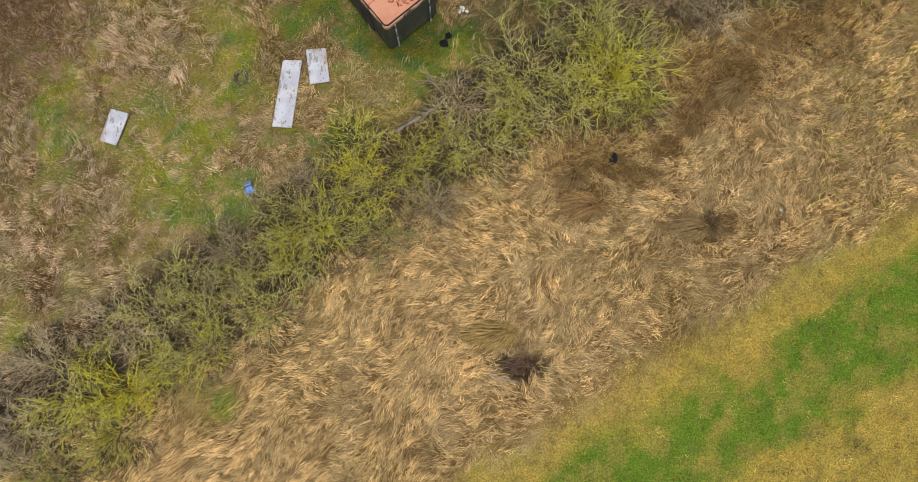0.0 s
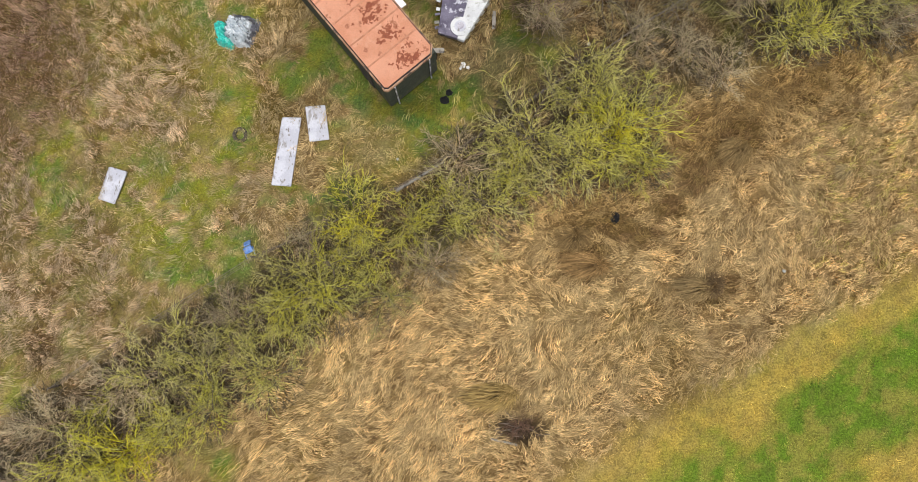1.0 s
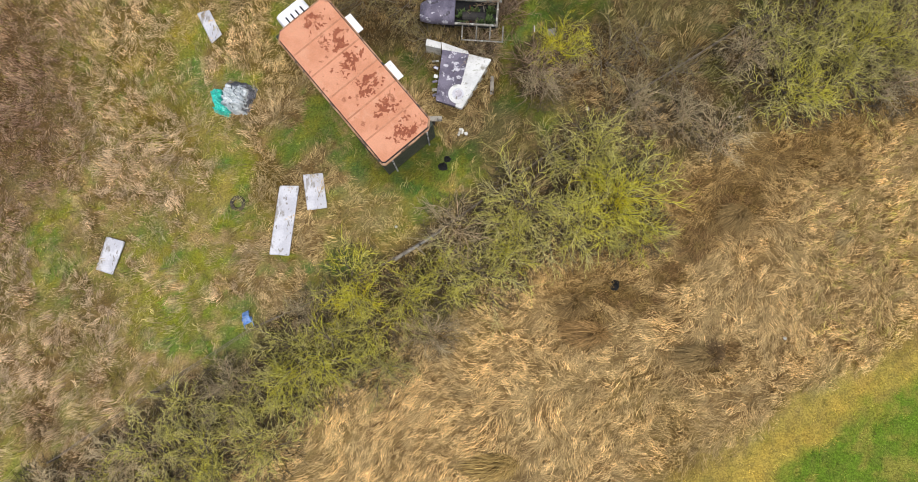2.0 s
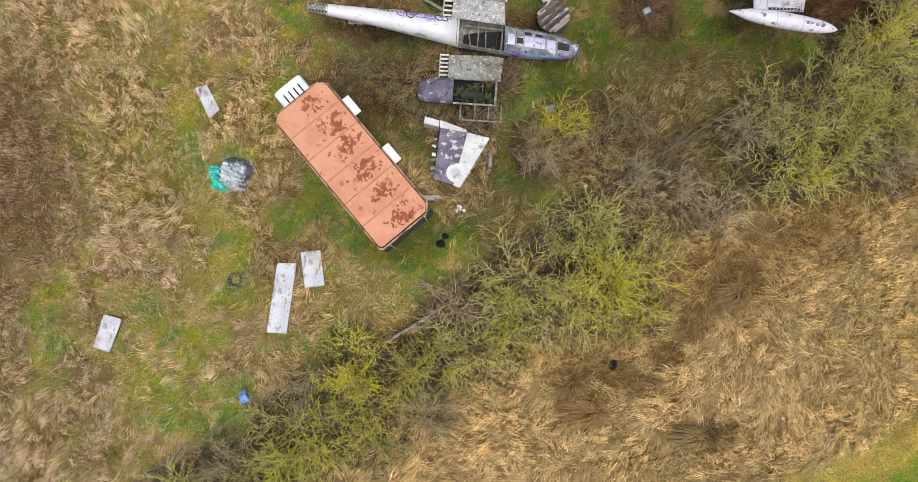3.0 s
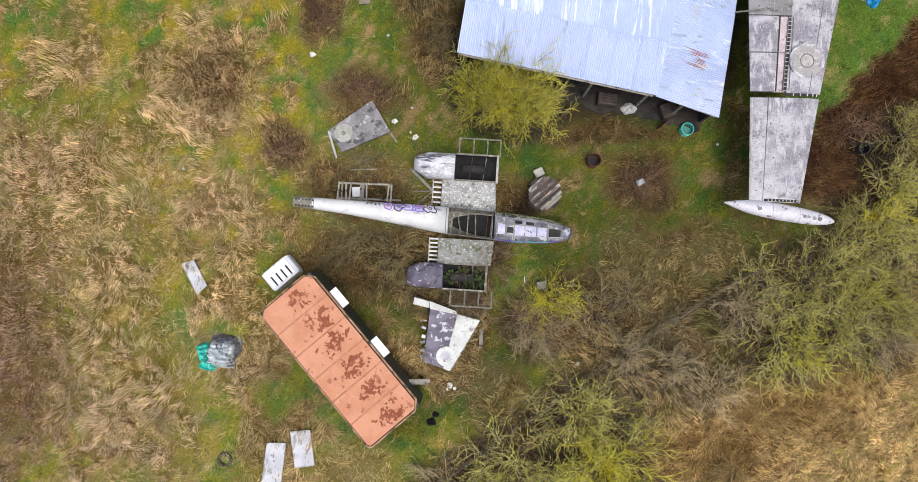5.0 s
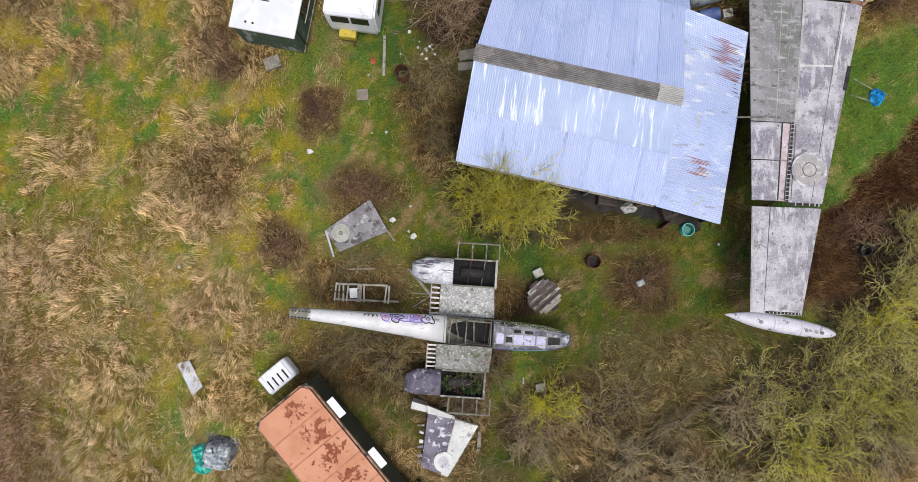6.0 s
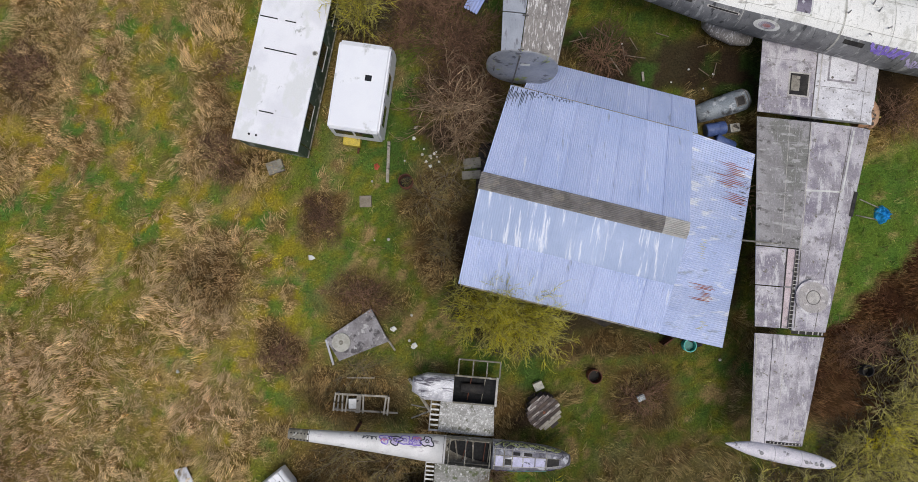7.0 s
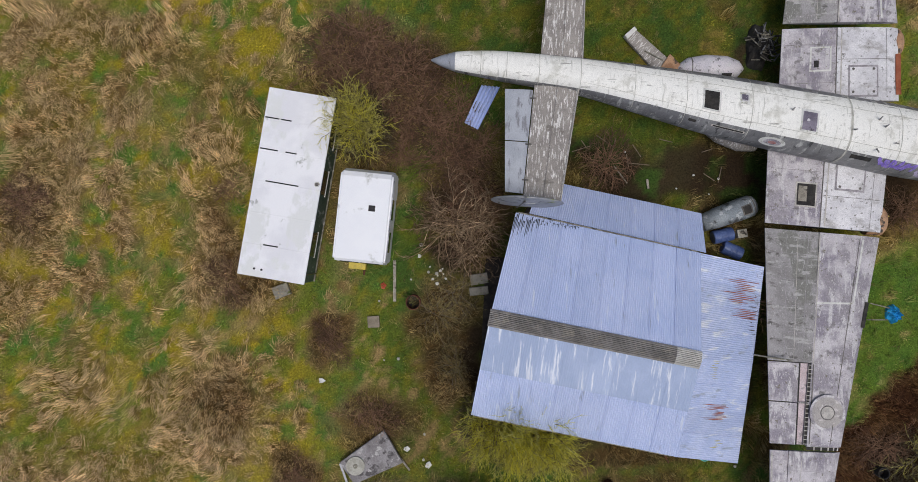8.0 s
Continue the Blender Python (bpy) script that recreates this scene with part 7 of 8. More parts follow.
def wooden_frame():
    o = thing("timber_trestle", pose(-3.85, 21.32, 0), "broken wooden trestle frame with rungs in rough grass", "frame")
    z = 0.5
    for y in (-0.36, 0.30):
        part("rail", bar(bmesh.new(), (-1.30, y, z), (1.45 if y < 0 else 0.95, y + 0.06, z - 0.05), 0.045, 5), pale_wood, o)
    for k, x in enumerate((-1.28, -1.12, -0.94, -0.76, -0.25, -0.05, 0.88, 1.02)):
        part("rung", block(bmesh.new(), x, -0.03, z + 0.02, 0.07 if k != 4 else 0.2, 0.78, 0.06, 3 * (k % 3) - 3, 0.008), pale_wood, o)
    part("board", block(bmesh.new(), -0.5, -0.05, z + 0.03, 0.34, 0.42, 0.04, 6, 0.008), off_white, o)
    for x in (-1.2, -0.1, 0.95):
        for y in (-0.34, 0.30):
            part("leg", block(bmesh.new(), x, y, 0.22, 0.07, 0.07, 0.5), pale_wood, o)
    part("loose_pole", bar(bmesh.new(), (-0.9, 0.95, 0.12), (0.3, 1.05, 0.15), 0.03, 5), pale_wood, o)


wooden_frame()
poles = thing("timber_pole", pose(-1.5, 21.6, 0), "pale timber poles leaning by the stub wing", "pole")
part("pole", bar(bmesh.new(), (-0.55, 0.85, 0.15), (0.52, -0.18, 1.35), 0.07, 6), pale_wood, poles)
part("pole", bar(bmesh.new(), (0.48, -0.2, 1.2), (-0.30, -0.80, 0.2), 0.035, 6), pale_wood, poles)
part("pole", bar(bmesh.new(), (-0.35, -0.16, 0.5), (0.5, -0.14, 1.0), 0.03, 6), pale_wood, poles)


def small_slab(name, x, y, sx, sy, sz, turn, material, label, category, group=""):
    ob = part(name, block(bmesh.new(), 0, 0, sz / 2, sx, sy, sz, 0, min(sx, sy, sz) * 0.14), material)
    ob.matrix_basis = pose(x, y, gz(x, y) - 0.01 + 0.05, 2, -2, turn)
    return tagged(ob, label, category, group)


small_slab("paving_slab", -4.65, 29.98, 0.52, 0.50, 0.10, 6, surface("brown_board", (0.24, 0.20, 0.14), (0.30, 0.25, 0.19), 4, 50, 0.9, 0, 0.3), "square brown board lying on green grass", "board")
small_slab("stone", 3.54, 22.66, 0.42, 0.36, 0.26, 30, stone_mat, "pale rounded stone beside the cable drum", "stone")
small_slab("concrete_lump", -8.72, 31.15, 0.72, 0.55, 0.22, 24, concrete, "mossy concrete block beside the site cabin", "concrete block")
small_slab("pallet_board", -0.14, 32.06, 0.78, 0.46, 0.18, 12, concrete, "grey stained crate lid beside the shed", "crate")
small_slab("pallet_board", -0.12, 31.54, 0.82, 0.36, 0.16, 8, concrete, "grey stained crate lid beside the shed", "crate")
small_slab("timber_strip", -3.82, 31.80, 0.13, 1.80, 0.06, 2.5, pale_wood, "long whitish timber strip on grass", "plank")
small_slab("timber_strip", 7.05, 36.55, 0.10, 0.42, 0.07, 10, pale_wood, "short pale timber offcut on grass", "plank")
small_slab("timber_strip", 5.85, 36.9, 0.05, 0.95, 0.05, 40, pale_wood, "thin pale stick on dark grass", "stick")
small_slab("fallen_log", 3.05, -3.05, 1.15, 0.09, 0.08, -8, pale_wood, "thin pale log lying across the burnt pit", "log")
stick_rnd = random.Random(63)
stick_mat = surface("bare_stick_bark", (0.26, 0.20, 0.14), (0.16, 0.12, 0.085), 4, 50, 0.95, 0, 0.2)
for _ in range(11):
    small_slab("stick", stick_rnd.uniform(3.6, 10.4), stick_rnd.uniform(36.9, 38.6), 0.035, stick_rnd.uniform(0.35, 1.0), 0.035, stick_rnd.uniform(0, 180), stick_mat, "thin bare stick on dark mossy ground", "stick", "sticks behind the shed")
for _ in range(14):
    small_slab("stick", 3.5 + stick_rnd.gauss(0, 0.7), -2.6 + stick_rnd.gauss(0, 0.4), 0.03, stick_rnd.uniform(0.3, 0.8), 0.03, stick_rnd.uniform(0, 180), stick_mat, "thin bare stick in the burnt pit", "stick", "sticks in the burnt pit")
small_slab("timber_strip", 3.20, 17.95, 0.05, 0.30, 0.05, 5, board_white, "thin white offcut in grass", "offcut")
small_slab("rusty_plank", 8.35, 24.65, 0.06, 0.55, 0.06, 30, rust_mat, "rusty strip lying on grass", "metal strip")
small_slab("scrap_board", 8.85, 25.1, 0.5, 0.06, 0.7, 40, rust_mat, "rusty board leaning by the shed", "board")
small_slab("grey_block", 3.95, 17.75, 0.42, 0.34, 0.24, 15, concrete, "grey block under a yellow bush", "concrete block")
small_slab("blue_crate", 8.02, 22.52, 0.34, 0.26, 0.22, 30, grey_tarp, "grey-blue plastic scrap in dead bramble", "scrap")
heap("blue_sack", 17.95, 31.35, 0.32, 0.42, 0.40, surface("bright_blue_sheet", (0.02, 0.32, 0.72), (0.03, 0.40, 0.80), 6, 40, 0.4, 0, 0.05), "bright blue plastic sack on grass", "sack", 21)
heap("rubbish_sack", -0.48, 11.5, 0.24, 0.20, 0.26, black_gap, "black rubbish sack on grass", "sack", 22)
heap("rubbish_sack", -0.30, 11.85, 0.16, 0.14, 0.2, black_gap, "small black rubbish sack on grass", "sack", 23)
heap("charred_sack", 7.26, 6.80, 0.22, 0.28, 0.24, black_gap, "black charred sack in flattened grass", "sack", 24)
crate = thing("plastic_chair", pose(-8.40, 4.30, 0.14, 0, 0, 20), "broken pale blue plastic chair lying in grass", "chair")
pale_blue = surface("pale_blue_plastic", (0.07, 0.20, 0.55), (0.25, 0.40, 0.68), 5, 40, 0.45, 0, 0.05)
part("seat", block(bmesh.new(), 0, 0, 0.16, 0.34, 0.30, 0.05, 10, 0.02), pale_blue, crate)
part("backrest", block(bmesh.new(), 0.05, 0.26, 0.28, 0.30, 0.06, 0.30, pose(0, 0, 0, 40, 0, 8), 0.02), pale_blue, crate)
for x, y in ((-0.18, -0.34), (0.20, -0.30), (-0.2, -0.12), (0.2, -0.1)):
    part("leg", bar(bmesh.new(), (x, y, 0.05), (x, y + 0.2, 0.16), 0.02, 6), pale_blue, crate)


def tyre(x, y):
    bm = bmesh.new()
    n, m, R, r = 26, 10, 0.26, 0.085
    rows = [[bm.verts.new(((R + r * math.cos(2 * math.pi * j / m)) * math.cos(2 * math.pi * k / n), (R + r * math.cos(2 * math.pi * j / m)) * math.sin(2 * math.pi * k / n), r + r * math.sin(2 * math.pi * j / m))) for j in range(m)] for k in range(n)]
    for k in range(n):
        for j in range(m):
            bm.faces.new((rows[k][j], rows[(k + 1) % n][j], rows[(k + 1) % n][(j + 1) % m], rows[k][(j + 1) % m]))
    ob = part("tyre", bm, muddy_rubber, smooth=True)
    ob.matrix_basis = pose(x, y, gz(x, y) - 0.02, 8, 0, 0)
    tagged(ob, "old black tyre sunk in mossy grass", "tyre")


tyre(-9.32, 9.32)
rods = thing("rod_frame", pose(16.9, 31.4, 0), "thin pale rods running from the wing to the blue sack", "rods")
for a, b in (((-0.5, 0.42, 0.9), (0.75, 0.22, 0.25)), ((-0.6, -0.28, 0.9), (0.72, -0.30, 0.2))):
    part("rod", bar(bmesh.new(), a, b, 0.025, 6), pale_wood, rods)
pole = thing("prop_pole", pose(16.7, 35.3, 0, 0, 0, 8), "yellowed pole lying in front of the engine bulkhead", "pole")
part("pole", bar(bmesh.new(), (-0.3, 0, 0.45), (0.85, 0.18, 0.2), 0.04, 6), yellow_pole, pole)
rod = thing("scaffold_pole", pose(11.55, 29.55, 0, 0, 0, 0), "grey metal pole resting on shed roof and wing", "pole")
part("pole", bar(bmesh.new(), (-0.45, 0.02, 1.93), (0.78, -0.04, 2.66), 0.035, 6), frame_metal, rod)


def stones():
    rnd = random.Random(8)
    spots = [(5.73, 14.44, 0.16), (14.67, 4.95, 0.16), (-2.35, 8.72, 0.12), (-6.66, -1.86, 0.12), (12.47, 14.52, 0.12), (-4.58, -5.51, 0.14), (-2.2, 24.1, 0.12),
             (-12.15, 21.87, 0.14), (-2.75, 33.43, 0.16), (-1.99, 32.2, 0.16), (-2.35, 32.25, 0.12), (-4.45, 30.89, 0.10), (-3.5, 28.41, 0.13), (-4.12, 28.32, 0.08), (11.36, 24.42, 0.12), (12.52, 20.05, 0.10), (-2.2, 25.2, 0.10)]
    for x, y, s in spots:
        bm = bmesh.new()
        bmesh.ops.create_icosphere(bm, subdivisions=1, radius=s * 0.62)
        for v in bm.verts:
            v.co = Vector((v.co.x * rnd.uniform(0.7, 1.25), v.co.y * rnd.uniform(0.7, 1.25), v.co.z * rnd.uniform(0.5, 0.8)))
        ob = part("rubble_piece", bm, stone_mat)
        ob.matrix_basis = pose(x, y, gz(x, y) + s * 0.28 + 0.03, 0, 0, rnd.uniform(0, 180))
        tagged(ob, "pale lump of rubble lying in grass", "rubble", "pale rubble pieces")
    heap("red_scrap", -4.32, 31.56, 0.13, 0.16, 0.12, red_plastic, "scrap of red plastic on grass", "scrap", 31)


stones()
wreck = thing("wreckage_heap", pose(11.75, 42.75, 0), "dark heap of twisted metal strips beside the wing", "wreckage")
rw_rnd = random.Random(19)
for k in range(90):
    a, r = rw_rnd.uniform(0, 6.28), rw_rnd.uniform(0, 0.55)
    b, s = rw_rnd.uniform(0, 6.28), rw_rnd.uniform(0.25, 0.6)
    p = Vector((r * math.cos(a), 1.7 * r * math.sin(a), rw_rnd.uniform(0.15, 0.9)))
    part("metal_strip", bar(bmesh.new(), p, p + Vector((s * math.cos(b), s * math.sin(b), rw_rnd.uniform(-0.3, 0.1))), rw_rnd.uniform(0.015, 0.04), 4), [frame_metal, dark_inside, hull_grey][k % 3], wreck)
heap("heap_core", -0.1, 0.0, 0.55, 1.05, 0.55, dark_inside, "", "", 41, wreck)

log = thing("fallen_branch", pose(-1.3, 8.0, 0), "grey fallen branch lying along the hedge", "branch")
part("branch", bar(bmesh.new(), (-1.0, -0.72, 0.25), (0.15, 0.05, 0.38), 0.085, 7, 0.06), pale_wood, log)
part("branch", bar(bmesh.new(), (0.12, 0.03, 0.38), (1.02, 0.70, 0.34), 0.06, 7, 0.03), pale_wood, log)
part("side_branch", bar(bmesh.new(), (-0.1, -0.1, 0.38), (0.35, -0.45, 0.55), 0.03, 6, 0.01), pale_wood, log)
heap("pale_sack", 7.35, 25.75, 0.38, 0.26, 0.45, off_white, "pale sacks heaped under the open side of the shed", "sack", 51)


# ---- old fence line along the hedge ----
old_rail = surface("grey_brown_old_rail", (0.27, 0.22, 0.165), (0.17, 0.135, 0.10), 3, 50, 0.95, 0, 0.3)


def fence_line():
    o = thing("wire_fence", Matrix(), "collapsed wire fence with grey posts along the hedge", "fence")
    pts = [(-16, -2), (-12, 1.0), (-8, 4), (-5.2, 5.6), (-2.3, 7.3), (-0.3, 8.7), (3.7, 12.0), (7.7, 15.25), (10, 16.85), (12.25, 18.35), (13.5, 19.0)]
    rnd = random.Random(9)
    tops = []
    for x, y in pts:
        lean = Vector((rnd.uniform(-0.12, 0.12), rnd.uniform(-0.12, 0.12), 0))
        foot = Vector((x, y, gz(x, y) - 0.1))
        top = foot + Vector((0, 0, 0.85)) + lean
        part("post", bar(bmesh.new(), foot, top, 0.045, 8, 0.04), old_rail, o)
        tops.append((foot, top))
    for h, r in ((0.92, 0.014), (0.6, 0.008), (0.35, 0.008)):
        for (f0, t0), (f1, t1) in zip(tops, tops[1:]):
            a, b = f0.lerp(t0, h), f1.lerp(t1, h)
            m = (a + b) / 2 - Vector((0, 0, 0.06))
            part("wire", bar(bar(bmesh.new(), a, m, r, 5), m, b, r, 5), old_rail, o)


fence_line()


# ---- clutter under the shed's open side ----
def shed_clutter():
    rows = [(2.6, 26.55, 0.7, 0.5, 0.55, 12, "dark wooden crate on the shed's earth floor"), (3.5, 26.35, 0.5, 0.45, 0.4, -20, "dark wooden crate on the shed's earth floor"), (6.3, 26.0, 0.8, 0.5, 0.5, -4, "low dark wooden crate beside a shed post"), (9.0, 25.7, 0.6, 0.6, 0.45, 22, "dark wooden crate under the lean-to roof")]
    for x, y, w, d, h, turn, label in rows:
        o = thing("wooden_crate", pose(x, y, 0.07, 0, 0, turn), label, "crate", "crates in the shed")
        for k in range(4):
            f = -d / 2 + d * (k + 0.5) / 4
            part("top_board", block(bmesh.new(), 0, f, h, w, d / 4 - 0.015, 0.02, 0, 0.004), dark_wood, o)
        for s in (-1, 1):
            for k in range(2):
                part("side_board", block(bmesh.new(), 0, s * d / 2, h * (0.27 + 0.47 * k), w, 0.02, h * 0.4, 0, 0.004), dark_wood, o)
                part("end_board", block(bmesh.new(), s * w / 2, 0, h * (0.27 + 0.47 * k), 0.02, d, h * 0.4, 0, 0.004), dark_wood, o)


shed_clutter()


# ---- white scraps by the bramble bush ----
LITTER = [(0.25, 13.14, 0.22), (0.46, 13.02, 0.13), (0.12, 12.96, 0.10), (-6.80, 27.32, 0.20), (-2.95, 24.55, 0.17), (-1.98, 23.9, 0.19), (-2.79, 32.94, 0.14), (-2.3, 32.48, 0.06), (-1.83, 32.33, 0.10), (-1.7, 32.2, 0.07), (-1.95, 32.12, 0.07), (-1.59, 32.0, 0.08), (-1.95, 31.75, 0.12), (-2.15, 31.95, 0.09), (-3.1, 31.9, 0.06), (-1.75, 32.42, 0.06), (9.0, 37.0, 0.08), (8.3, 36.4, 0.06), (10.1, 36.9, 0.07), (6.0, 37.9, 0.06), (9.7, 36.2, 0.05)]


def scraps():
    rnd = random.Random(31)
    for x, y, s in LITTER:
        bm = bmesh.new()
        n = 5
        ring = [bm.verts.new((s * rnd.uniform(0.5, 1.0) * math.cos(2 * math.pi * k / n), s * rnd.uniform(0.5, 1.0) * math.sin(2 * math.pi * k / n), rnd.uniform(0.0, 0.05))) for k in range(n)]
        top = bm.verts.new((0, 0, 0.06))
        low = bm.verts.new((0, 0, -0.01))
        for k in range(n):
            bm.faces.new((ring[k], ring[(k + 1) % n], top))
            bm.faces.new((ring[(k + 1) % n], ring[k], low))
        ob = part("plastic_scrap", bm, off_white)
        ob.matrix_basis = pose(x, y, gz(x, y) + 0.10, rnd.uniform(-12, 12), rnd.uniform(-12, 12), 0)
        tagged(ob, "crumpled white plastic scrap lying in grass", "litter", "white scraps")


scraps()


# ---- weeds grown into the open bays of the stripped aircraft ----
def weed_clump(x, y, z, r, seed):
    rnd = random.Random(seed)
    bm = bmesh.new()
    for k in range(70):
        a, d = rnd.uniform(0, 2 * math.pi), r * math.sqrt(rnd.random())
        base_pt = Vector((d * math.cos(a) * 0.4, d * math.sin(a) * 0.4, 0))
        tip = Vector((d * math.cos(a), d * math.sin(a), rnd.uniform(0.10, 0.40)))
        mid = base_pt.lerp(tip, 0.65) + Vector((0, 0, 0.06))
        side = Vector((-math.sin(a), math.cos(a), 0)) * rnd.uniform(0.025, 0.05)
        v = [bm.verts.new(p) for p in (base_pt, mid - side, tip, mid + side)]
        c = bm.verts.new(mid - Vector((0, 0, 0.015)))
        for i in range(4):
            bm.faces.new((v[i], v[(i + 1) % 4], c))
    ob = part("weed", bm, weed_leaf)
    ob.matrix_basis = pose(x, y, z, 0, 0, 0)
    tagged(ob, "leafy green weed growing in the open engine bay", "weed", "weeds in the bays")


weed_leaf = surface("weed_leaves", (0.07, 0.12, 0.03), (0.12, 0.15, 0.06), 4, 30, 0.7, 0, 0, vary=0.4, grain_amount=0, gloss=0.3)
for x, y, r, seed in ((0.0, 17.85, 0.36, 1), (0.5, 18.1, 0.3, 2), (1.1, 17.7, 0.36, 3), (0.75, 17.6, 0.25, 4), (1.2, 18.15, 0.26, 5)):
    weed_clump(x, y, 0.93, r, seed)

# ---- shrubs, brambles and grass ----
def prisms(segments, sides=3, pointed=False):
    """Thin tapered twigs from (a, b, radius a, radius b), as arrays of vertices and triangles."""
    a = np.array([s[0] for s in segments])
    b = np.array([s[1] for s in segments])
    ra = np.array([s[2] for s in segments])[:, None]
    rb = np.array([s[3] for s in segments])[:, None]
    d = b - a
    d /= np.linalg.norm(d, axis=1, keepdims=True) + 1e-9
    ref = np.where(np.abs(d[:, 2:3]) > 0.9, np.array([[1.0, 0, 0]]), np.array([[0, 0, 1.0]]))
    u = np.cross(d, ref)
    u /= np.linalg.norm(u, axis=1, keepdims=True) + 1e-9
    v = np.cross(d, u)
    vs = []
    for k in range(sides):
        c, s = math.cos(2 * math.pi * k / sides), math.sin(2 * math.pi * k / sides)
        vs.append(a + ra * (u * c + v * s))
    for k in range(0 if pointed else sides):
        c, s = math.cos(2 * math.pi * k / sides), math.sin(2 * math.pi * k / sides)
        vs.append(b + rb * (u * c + v * s))
    if pointed:
        vs.append(b)
    verts = np.stack(vs, axis=1).reshape(-1, 3)
    base = np.arange(len(segments))[:, None] * len(vs)
    tris = []
    for k in range(sides):
        q = (k + 1) % sides
        tris += [[k, q, sides]] if pointed else [[k, q, sides + q], [k, sides + q, sides + k]]
    faces = (base[:, :, None] + np.array(tris)[None]).reshape(-1, 3)
    return verts, faces


def tri_mesh(name, verts, faces, material):
    me = bpy.data.meshes.new(name)
    me.vertices.add(len(verts))
    me.vertices.foreach_set("co", np.ascontiguousarray(verts, dtype=np.float32).ravel())
    me.loops.add(faces.size)
    me.loops.foreach_set("vertex_index", np.ascontiguousarray(faces, dtype=np.int32).ravel())
    me.polygons.add(len(faces))
    me.polygons.foreach_set("loop_start", np.arange(0, faces.size, 3, dtype=np.int32))
    me.update(calc_edges=True)
    me.materials.append(material)
    return me


def shrub_segments(seed, stems, spread, arch, shoots, curl, under):
    """Stems, forking shoots and the fine dead twigs inside a shrub about 1 m in radius and 1 m high."""
    rnd = random.Random(seed)
    wood, thin, tips, inner = [], [], [], []

    def turned(d, amount):
        return (d + Vector((rnd.gauss(0, amount), rnd.gauss(0, amount), rnd.gauss(0, amount * 0.7)))).normalized()

    def forked(d, angle):
        side = d.cross(Vector((rnd.gauss(0, 1), rnd.gauss(0, 1), rnd.gauss(0, 1)))).normalized()
        return (d * math.cos(angle) + side * math.sin(angle)).normalized()
    for s in range(stems):
        a = 2 * math.pi * (s + rnd.uniform(-0.45, 0.45)) / stems
        lean = rnd.uniform(0.08, 1.0) ** 0.75 * spread
        d = Vector((math.cos(a) * math.sin(lean), math.sin(a) * math.sin(lean), math.cos(lean))).normalized()
        p = Vector((rnd.gauss(0, 0.10), rnd.gauss(0, 0.10), 0))
        r = rnd.uniform(0.014, 0.024)
        steps = rnd.randint(5, 7)
        for k in range(steps):
            q = p + d * rnd.uniform(0.13, 0.22)
            r2 = r * 0.82
            wood.append((p, q, r, r2))
            if k >= 1:
                for _ in range(shoots):
                    e = forked(d, rnd.uniform(0.45, 1.0))
                    e.z = max(e.z, -0.05)
                    b, br = p.lerp(q, rnd.random()), max(r2 * 0.40, 0.0056)
                    reach = rnd.uniform(0.07, 0.15)
                    for j in range(3):
                        c = b + e * reach
                        thin.append((b, c, br, br * 0.8))
                        for _ in range(2):
                            t = forked(e, rnd.uniform(0.4, 0.9))
                            tips.append((b.lerp(c, rnd.uniform(0.3, 1.0)), c + t * rnd.uniform(0.05, 0.15), br * 0.8, 0.0))
                        e = turned(e, 0.42)
                        b, br = c, br * 0.8
                    tips.append((b, b + e * rnd.uniform(0.08, 0.2), br, 0.0))
            d = turned(d, curl)
            d.z -= arch * k * 0.05
            d.normalize()
            p, r = q, r2
    for _ in range(under):
        a, g = rnd.uniform(0, 2 * math.pi), math.sqrt(rnd.random()) * 0.85
        p = Vector((g * math.cos(a), g * math.sin(a), rnd.uniform(0.05, 0.55) * (1.05 - g)))
        d = Vector((math.cos(a) + rnd.gauss(0, 0.8), math.sin(a) + rnd.gauss(0, 0.8), rnd.gauss(0.2, 0.5))).normalized()
        inner.append((p, p + d * rnd.uniform(0.15, 0.4), 0.008, 0.0))
    return wood, thin, tips, inner


def shrub_kind(name, seed, stems, spread, arch, shoots, curl, under, stem_mat, twig_mat, inner_mat, label, category):
    wood, thin, tips, inner = shrub_segments(seed, stems, spread, arch, shoots, curl, under)
    o = thing(name, pose(0, 0, -50), label, category)
    for nm, solid, pointed, mt in (("branch_frame", wood, [], stem_mat), ("twig_mass", thin, tips, twig_mat), ("dead_twig_mass", [], inner, inner_mat)):
        vs, fs, count = [], [], 0
        for seg, point in ((solid, False), (pointed, True)):
            if seg:
                v, f = prisms([(tuple(a), tuple(b), ra, rb) for a, b, ra, rb in seg], 3, point)
                vs.append(v), fs.append(f + count)
                count += len(v)
        ob = new(nm, tri_mesh(nm, np.concatenate(vs), np.concatenate(fs), mt))
        ob.parent = o
        ob["kind"] = "stuff"
    return o


bark = surface("grey_brown_bark", (0.20, 0.16, 0.12), (0.13, 0.105, 0.08), 4, 40, 0.95, 0, 0, vary=0.3, grain_amount=0)
lichen = surface("yellow_green_lichened_twigs", (0.69, 0.62, 0.075), (0.62, 0.57, 0.17), 2.2, 40, 0.9, 0, 0, vary=0.25, piece=0.18, grain_amount=0, gloss=0.2)
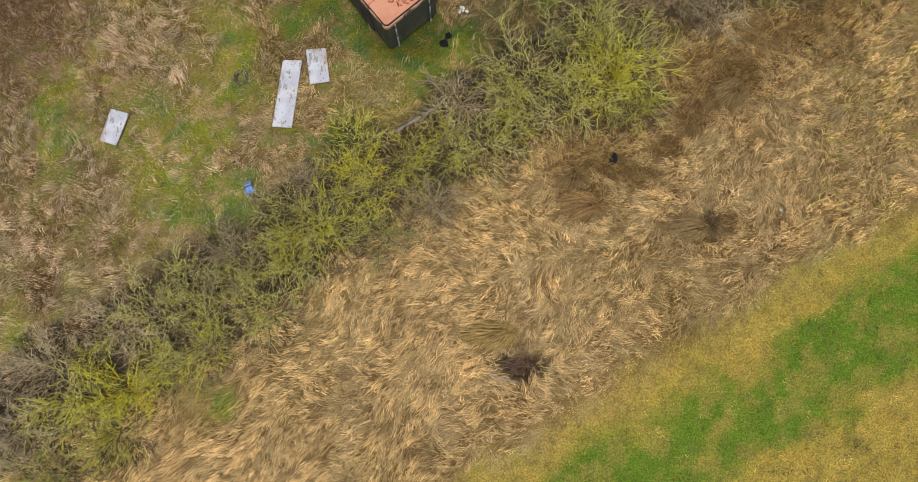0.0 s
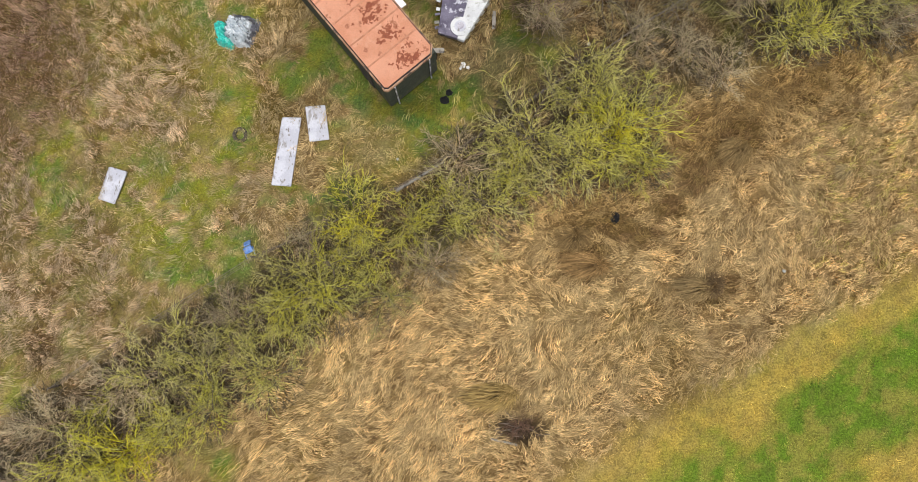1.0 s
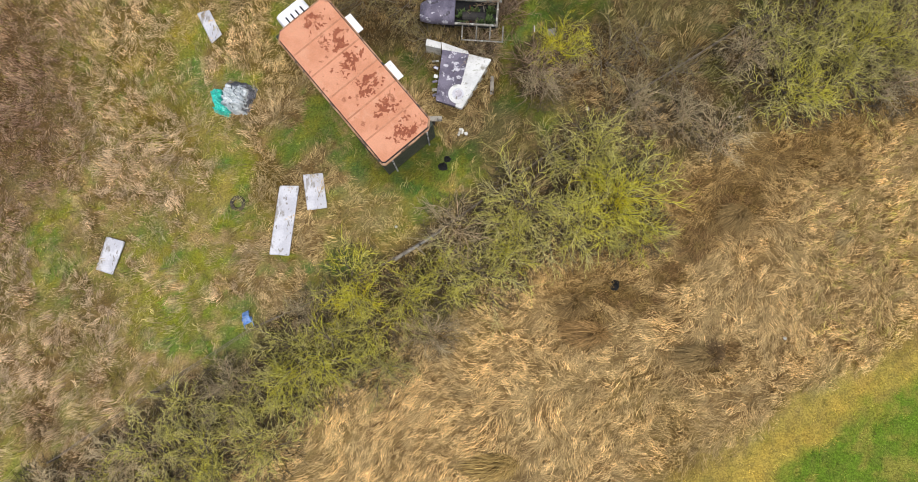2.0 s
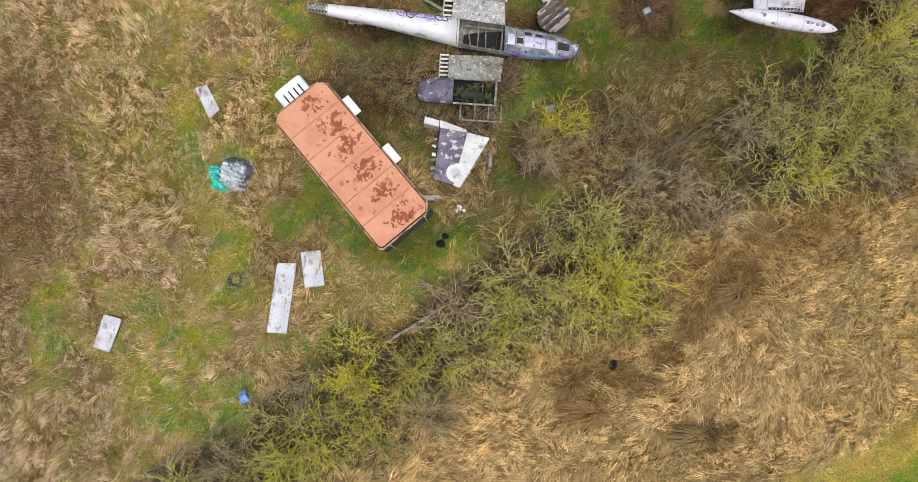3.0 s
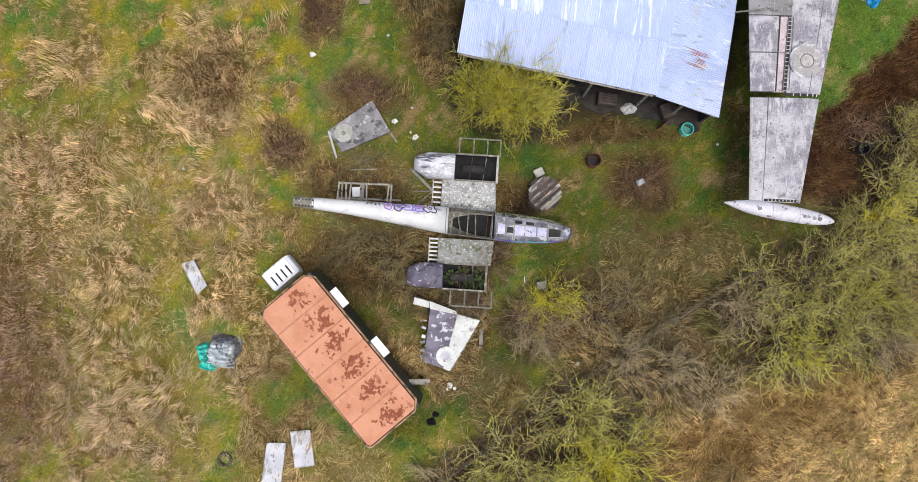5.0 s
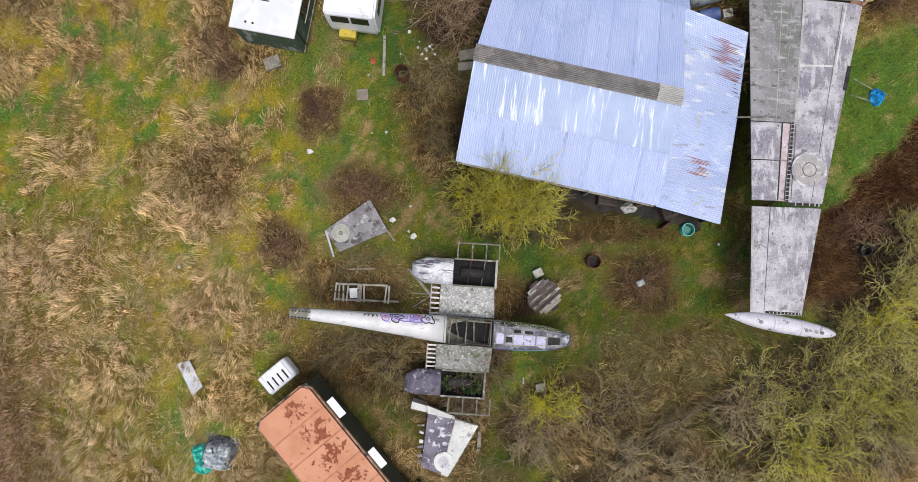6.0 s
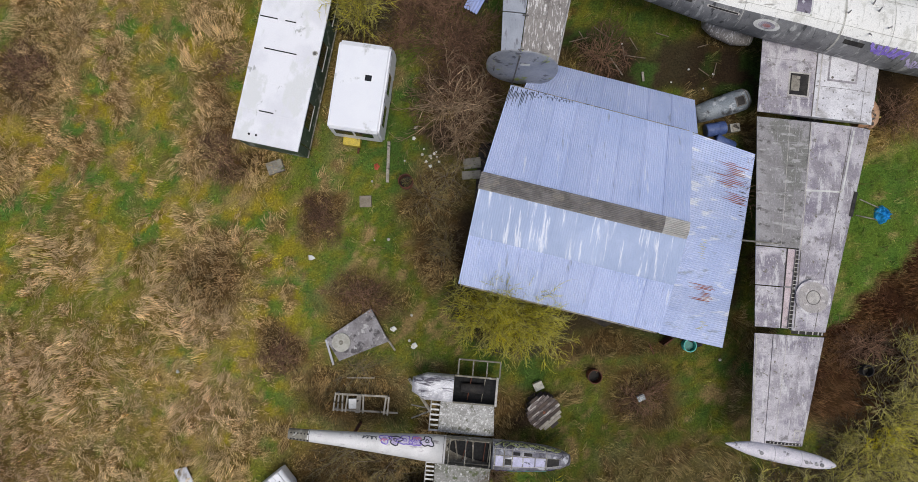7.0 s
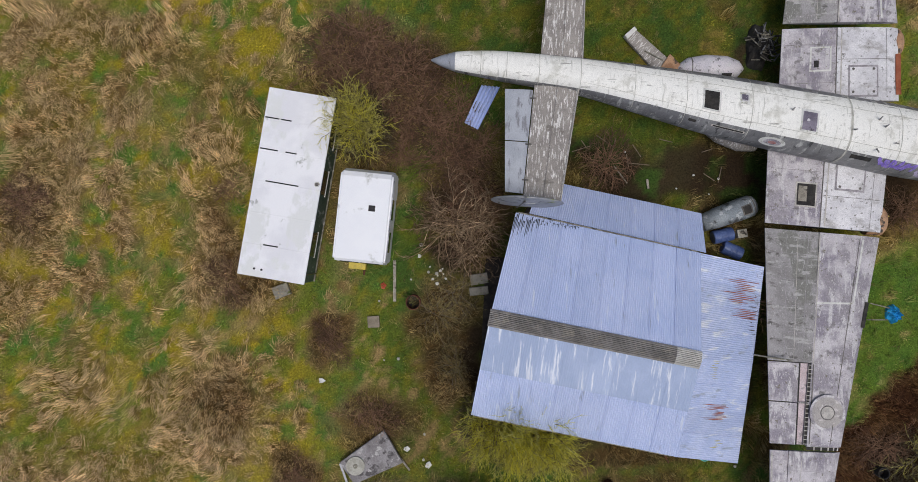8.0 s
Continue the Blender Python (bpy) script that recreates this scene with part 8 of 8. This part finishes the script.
bright_twig = surface("bright_yellow_shoots", (0.80, 0.68, 0.045), (0.66, 0.62, 0.06), 2.2, 40, 0.9, 0, 0, vary=0.25, piece=0.1, grain_amount=0, gloss=0.2)
olive = surface("olive_twigs", (0.56, 0.51, 0.11), (0.55, 0.48, 0.19), 2.2, 40, 0.9, 0, 0, vary=0.3, piece=0.2, grain_amount=0, gloss=0.2)
grey_twig = surface("grey_twigs", (0.57, 0.46, 0.25), (0.40, 0.31, 0.18), 1.2, 40, 0.9, 0, 0, vary=0.3, piece=0.2, grain_amount=0, gloss=0.2)
cane = surface("brown_bramble_canes", (0.28, 0.165, 0.10), (0.17, 0.095, 0.058), 1.2, 40, 0.9, 0, 0, vary=0.4, piece=0.15, grain_amount=0, gloss=0.2)
olive_cane = surface("olive_brown_stalks", (0.33, 0.27, 0.11), (0.21, 0.165, 0.075), 1.2, 40, 0.9, 0, 0, vary=0.4, piece=0.2, grain_amount=0, gloss=0.2)
tan_cane = surface("pale_tan_canes", (0.52, 0.38, 0.24), (0.34, 0.23, 0.14), 1.2, 40, 0.9, 0, 0, vary=0.4, piece=0.15, grain_amount=0, gloss=0.2)
dead_twig = surface("dead_inner_twigs", (0.19, 0.15, 0.095), (0.11, 0.09, 0.058), 1.5, 40, 0.95, 0, 0, vary=0.4, grain_amount=0, gloss=0.1)
dead_cane = surface("dead_inner_canes", (0.20, 0.12, 0.08), (0.11, 0.07, 0.048), 1.5, 40, 0.95, 0, 0, vary=0.4, grain_amount=0, gloss=0.1)
KINDS = {}
for key, seed0, args in (("Y", 100, (17, 1.2, 0.55, 3, 0.2, 620, bark, lichen, dead_twig, "bare shrub with yellow-green lichened twigs", "shrub")),
                         ("V", 150, (20, 1.35, 0.5, 2, 0.16, 300, bright_twig, bright_twig, dead_twig, "bare shrub with bright yellow-green shoots", "shrub")),
                         ("O", 200, (16, 1.25, 0.6, 3, 0.22, 620, bark, olive, dead_twig, "bare hedge shrub with olive twigs", "shrub")),
                         ("G", 300, (18, 1.3, 0.8, 3, 0.22, 620, tan_cane, grey_twig, dead_twig, "bare grey-tan twiggy shrub in the hedge", "shrub")),
                         ("B", 400, (34, 1.4, 1.6, 1, 0.26, 620, cane, cane, dead_cane, "tangle of dead brown bramble canes", "bramble")),
                         ("D", 500, (18, 1.4, 1.6, 2, 0.22, 300, bark, olive_cane, dead_twig, "tangle of olive-brown dead stalks and grass", "bramble")),
                         ("T", 600, (34, 1.3, 1.3, 1, 0.18, 520, tan_cane, tan_cane, dead_cane, "arching bramble bush with pale tan canes", "bramble"))):
    KINDS[key] = [shrub_kind("bramble_tangle" if key in "BDT" else "hedge_shrub", seed0 + v, *args) for v in range(3)]
PLANTS = {
    "Y": [(-3.9, 6.4, 1.5, 2.0), (-5.2, 2.9, 2.2, 2.4), (-1.5, 5.9, 1.4, 1.8), (6.9, 10.5, 2.2, 2.4), (-14.4, -4.9, 2.0, 2.0), (8.4, 9.3, 1.3, 1.6), (-12.8, -6.2, 1.6, 1.8), (2.8, 8.1, 1.5, 1.9), (4.3, 17.1, 1.2, 1.3),
          (1.6, 25.95, 1.5, 3.7), (2.4, 25.75, 1.5, 3.6), (0.5, 26.15, 1.2, 3.5), (3.3, 25.4, 1.3, 3.0), (1.7, 25.3, 1.5, 2.7), (2.6, 25.0, 1.2, 2.2), (0.7, 25.6, 1.2, 2.4), (1.2, 25.6, 1.3, 3.2), (2.9, 25.6, 1.2, 3.2), (2.0, 25.5, 1.3, 3.4), (-5.7, 38.5, 1.4, 3.1), (-5.4, 38.1, 1.3, 2.7), (-5.9, 39.0, 1.1, 2.8), (-9.6, -2.4, 1.5, 1.6), (-6.6, 2.0, 1.4, 1.8), (0.2, 6.6, 1.3, 1.7), (5.6, 9.6, 1.5, 1.9), (-3.2, 4.4, 1.3, 1.6), (-11.2, -3.4, 1.2, 1.2), (-14.0, -2.9, 1.0, 1.3), (15.3, 15.6, 1.6, 2.0), (17.6, 18.1, 1.4, 1.8)],
    "V": [(4.25, 17.05, 1.15, 1.3), (1.5, 25.2, 1.1, 2.6), (2.7, 25.15, 1.0, 2.3), (0.6, 25.75, 0.9, 2.5), (2.1, 25.7, 1.2, 3.3), (6.9, 10.6, 1.5, 1.9), (-12.6, -4.4, 1.5, 1.7), (-3.6, 5.4, 1.2, 1.6), (18.6, 21.6, 1.2, 1.4)],
    "O": [(16.7, 19.6, 1.5, 1.5), (19.6, 20.8, 1.5, 1.6), (16.0, 17.6, 1.5, 1.5), (19.3, 17.4, 1.3, 1.5), (16.9, 21.4, 1.1, 1.1), (19.9, 23.2, 1.3, 1.4), (5.3, 12, 1.7, 1.8), (7.6, 12.2, 1.5, 1.4), (-5.6, 38.7, 1.25, 2.7), (-5.5, 38.2, 1.2, 2.9), (-5.9, 38.6, 1.1, 3.0), (15.4, 18.6, 1.9, 2.0), (-6.6, 3.4, 1.3, 1.6), (1.6, 7.0, 1.8, 2.0), (3.2, 10, 2.1, 2.2), (-9.6, -1.1, 1.9, 1.9), (-11.8, -1.3, 1.6, 1.6), (-7.2, -0.9, 1.6, 1.6), (-10.7, 0.5, 1.3, 1.3), (-2.5, 2.6, 1.4, 1.4), (4.9, 8.9, 1.6, 1.8), (14.2, 16, 1.9, 1.9),
          (5.9, 12.8, 1.7, 1.8), (18.7, 22.8, 1.6, 1.7), (18.8, 18.5, 1.8, 1.8), (-15.2, -8, 1.8, 1.7), (-6.2, 1.2, 1.3, 1.3), (13.4, 18.6, 1.3, 1.2), (19.4, 25.2, 1.5, 1.4), (-4.2, 4.6, 1.5, 1.6), (-8.2, 0.6, 1.4, 1.4), (2.2, 9.2, 1.4, 1.6), (7.2, 8.8, 1.2, 1.3), (17.1, 16.7, 1.8, 1.9), (17.8, 20.8, 1.8, 2.0)],
    "G": [(-16.1, -3.6, 1.7, 1.5), (-13, -1.9, 1.5, 1.4), (0.3, 8.8, 1.5, 1.5), (-16.8, -6.4, 1.8, 1.6), (-18.8, -6, 2.0, 1.6), (-0.5, 4.3, 1.2, 1.2), (-8.8, 1.5, 1.4, 1.3), (3.8, 15.5, 1.3, 1.2), (8, 14.8, 1.3, 1.1),
          (10, 14.4, 1.2, 1.0), (12.6, 17.3, 1.4, 1.3), (18.9, 16.4, 1.6, 1.5), (-5.6, 4.8, 1.2, 1.2), (11.6, 13.6, 1.2, 1.0), (0.6, 16.9, 1.0, 1.5)],
    "T": [(0.95, 18.95, 0.75, 1.95), (0.7, 16.8, 0.8, 1.8), (1.7, 18.6, 1.1, 2.5), (1.75, 19.3, 0.8, 2.4), (-1.5, 34.5, 1.7, 1.6), (-0.4, 34.6, 1.5, 1.6), (-0.6, 33.4, 1.2, 1.3), (3.4, 16.2, 1.3, 1.2)],
    "D": [(-1.9, 30.4, 1.1, 0.6), (-1.0, 28.2, 1.0, 0.8), (-1.2, 31.4, 1.1, 0.6), (-2.6, 18.6, 1.3, 0.6), (-4.6, 18.9, 1.3, 0.5), (-4.4, 22.6, 1.2, 0.5), (9.5, 16.4, 1.5, 0.7), (6.4, 16.7, 1.6, 0.8), (-1.4, 17.2, 1.2, 0.5), (7.8, 17.6, 1.2, 0.5)],
    "B": [(3.5, -2.5, 0.75, 0.4), (-0.7, 36.5, 1.4, 1.1), (-0.3, 38.0, 1.0, 0.9), (-3.5, 41.3, 1.5, 1.0), (-1.9, 37.2, 1.3, 1.0), (-0.9, 35.4, 1.4, 1.2), (-1.3, 39.3, 1.2, 0.9), (-6.2, 40.8, 1.4, 1.0), (-4.1, 39.0, 1.4, 1.0), (-2.3, 38.5, 1.2, 0.9), (-5.7, 42.3, 1.5, 0.9), (-3.9, 37.5, 0.9, 0.8), (17.6, 25.6, 1.2, 0.6), (18.3, 36.0, 1.1, 0.6), (-4.9, 40.6, 1.9, 1.1), (-3.0, 39.6, 1.6, 1.0), (-7.0, 41.4, 1.6, 1.0), (-6.4, 29.1, 0.9, 0.6),
          (-4.5, 25.9, 1.1, 0.6), (-11.2, 31.4, 1.1, 0.6), (11.25, 31.6, 0.7, 2.2), (11.2, 32.4, 0.6, 2.1), (8.1, 22.6, 1.0, 0.5)],
    "b": [(-7.8, 22.9, 1.0, 0.5), (-11.2, 35.6, 0.9, 0.4), (5.2, 37.3, 1.3, 0.6),
          (-20.2, 34.6, 1.1, 0.6)],
}


def plant_all():
    rnd = random.Random(77)
    for key, rows in PLANTS.items():
        for x, y, r, h in rows:
            src = KINDS[key.upper()][rnd.randrange(3)]
            turn, uneven = rnd.uniform(0, 360), rnd.uniform(0.72, 1.0) if key.upper() in "BD" else 1.0
            m = pose(x, y, gz(x, y) - 0.04, 0, 0, turn) @ Matrix.Diagonal((r * 1.15 * uneven, r * 1.15 / uneven, h * 1.1, 1))
            cp = copy_thing(src, Matrix())
            cp.matrix_basis = m
            if key.upper() not in "BDT":
                cp["group"] = "shrubs of the hedge"
            else:
                cp["group"] = "bramble tangles"
    for row in KINDS.values():
        for src in row:
            for ob in (*src.children_recursive, src):
                bpy.data.objects.remove(ob)


plant_all()


def rush_tussock(x, y, rx, ry, h, comb, sweep, colour, label, seed):
    """A big grass tussock: blades from one crown, arching out and swept towards comb (degrees)."""
    rng = np.random.default_rng(seed)
    n = 520
    a = rng.uniform(0, 2 * math.pi, n)
    g = np.sqrt(rng.random(n))
    c = radians(comb)
    root_x, root_y = 0.35 * rx * g * np.cos(a), 0.35 * ry * g * np.sin(a)
    out_x = rx * (0.35 + 0.75 * g) * np.cos(a) * (1 - 0.5 * sweep) + sweep * rx * rng.uniform(0.3, 1.0, n) * math.cos(c)
    out_y = ry * (0.35 + 0.75 * g) * np.sin(a) * (1 - 0.5 * sweep) + sweep * ry * rng.uniform(0.3, 1.0, n) * math.sin(c)
    d = np.column_stack((out_x - root_x, out_y - root_y))
    side = np.column_stack((-d[:, 1], d[:, 0])) / (np.linalg.norm(d, axis=1, keepdims=True) + 1e-6)
    z0 = ground_height(x + root_x, y + root_y) - 0.02
    base = np.column_stack((root_x, root_y, z0))
    mid = np.column_stack((root_x + 0.5 * d[:, 0], root_y + 0.5 * d[:, 1], z0 + h * rng.uniform(0.5, 1.0, n) * (1.1 - 0.5 * g)))
    tip = np.column_stack((out_x, out_y, ground_height(x + out_x, y + out_y) + rng.uniform(0.03, 0.18, n)))
    w = np.column_stack((side * 0.012, np.zeros(n)))
    verts = np.stack((base - w, base + w, mid - w, mid + w, tip), axis=1)
    faces = (np.arange(n)[:, None, None] * 5 + np.array([[0, 1, 3], [0, 3, 2], [2, 3, 4]])[None]).reshape(-1, 3)
    me = tri_mesh("grass_tussock", verts.reshape(-1, 3), faces, grass_mat)
    tint = np.array(colour) * rng.normal(1.0, 0.25, (n, 1)).clip(0.4, 1.7)
    paint(me, np.repeat(tint, 5, axis=0))
    ob = new("grass_tussock", me)
    ob.matrix_basis = pose(x, y, 0)
    return tagged(ob, label, "grass tussock", "grass tussocks")


for k, row in enumerate([(2.9, -1.0, 1.9, 1.0, 0.75, 215, 0.8, (0.40, 0.27, 0.09), "olive-brown grass tussock swept over beside a burnt pit"),
                         (11.2, 4.0, 1.4, 0.9, 0.7, 200, 0.75, (0.30, 0.205, 0.085), "dark brown grass tussock spreading from its crown"),
                         (11.6, 4.1, 0.6, 0.7, 0.7, 60, 0.2, (0.17, 0.11, 0.05), "dark rotted grass tussock beside a paler one"),
                         (6.5, 4.7, 1.7, 0.9, 0.6, 200, 0.6, (0.33, 0.20, 0.075), "rust-brown grass tussock combed flat"),
                         (5.6, 5.9, 1.2, 0.8, 0.6, 250, 0.5, (0.24, 0.155, 0.06), "brown grass tussock below the hedge"),
                         (12.6, 10.3, 1.3, 1.0, 0.6, 235, 0.8, (0.27, 0.18, 0.07), "dark olive rush tussock below the hedge"),
                         (17.2, 9.6, 0.6, 0.5, 0.4, 240, 0.7, (0.34, 0.25, 0.11), "small grey-brown rush tussock")]):
    rush_tussock(*row, 700 + k)


def in_box(x, y, cx, cy, lx, ly, turn):
    c, s = math.cos(radians(turn)), math.sin(radians(turn))
    dx, dy = x - cx, y - cy
    return (np.abs(dx * c + dy * s) < lx / 2) & (np.abs(-dx * s + dy * c) < ly / 2)


def covered(x, y):
    return (in_box(x, y, -4.2, 14.33, 6.9, 2.5, -46.4) | in_box(x, y, -7.98, 35.6, 2.5, 7.5, -8.3) | in_box(x, y, -4.97, 34.36, 1.9, 3.4, -2.4) | in_box(x, y, 5.2, 30.6, 9.0, 7.6, -9)
            | in_box(x, y, -7.2, 8.7, 0.8, 3.0, -4) | in_box(x, y, -5.96, 10.03, 0.8, 1.45, 13) | in_box(x, y, -14.6, 6.7, 0.75, 1.4, -14) | in_box(x, y, -11.2, 17.15, 0.5, 1.3, 28))


def blades(count, seed, kind):
    """Positions and shapes of grass: long combed tufts or short sward."""
    rng = np.random.default_rng(seed)
    x, y = rng.uniform(-25.5, 25.5, count), rng.uniform(-14, 52, count)
    field, green, brown, burnt, hedge, strip = cover(x, y)
    short = np.maximum(np.clip(field * 1.6, 0, 1), np.clip(green * 1.15, 0, 1) * (1 - 0.3 * smooth01((-7.5 - x) / 3) * smooth01((25 - y) / 4)))
    chance = rng.random(count)
    if kind == "long":
        keep = (chance > np.maximum(short * 0.93, smooth01(field / 0.6))) & (rng.random(count) > burnt * 0.95) & (rng.random(count) > hedge * 0.5) & (rng.random(count) > 0.30 * smooth01((19 - y) / 2) * smooth01((-6 - x) / 3) * (0.6 * smooth01((y - 1) / 4) + 0.4 * smooth01((y - 19) / 4)) * smooth01((fbm(x, y, 1.4, 171) - 0.42) / 0.16))
    else:
        keep = (chance < short) & (rng.random(count) > burnt * 0.9)
    keep &= (rng.random(count) < 0.4) | ((np.abs(x) < 21.5) & (y > -9.5) & (y < 47.5))
    keep &= ~covered(x, y)
    return x[keep], y[keep], rng


def grass_mesh(name, kind, tufts, per, seed, label):
    x, y, rng = blades(tufts, seed, kind)
    field, green, brown, burnt, hedge, strip = cover(x, y)
    n = len(x)
    flow = 2 * math.pi * (1.3 * fbm(x, y, 3.0, 91, 3) + 0.75 * fbm(x, y, 1.0, 93, 2)) - 0.6
    flow = np.where(strip > 0.5, flow * 0.45 + 1.0, flow) + rng.normal(0, 0.22, n)
    clump = fbm(x, y, 0.60, 131, 3)
    # random tone per tuft; low clumps darker, gap shade put into the colour
    shade = (0.36 + 1.42 * clump) * rng.normal(1.0, 0.20, n).clip(0.5, 1.7)
    col = ground_colour(x, y)
    if kind == "long":
        dry = blend(np.broadcast_to(TAN * 1.15, (n, 3)), STRAW * 1.15, rng.random(n))
        wet = dampness(x, y)
        dry = blend(dry * (1 - 0.30 * wet)[:, None], np.broadcast_to(np.array((0.20, 0.155, 0.06)), dry.shape), wet * (rng.random(n) < 0.45 + 0.3 * smooth01((x - 1) / 3)))
        west = smooth01((-7 - x) / 4) * (1 - strip) * (0.5 + 0.5 * smooth01((29 - y) / 5))
        lime = strip * smooth01((x - 10) / 4) * smooth01((y - 3) / 3)
        dry = dry * (1 + 0.20 * west + 0.22 * strip)[:, None]
        dry *= 1 + (0.16 * west * smooth01((31 - y) / 4))[:, None]
        dry = blend(dry, np.array((0.47, 0.345, 0.20)), 0.55 * smooth01((-5 - x) / 4) * smooth01((17 - y) / 4) * (1 - strip))
        dry = blend(dry, np.array((0.66, 0.455, 0.235)), 0.65 * smooth01((-5 - x) / 4) * smooth01((y - 17) / 4))
        dry = blend(dry, np.array((0.31, 0.185, 0.125)), smooth01((-15.5 - x) / 2.5) * smooth01((y - 5) / 4) * smooth01((20.5 - y) / 4) * rng.uniform(0.2, 1.0, n))
        dry[:, 2] *= 1 + 0.24 * west - 0.06 * strip - 0.06 * smooth01((-5 - x) / 3) * smooth01((y - 20) / 4)
        dry[:, 1] *= 1 - 0.03 * strip
        dry = blend(dry, np.array((0.46, 0.40, 0.085)), lime * smooth01((x - 14) / 3) * (rng.random(n) < 0.16))
        near_hedge = smooth01((x - 2) / 4) * strip * smooth01((7.6 - hedge_side(x, y)) / 3.5)
        dry = blend(dry, np.array((0.33, 0.205, 0.065)), near_hedge * rng.uniform(0.5, 1.0, n))
        dry = blend(dry, np.array((0.24, 0.22, 0.045)), west * (rng.random(n) < 0.12))
        dry = blend(dry, np.array((0.120, 0.054, 0.027)), smooth01((x - 14) / 2) * smooth01((y - 20) / 3) * np.clip(brown * 1.3, 0, 1) * 0.85)
        dry = blend(dry, np.where(rng.random((n, 1)) < 0.15, np.array((0.22, 0.12, 0.05)), np.array((0.085, 0.036, 0.018))), bracken(x, y)[0])
        dry = blend(dry, BROWNISH, (rng.random(n) < 0.16).astype(float) * 0.8)
        col = blend(col * 1.2, dry, np.clip(0.80 - (0.42 + 0.50 * strip - 0.27 * smooth01((-15 - x) / 2)) * brown - 0.35 * hedge - 0.4 * green, 0.05, 1))
        length, lift, wide = rng.uniform(0.16, 0.46, n), rng.uniform(0.05, 0.14, n) + 0.30 * smooth01((clump - 0.35) / 0.4), 0.0095
        length *= (1 - 0.3 * brown) * (0.80 + 0.20 * strip)
        spread, root, lean = 0.24, 0.07, rng.normal(0, 0.6, n)
    else:
        col = col * 1.12
        length, lift, wide = rng.uniform(0.08, 0.20, n), rng.uniform(0.04, 0.09, n), 0.012
        spread, root, lean = 1.6, 0.075, rng.normal(0, 0.3, n)
    col = col * shade[:, None]
    rep = np.repeat(np.arange(n), per)
    m = len(rep)
    across, along = rng.normal(0, root, m), rng.normal(0, root * 1.8, m)
    bx = x[rep] + along * np.cos(flow[rep]) - across * np.sin(flow[rep])
    by = y[rep] + along * np.sin(flow[rep]) + across * np.cos(flow[rep])
    ang = flow[rep] + rng.normal(0, spread, m) - (0.35 * across / root * spread if kind == "long" else 0)
    ln = length[rep] * rng.uniform(0.6, 1.25, m)
    up = lift[rep] * rng.uniform(0.5, 1.4, m)
    bend = lean[rep] + rng.normal(0, 0.14, m)
    z0 = ground_height(bx, by) - 0.015
    c = col[rep] * rng.normal(1, 0.14, m).clip(0.6, 1.5)[:, None]
    steps = [0.0, 0.5, 1.0] if kind == "long" else [0.0, 0.55, 1.0]
    k = len(steps)
    verts = np.zeros((m, 2 * k - 1, 3), dtype=np.float32)
    tint = np.zeros((m, 2 * k - 1, 3), dtype=np.float32)
    px, py = bx.copy(), by.copy()
    for i, f in enumerate(steps):
        if i:
            a = ang + bend * f
            px = px + np.cos(a) * ln * (f - steps[i - 1])
            py = py + np.sin(a) * ln * (f - steps[i - 1])
        a = ang + bend * f
        z = z0 + up * (2.1 * f - 1.8 * f * f) / 0.6 if kind == "long" else z0 + up * f
        w = wide * (1.15 - 0.55 * f)
        if i < k - 1:
            verts[:, 2 * i] = np.column_stack((px - np.sin(a) * w, py + np.cos(a) * w, z))
            verts[:, 2 * i + 1] = np.column_stack((px + np.sin(a) * w, py - np.cos(a) * w, z))
            tint[:, 2 * i] = tint[:, 2 * i + 1] = c
        else:
            verts[:, 2 * i] = np.column_stack((px, py, z))
            tint[:, 2 * i] = c
    tri = []
    for i in range(k - 2):
        tri += [[2 * i, 2 * i + 1, 2 * i + 3], [2 * i, 2 * i + 3, 2 * i + 2]]
    tri.append([2 * k - 4, 2 * k - 3, 2 * k - 2])
    faces = (np.arange(m)[:, None, None] * (2 * k - 1) + np.array(tri)[None]).reshape(-1, 3)
    me = tri_mesh(name, verts.reshape(-1, 3), faces, grass_mat)
    paint(me, tint.reshape(-1, 3))
    ob = new(name, me)
    return tagged(ob, label, "grass", kind="stuff")


grass_mesh("long_grass", "long", 120000, 8, 5, "long dry straw-coloured grass flattened in tufts")
grass_mesh("short_grass", "short", 52000, 8, 6, "short green and yellow grass")
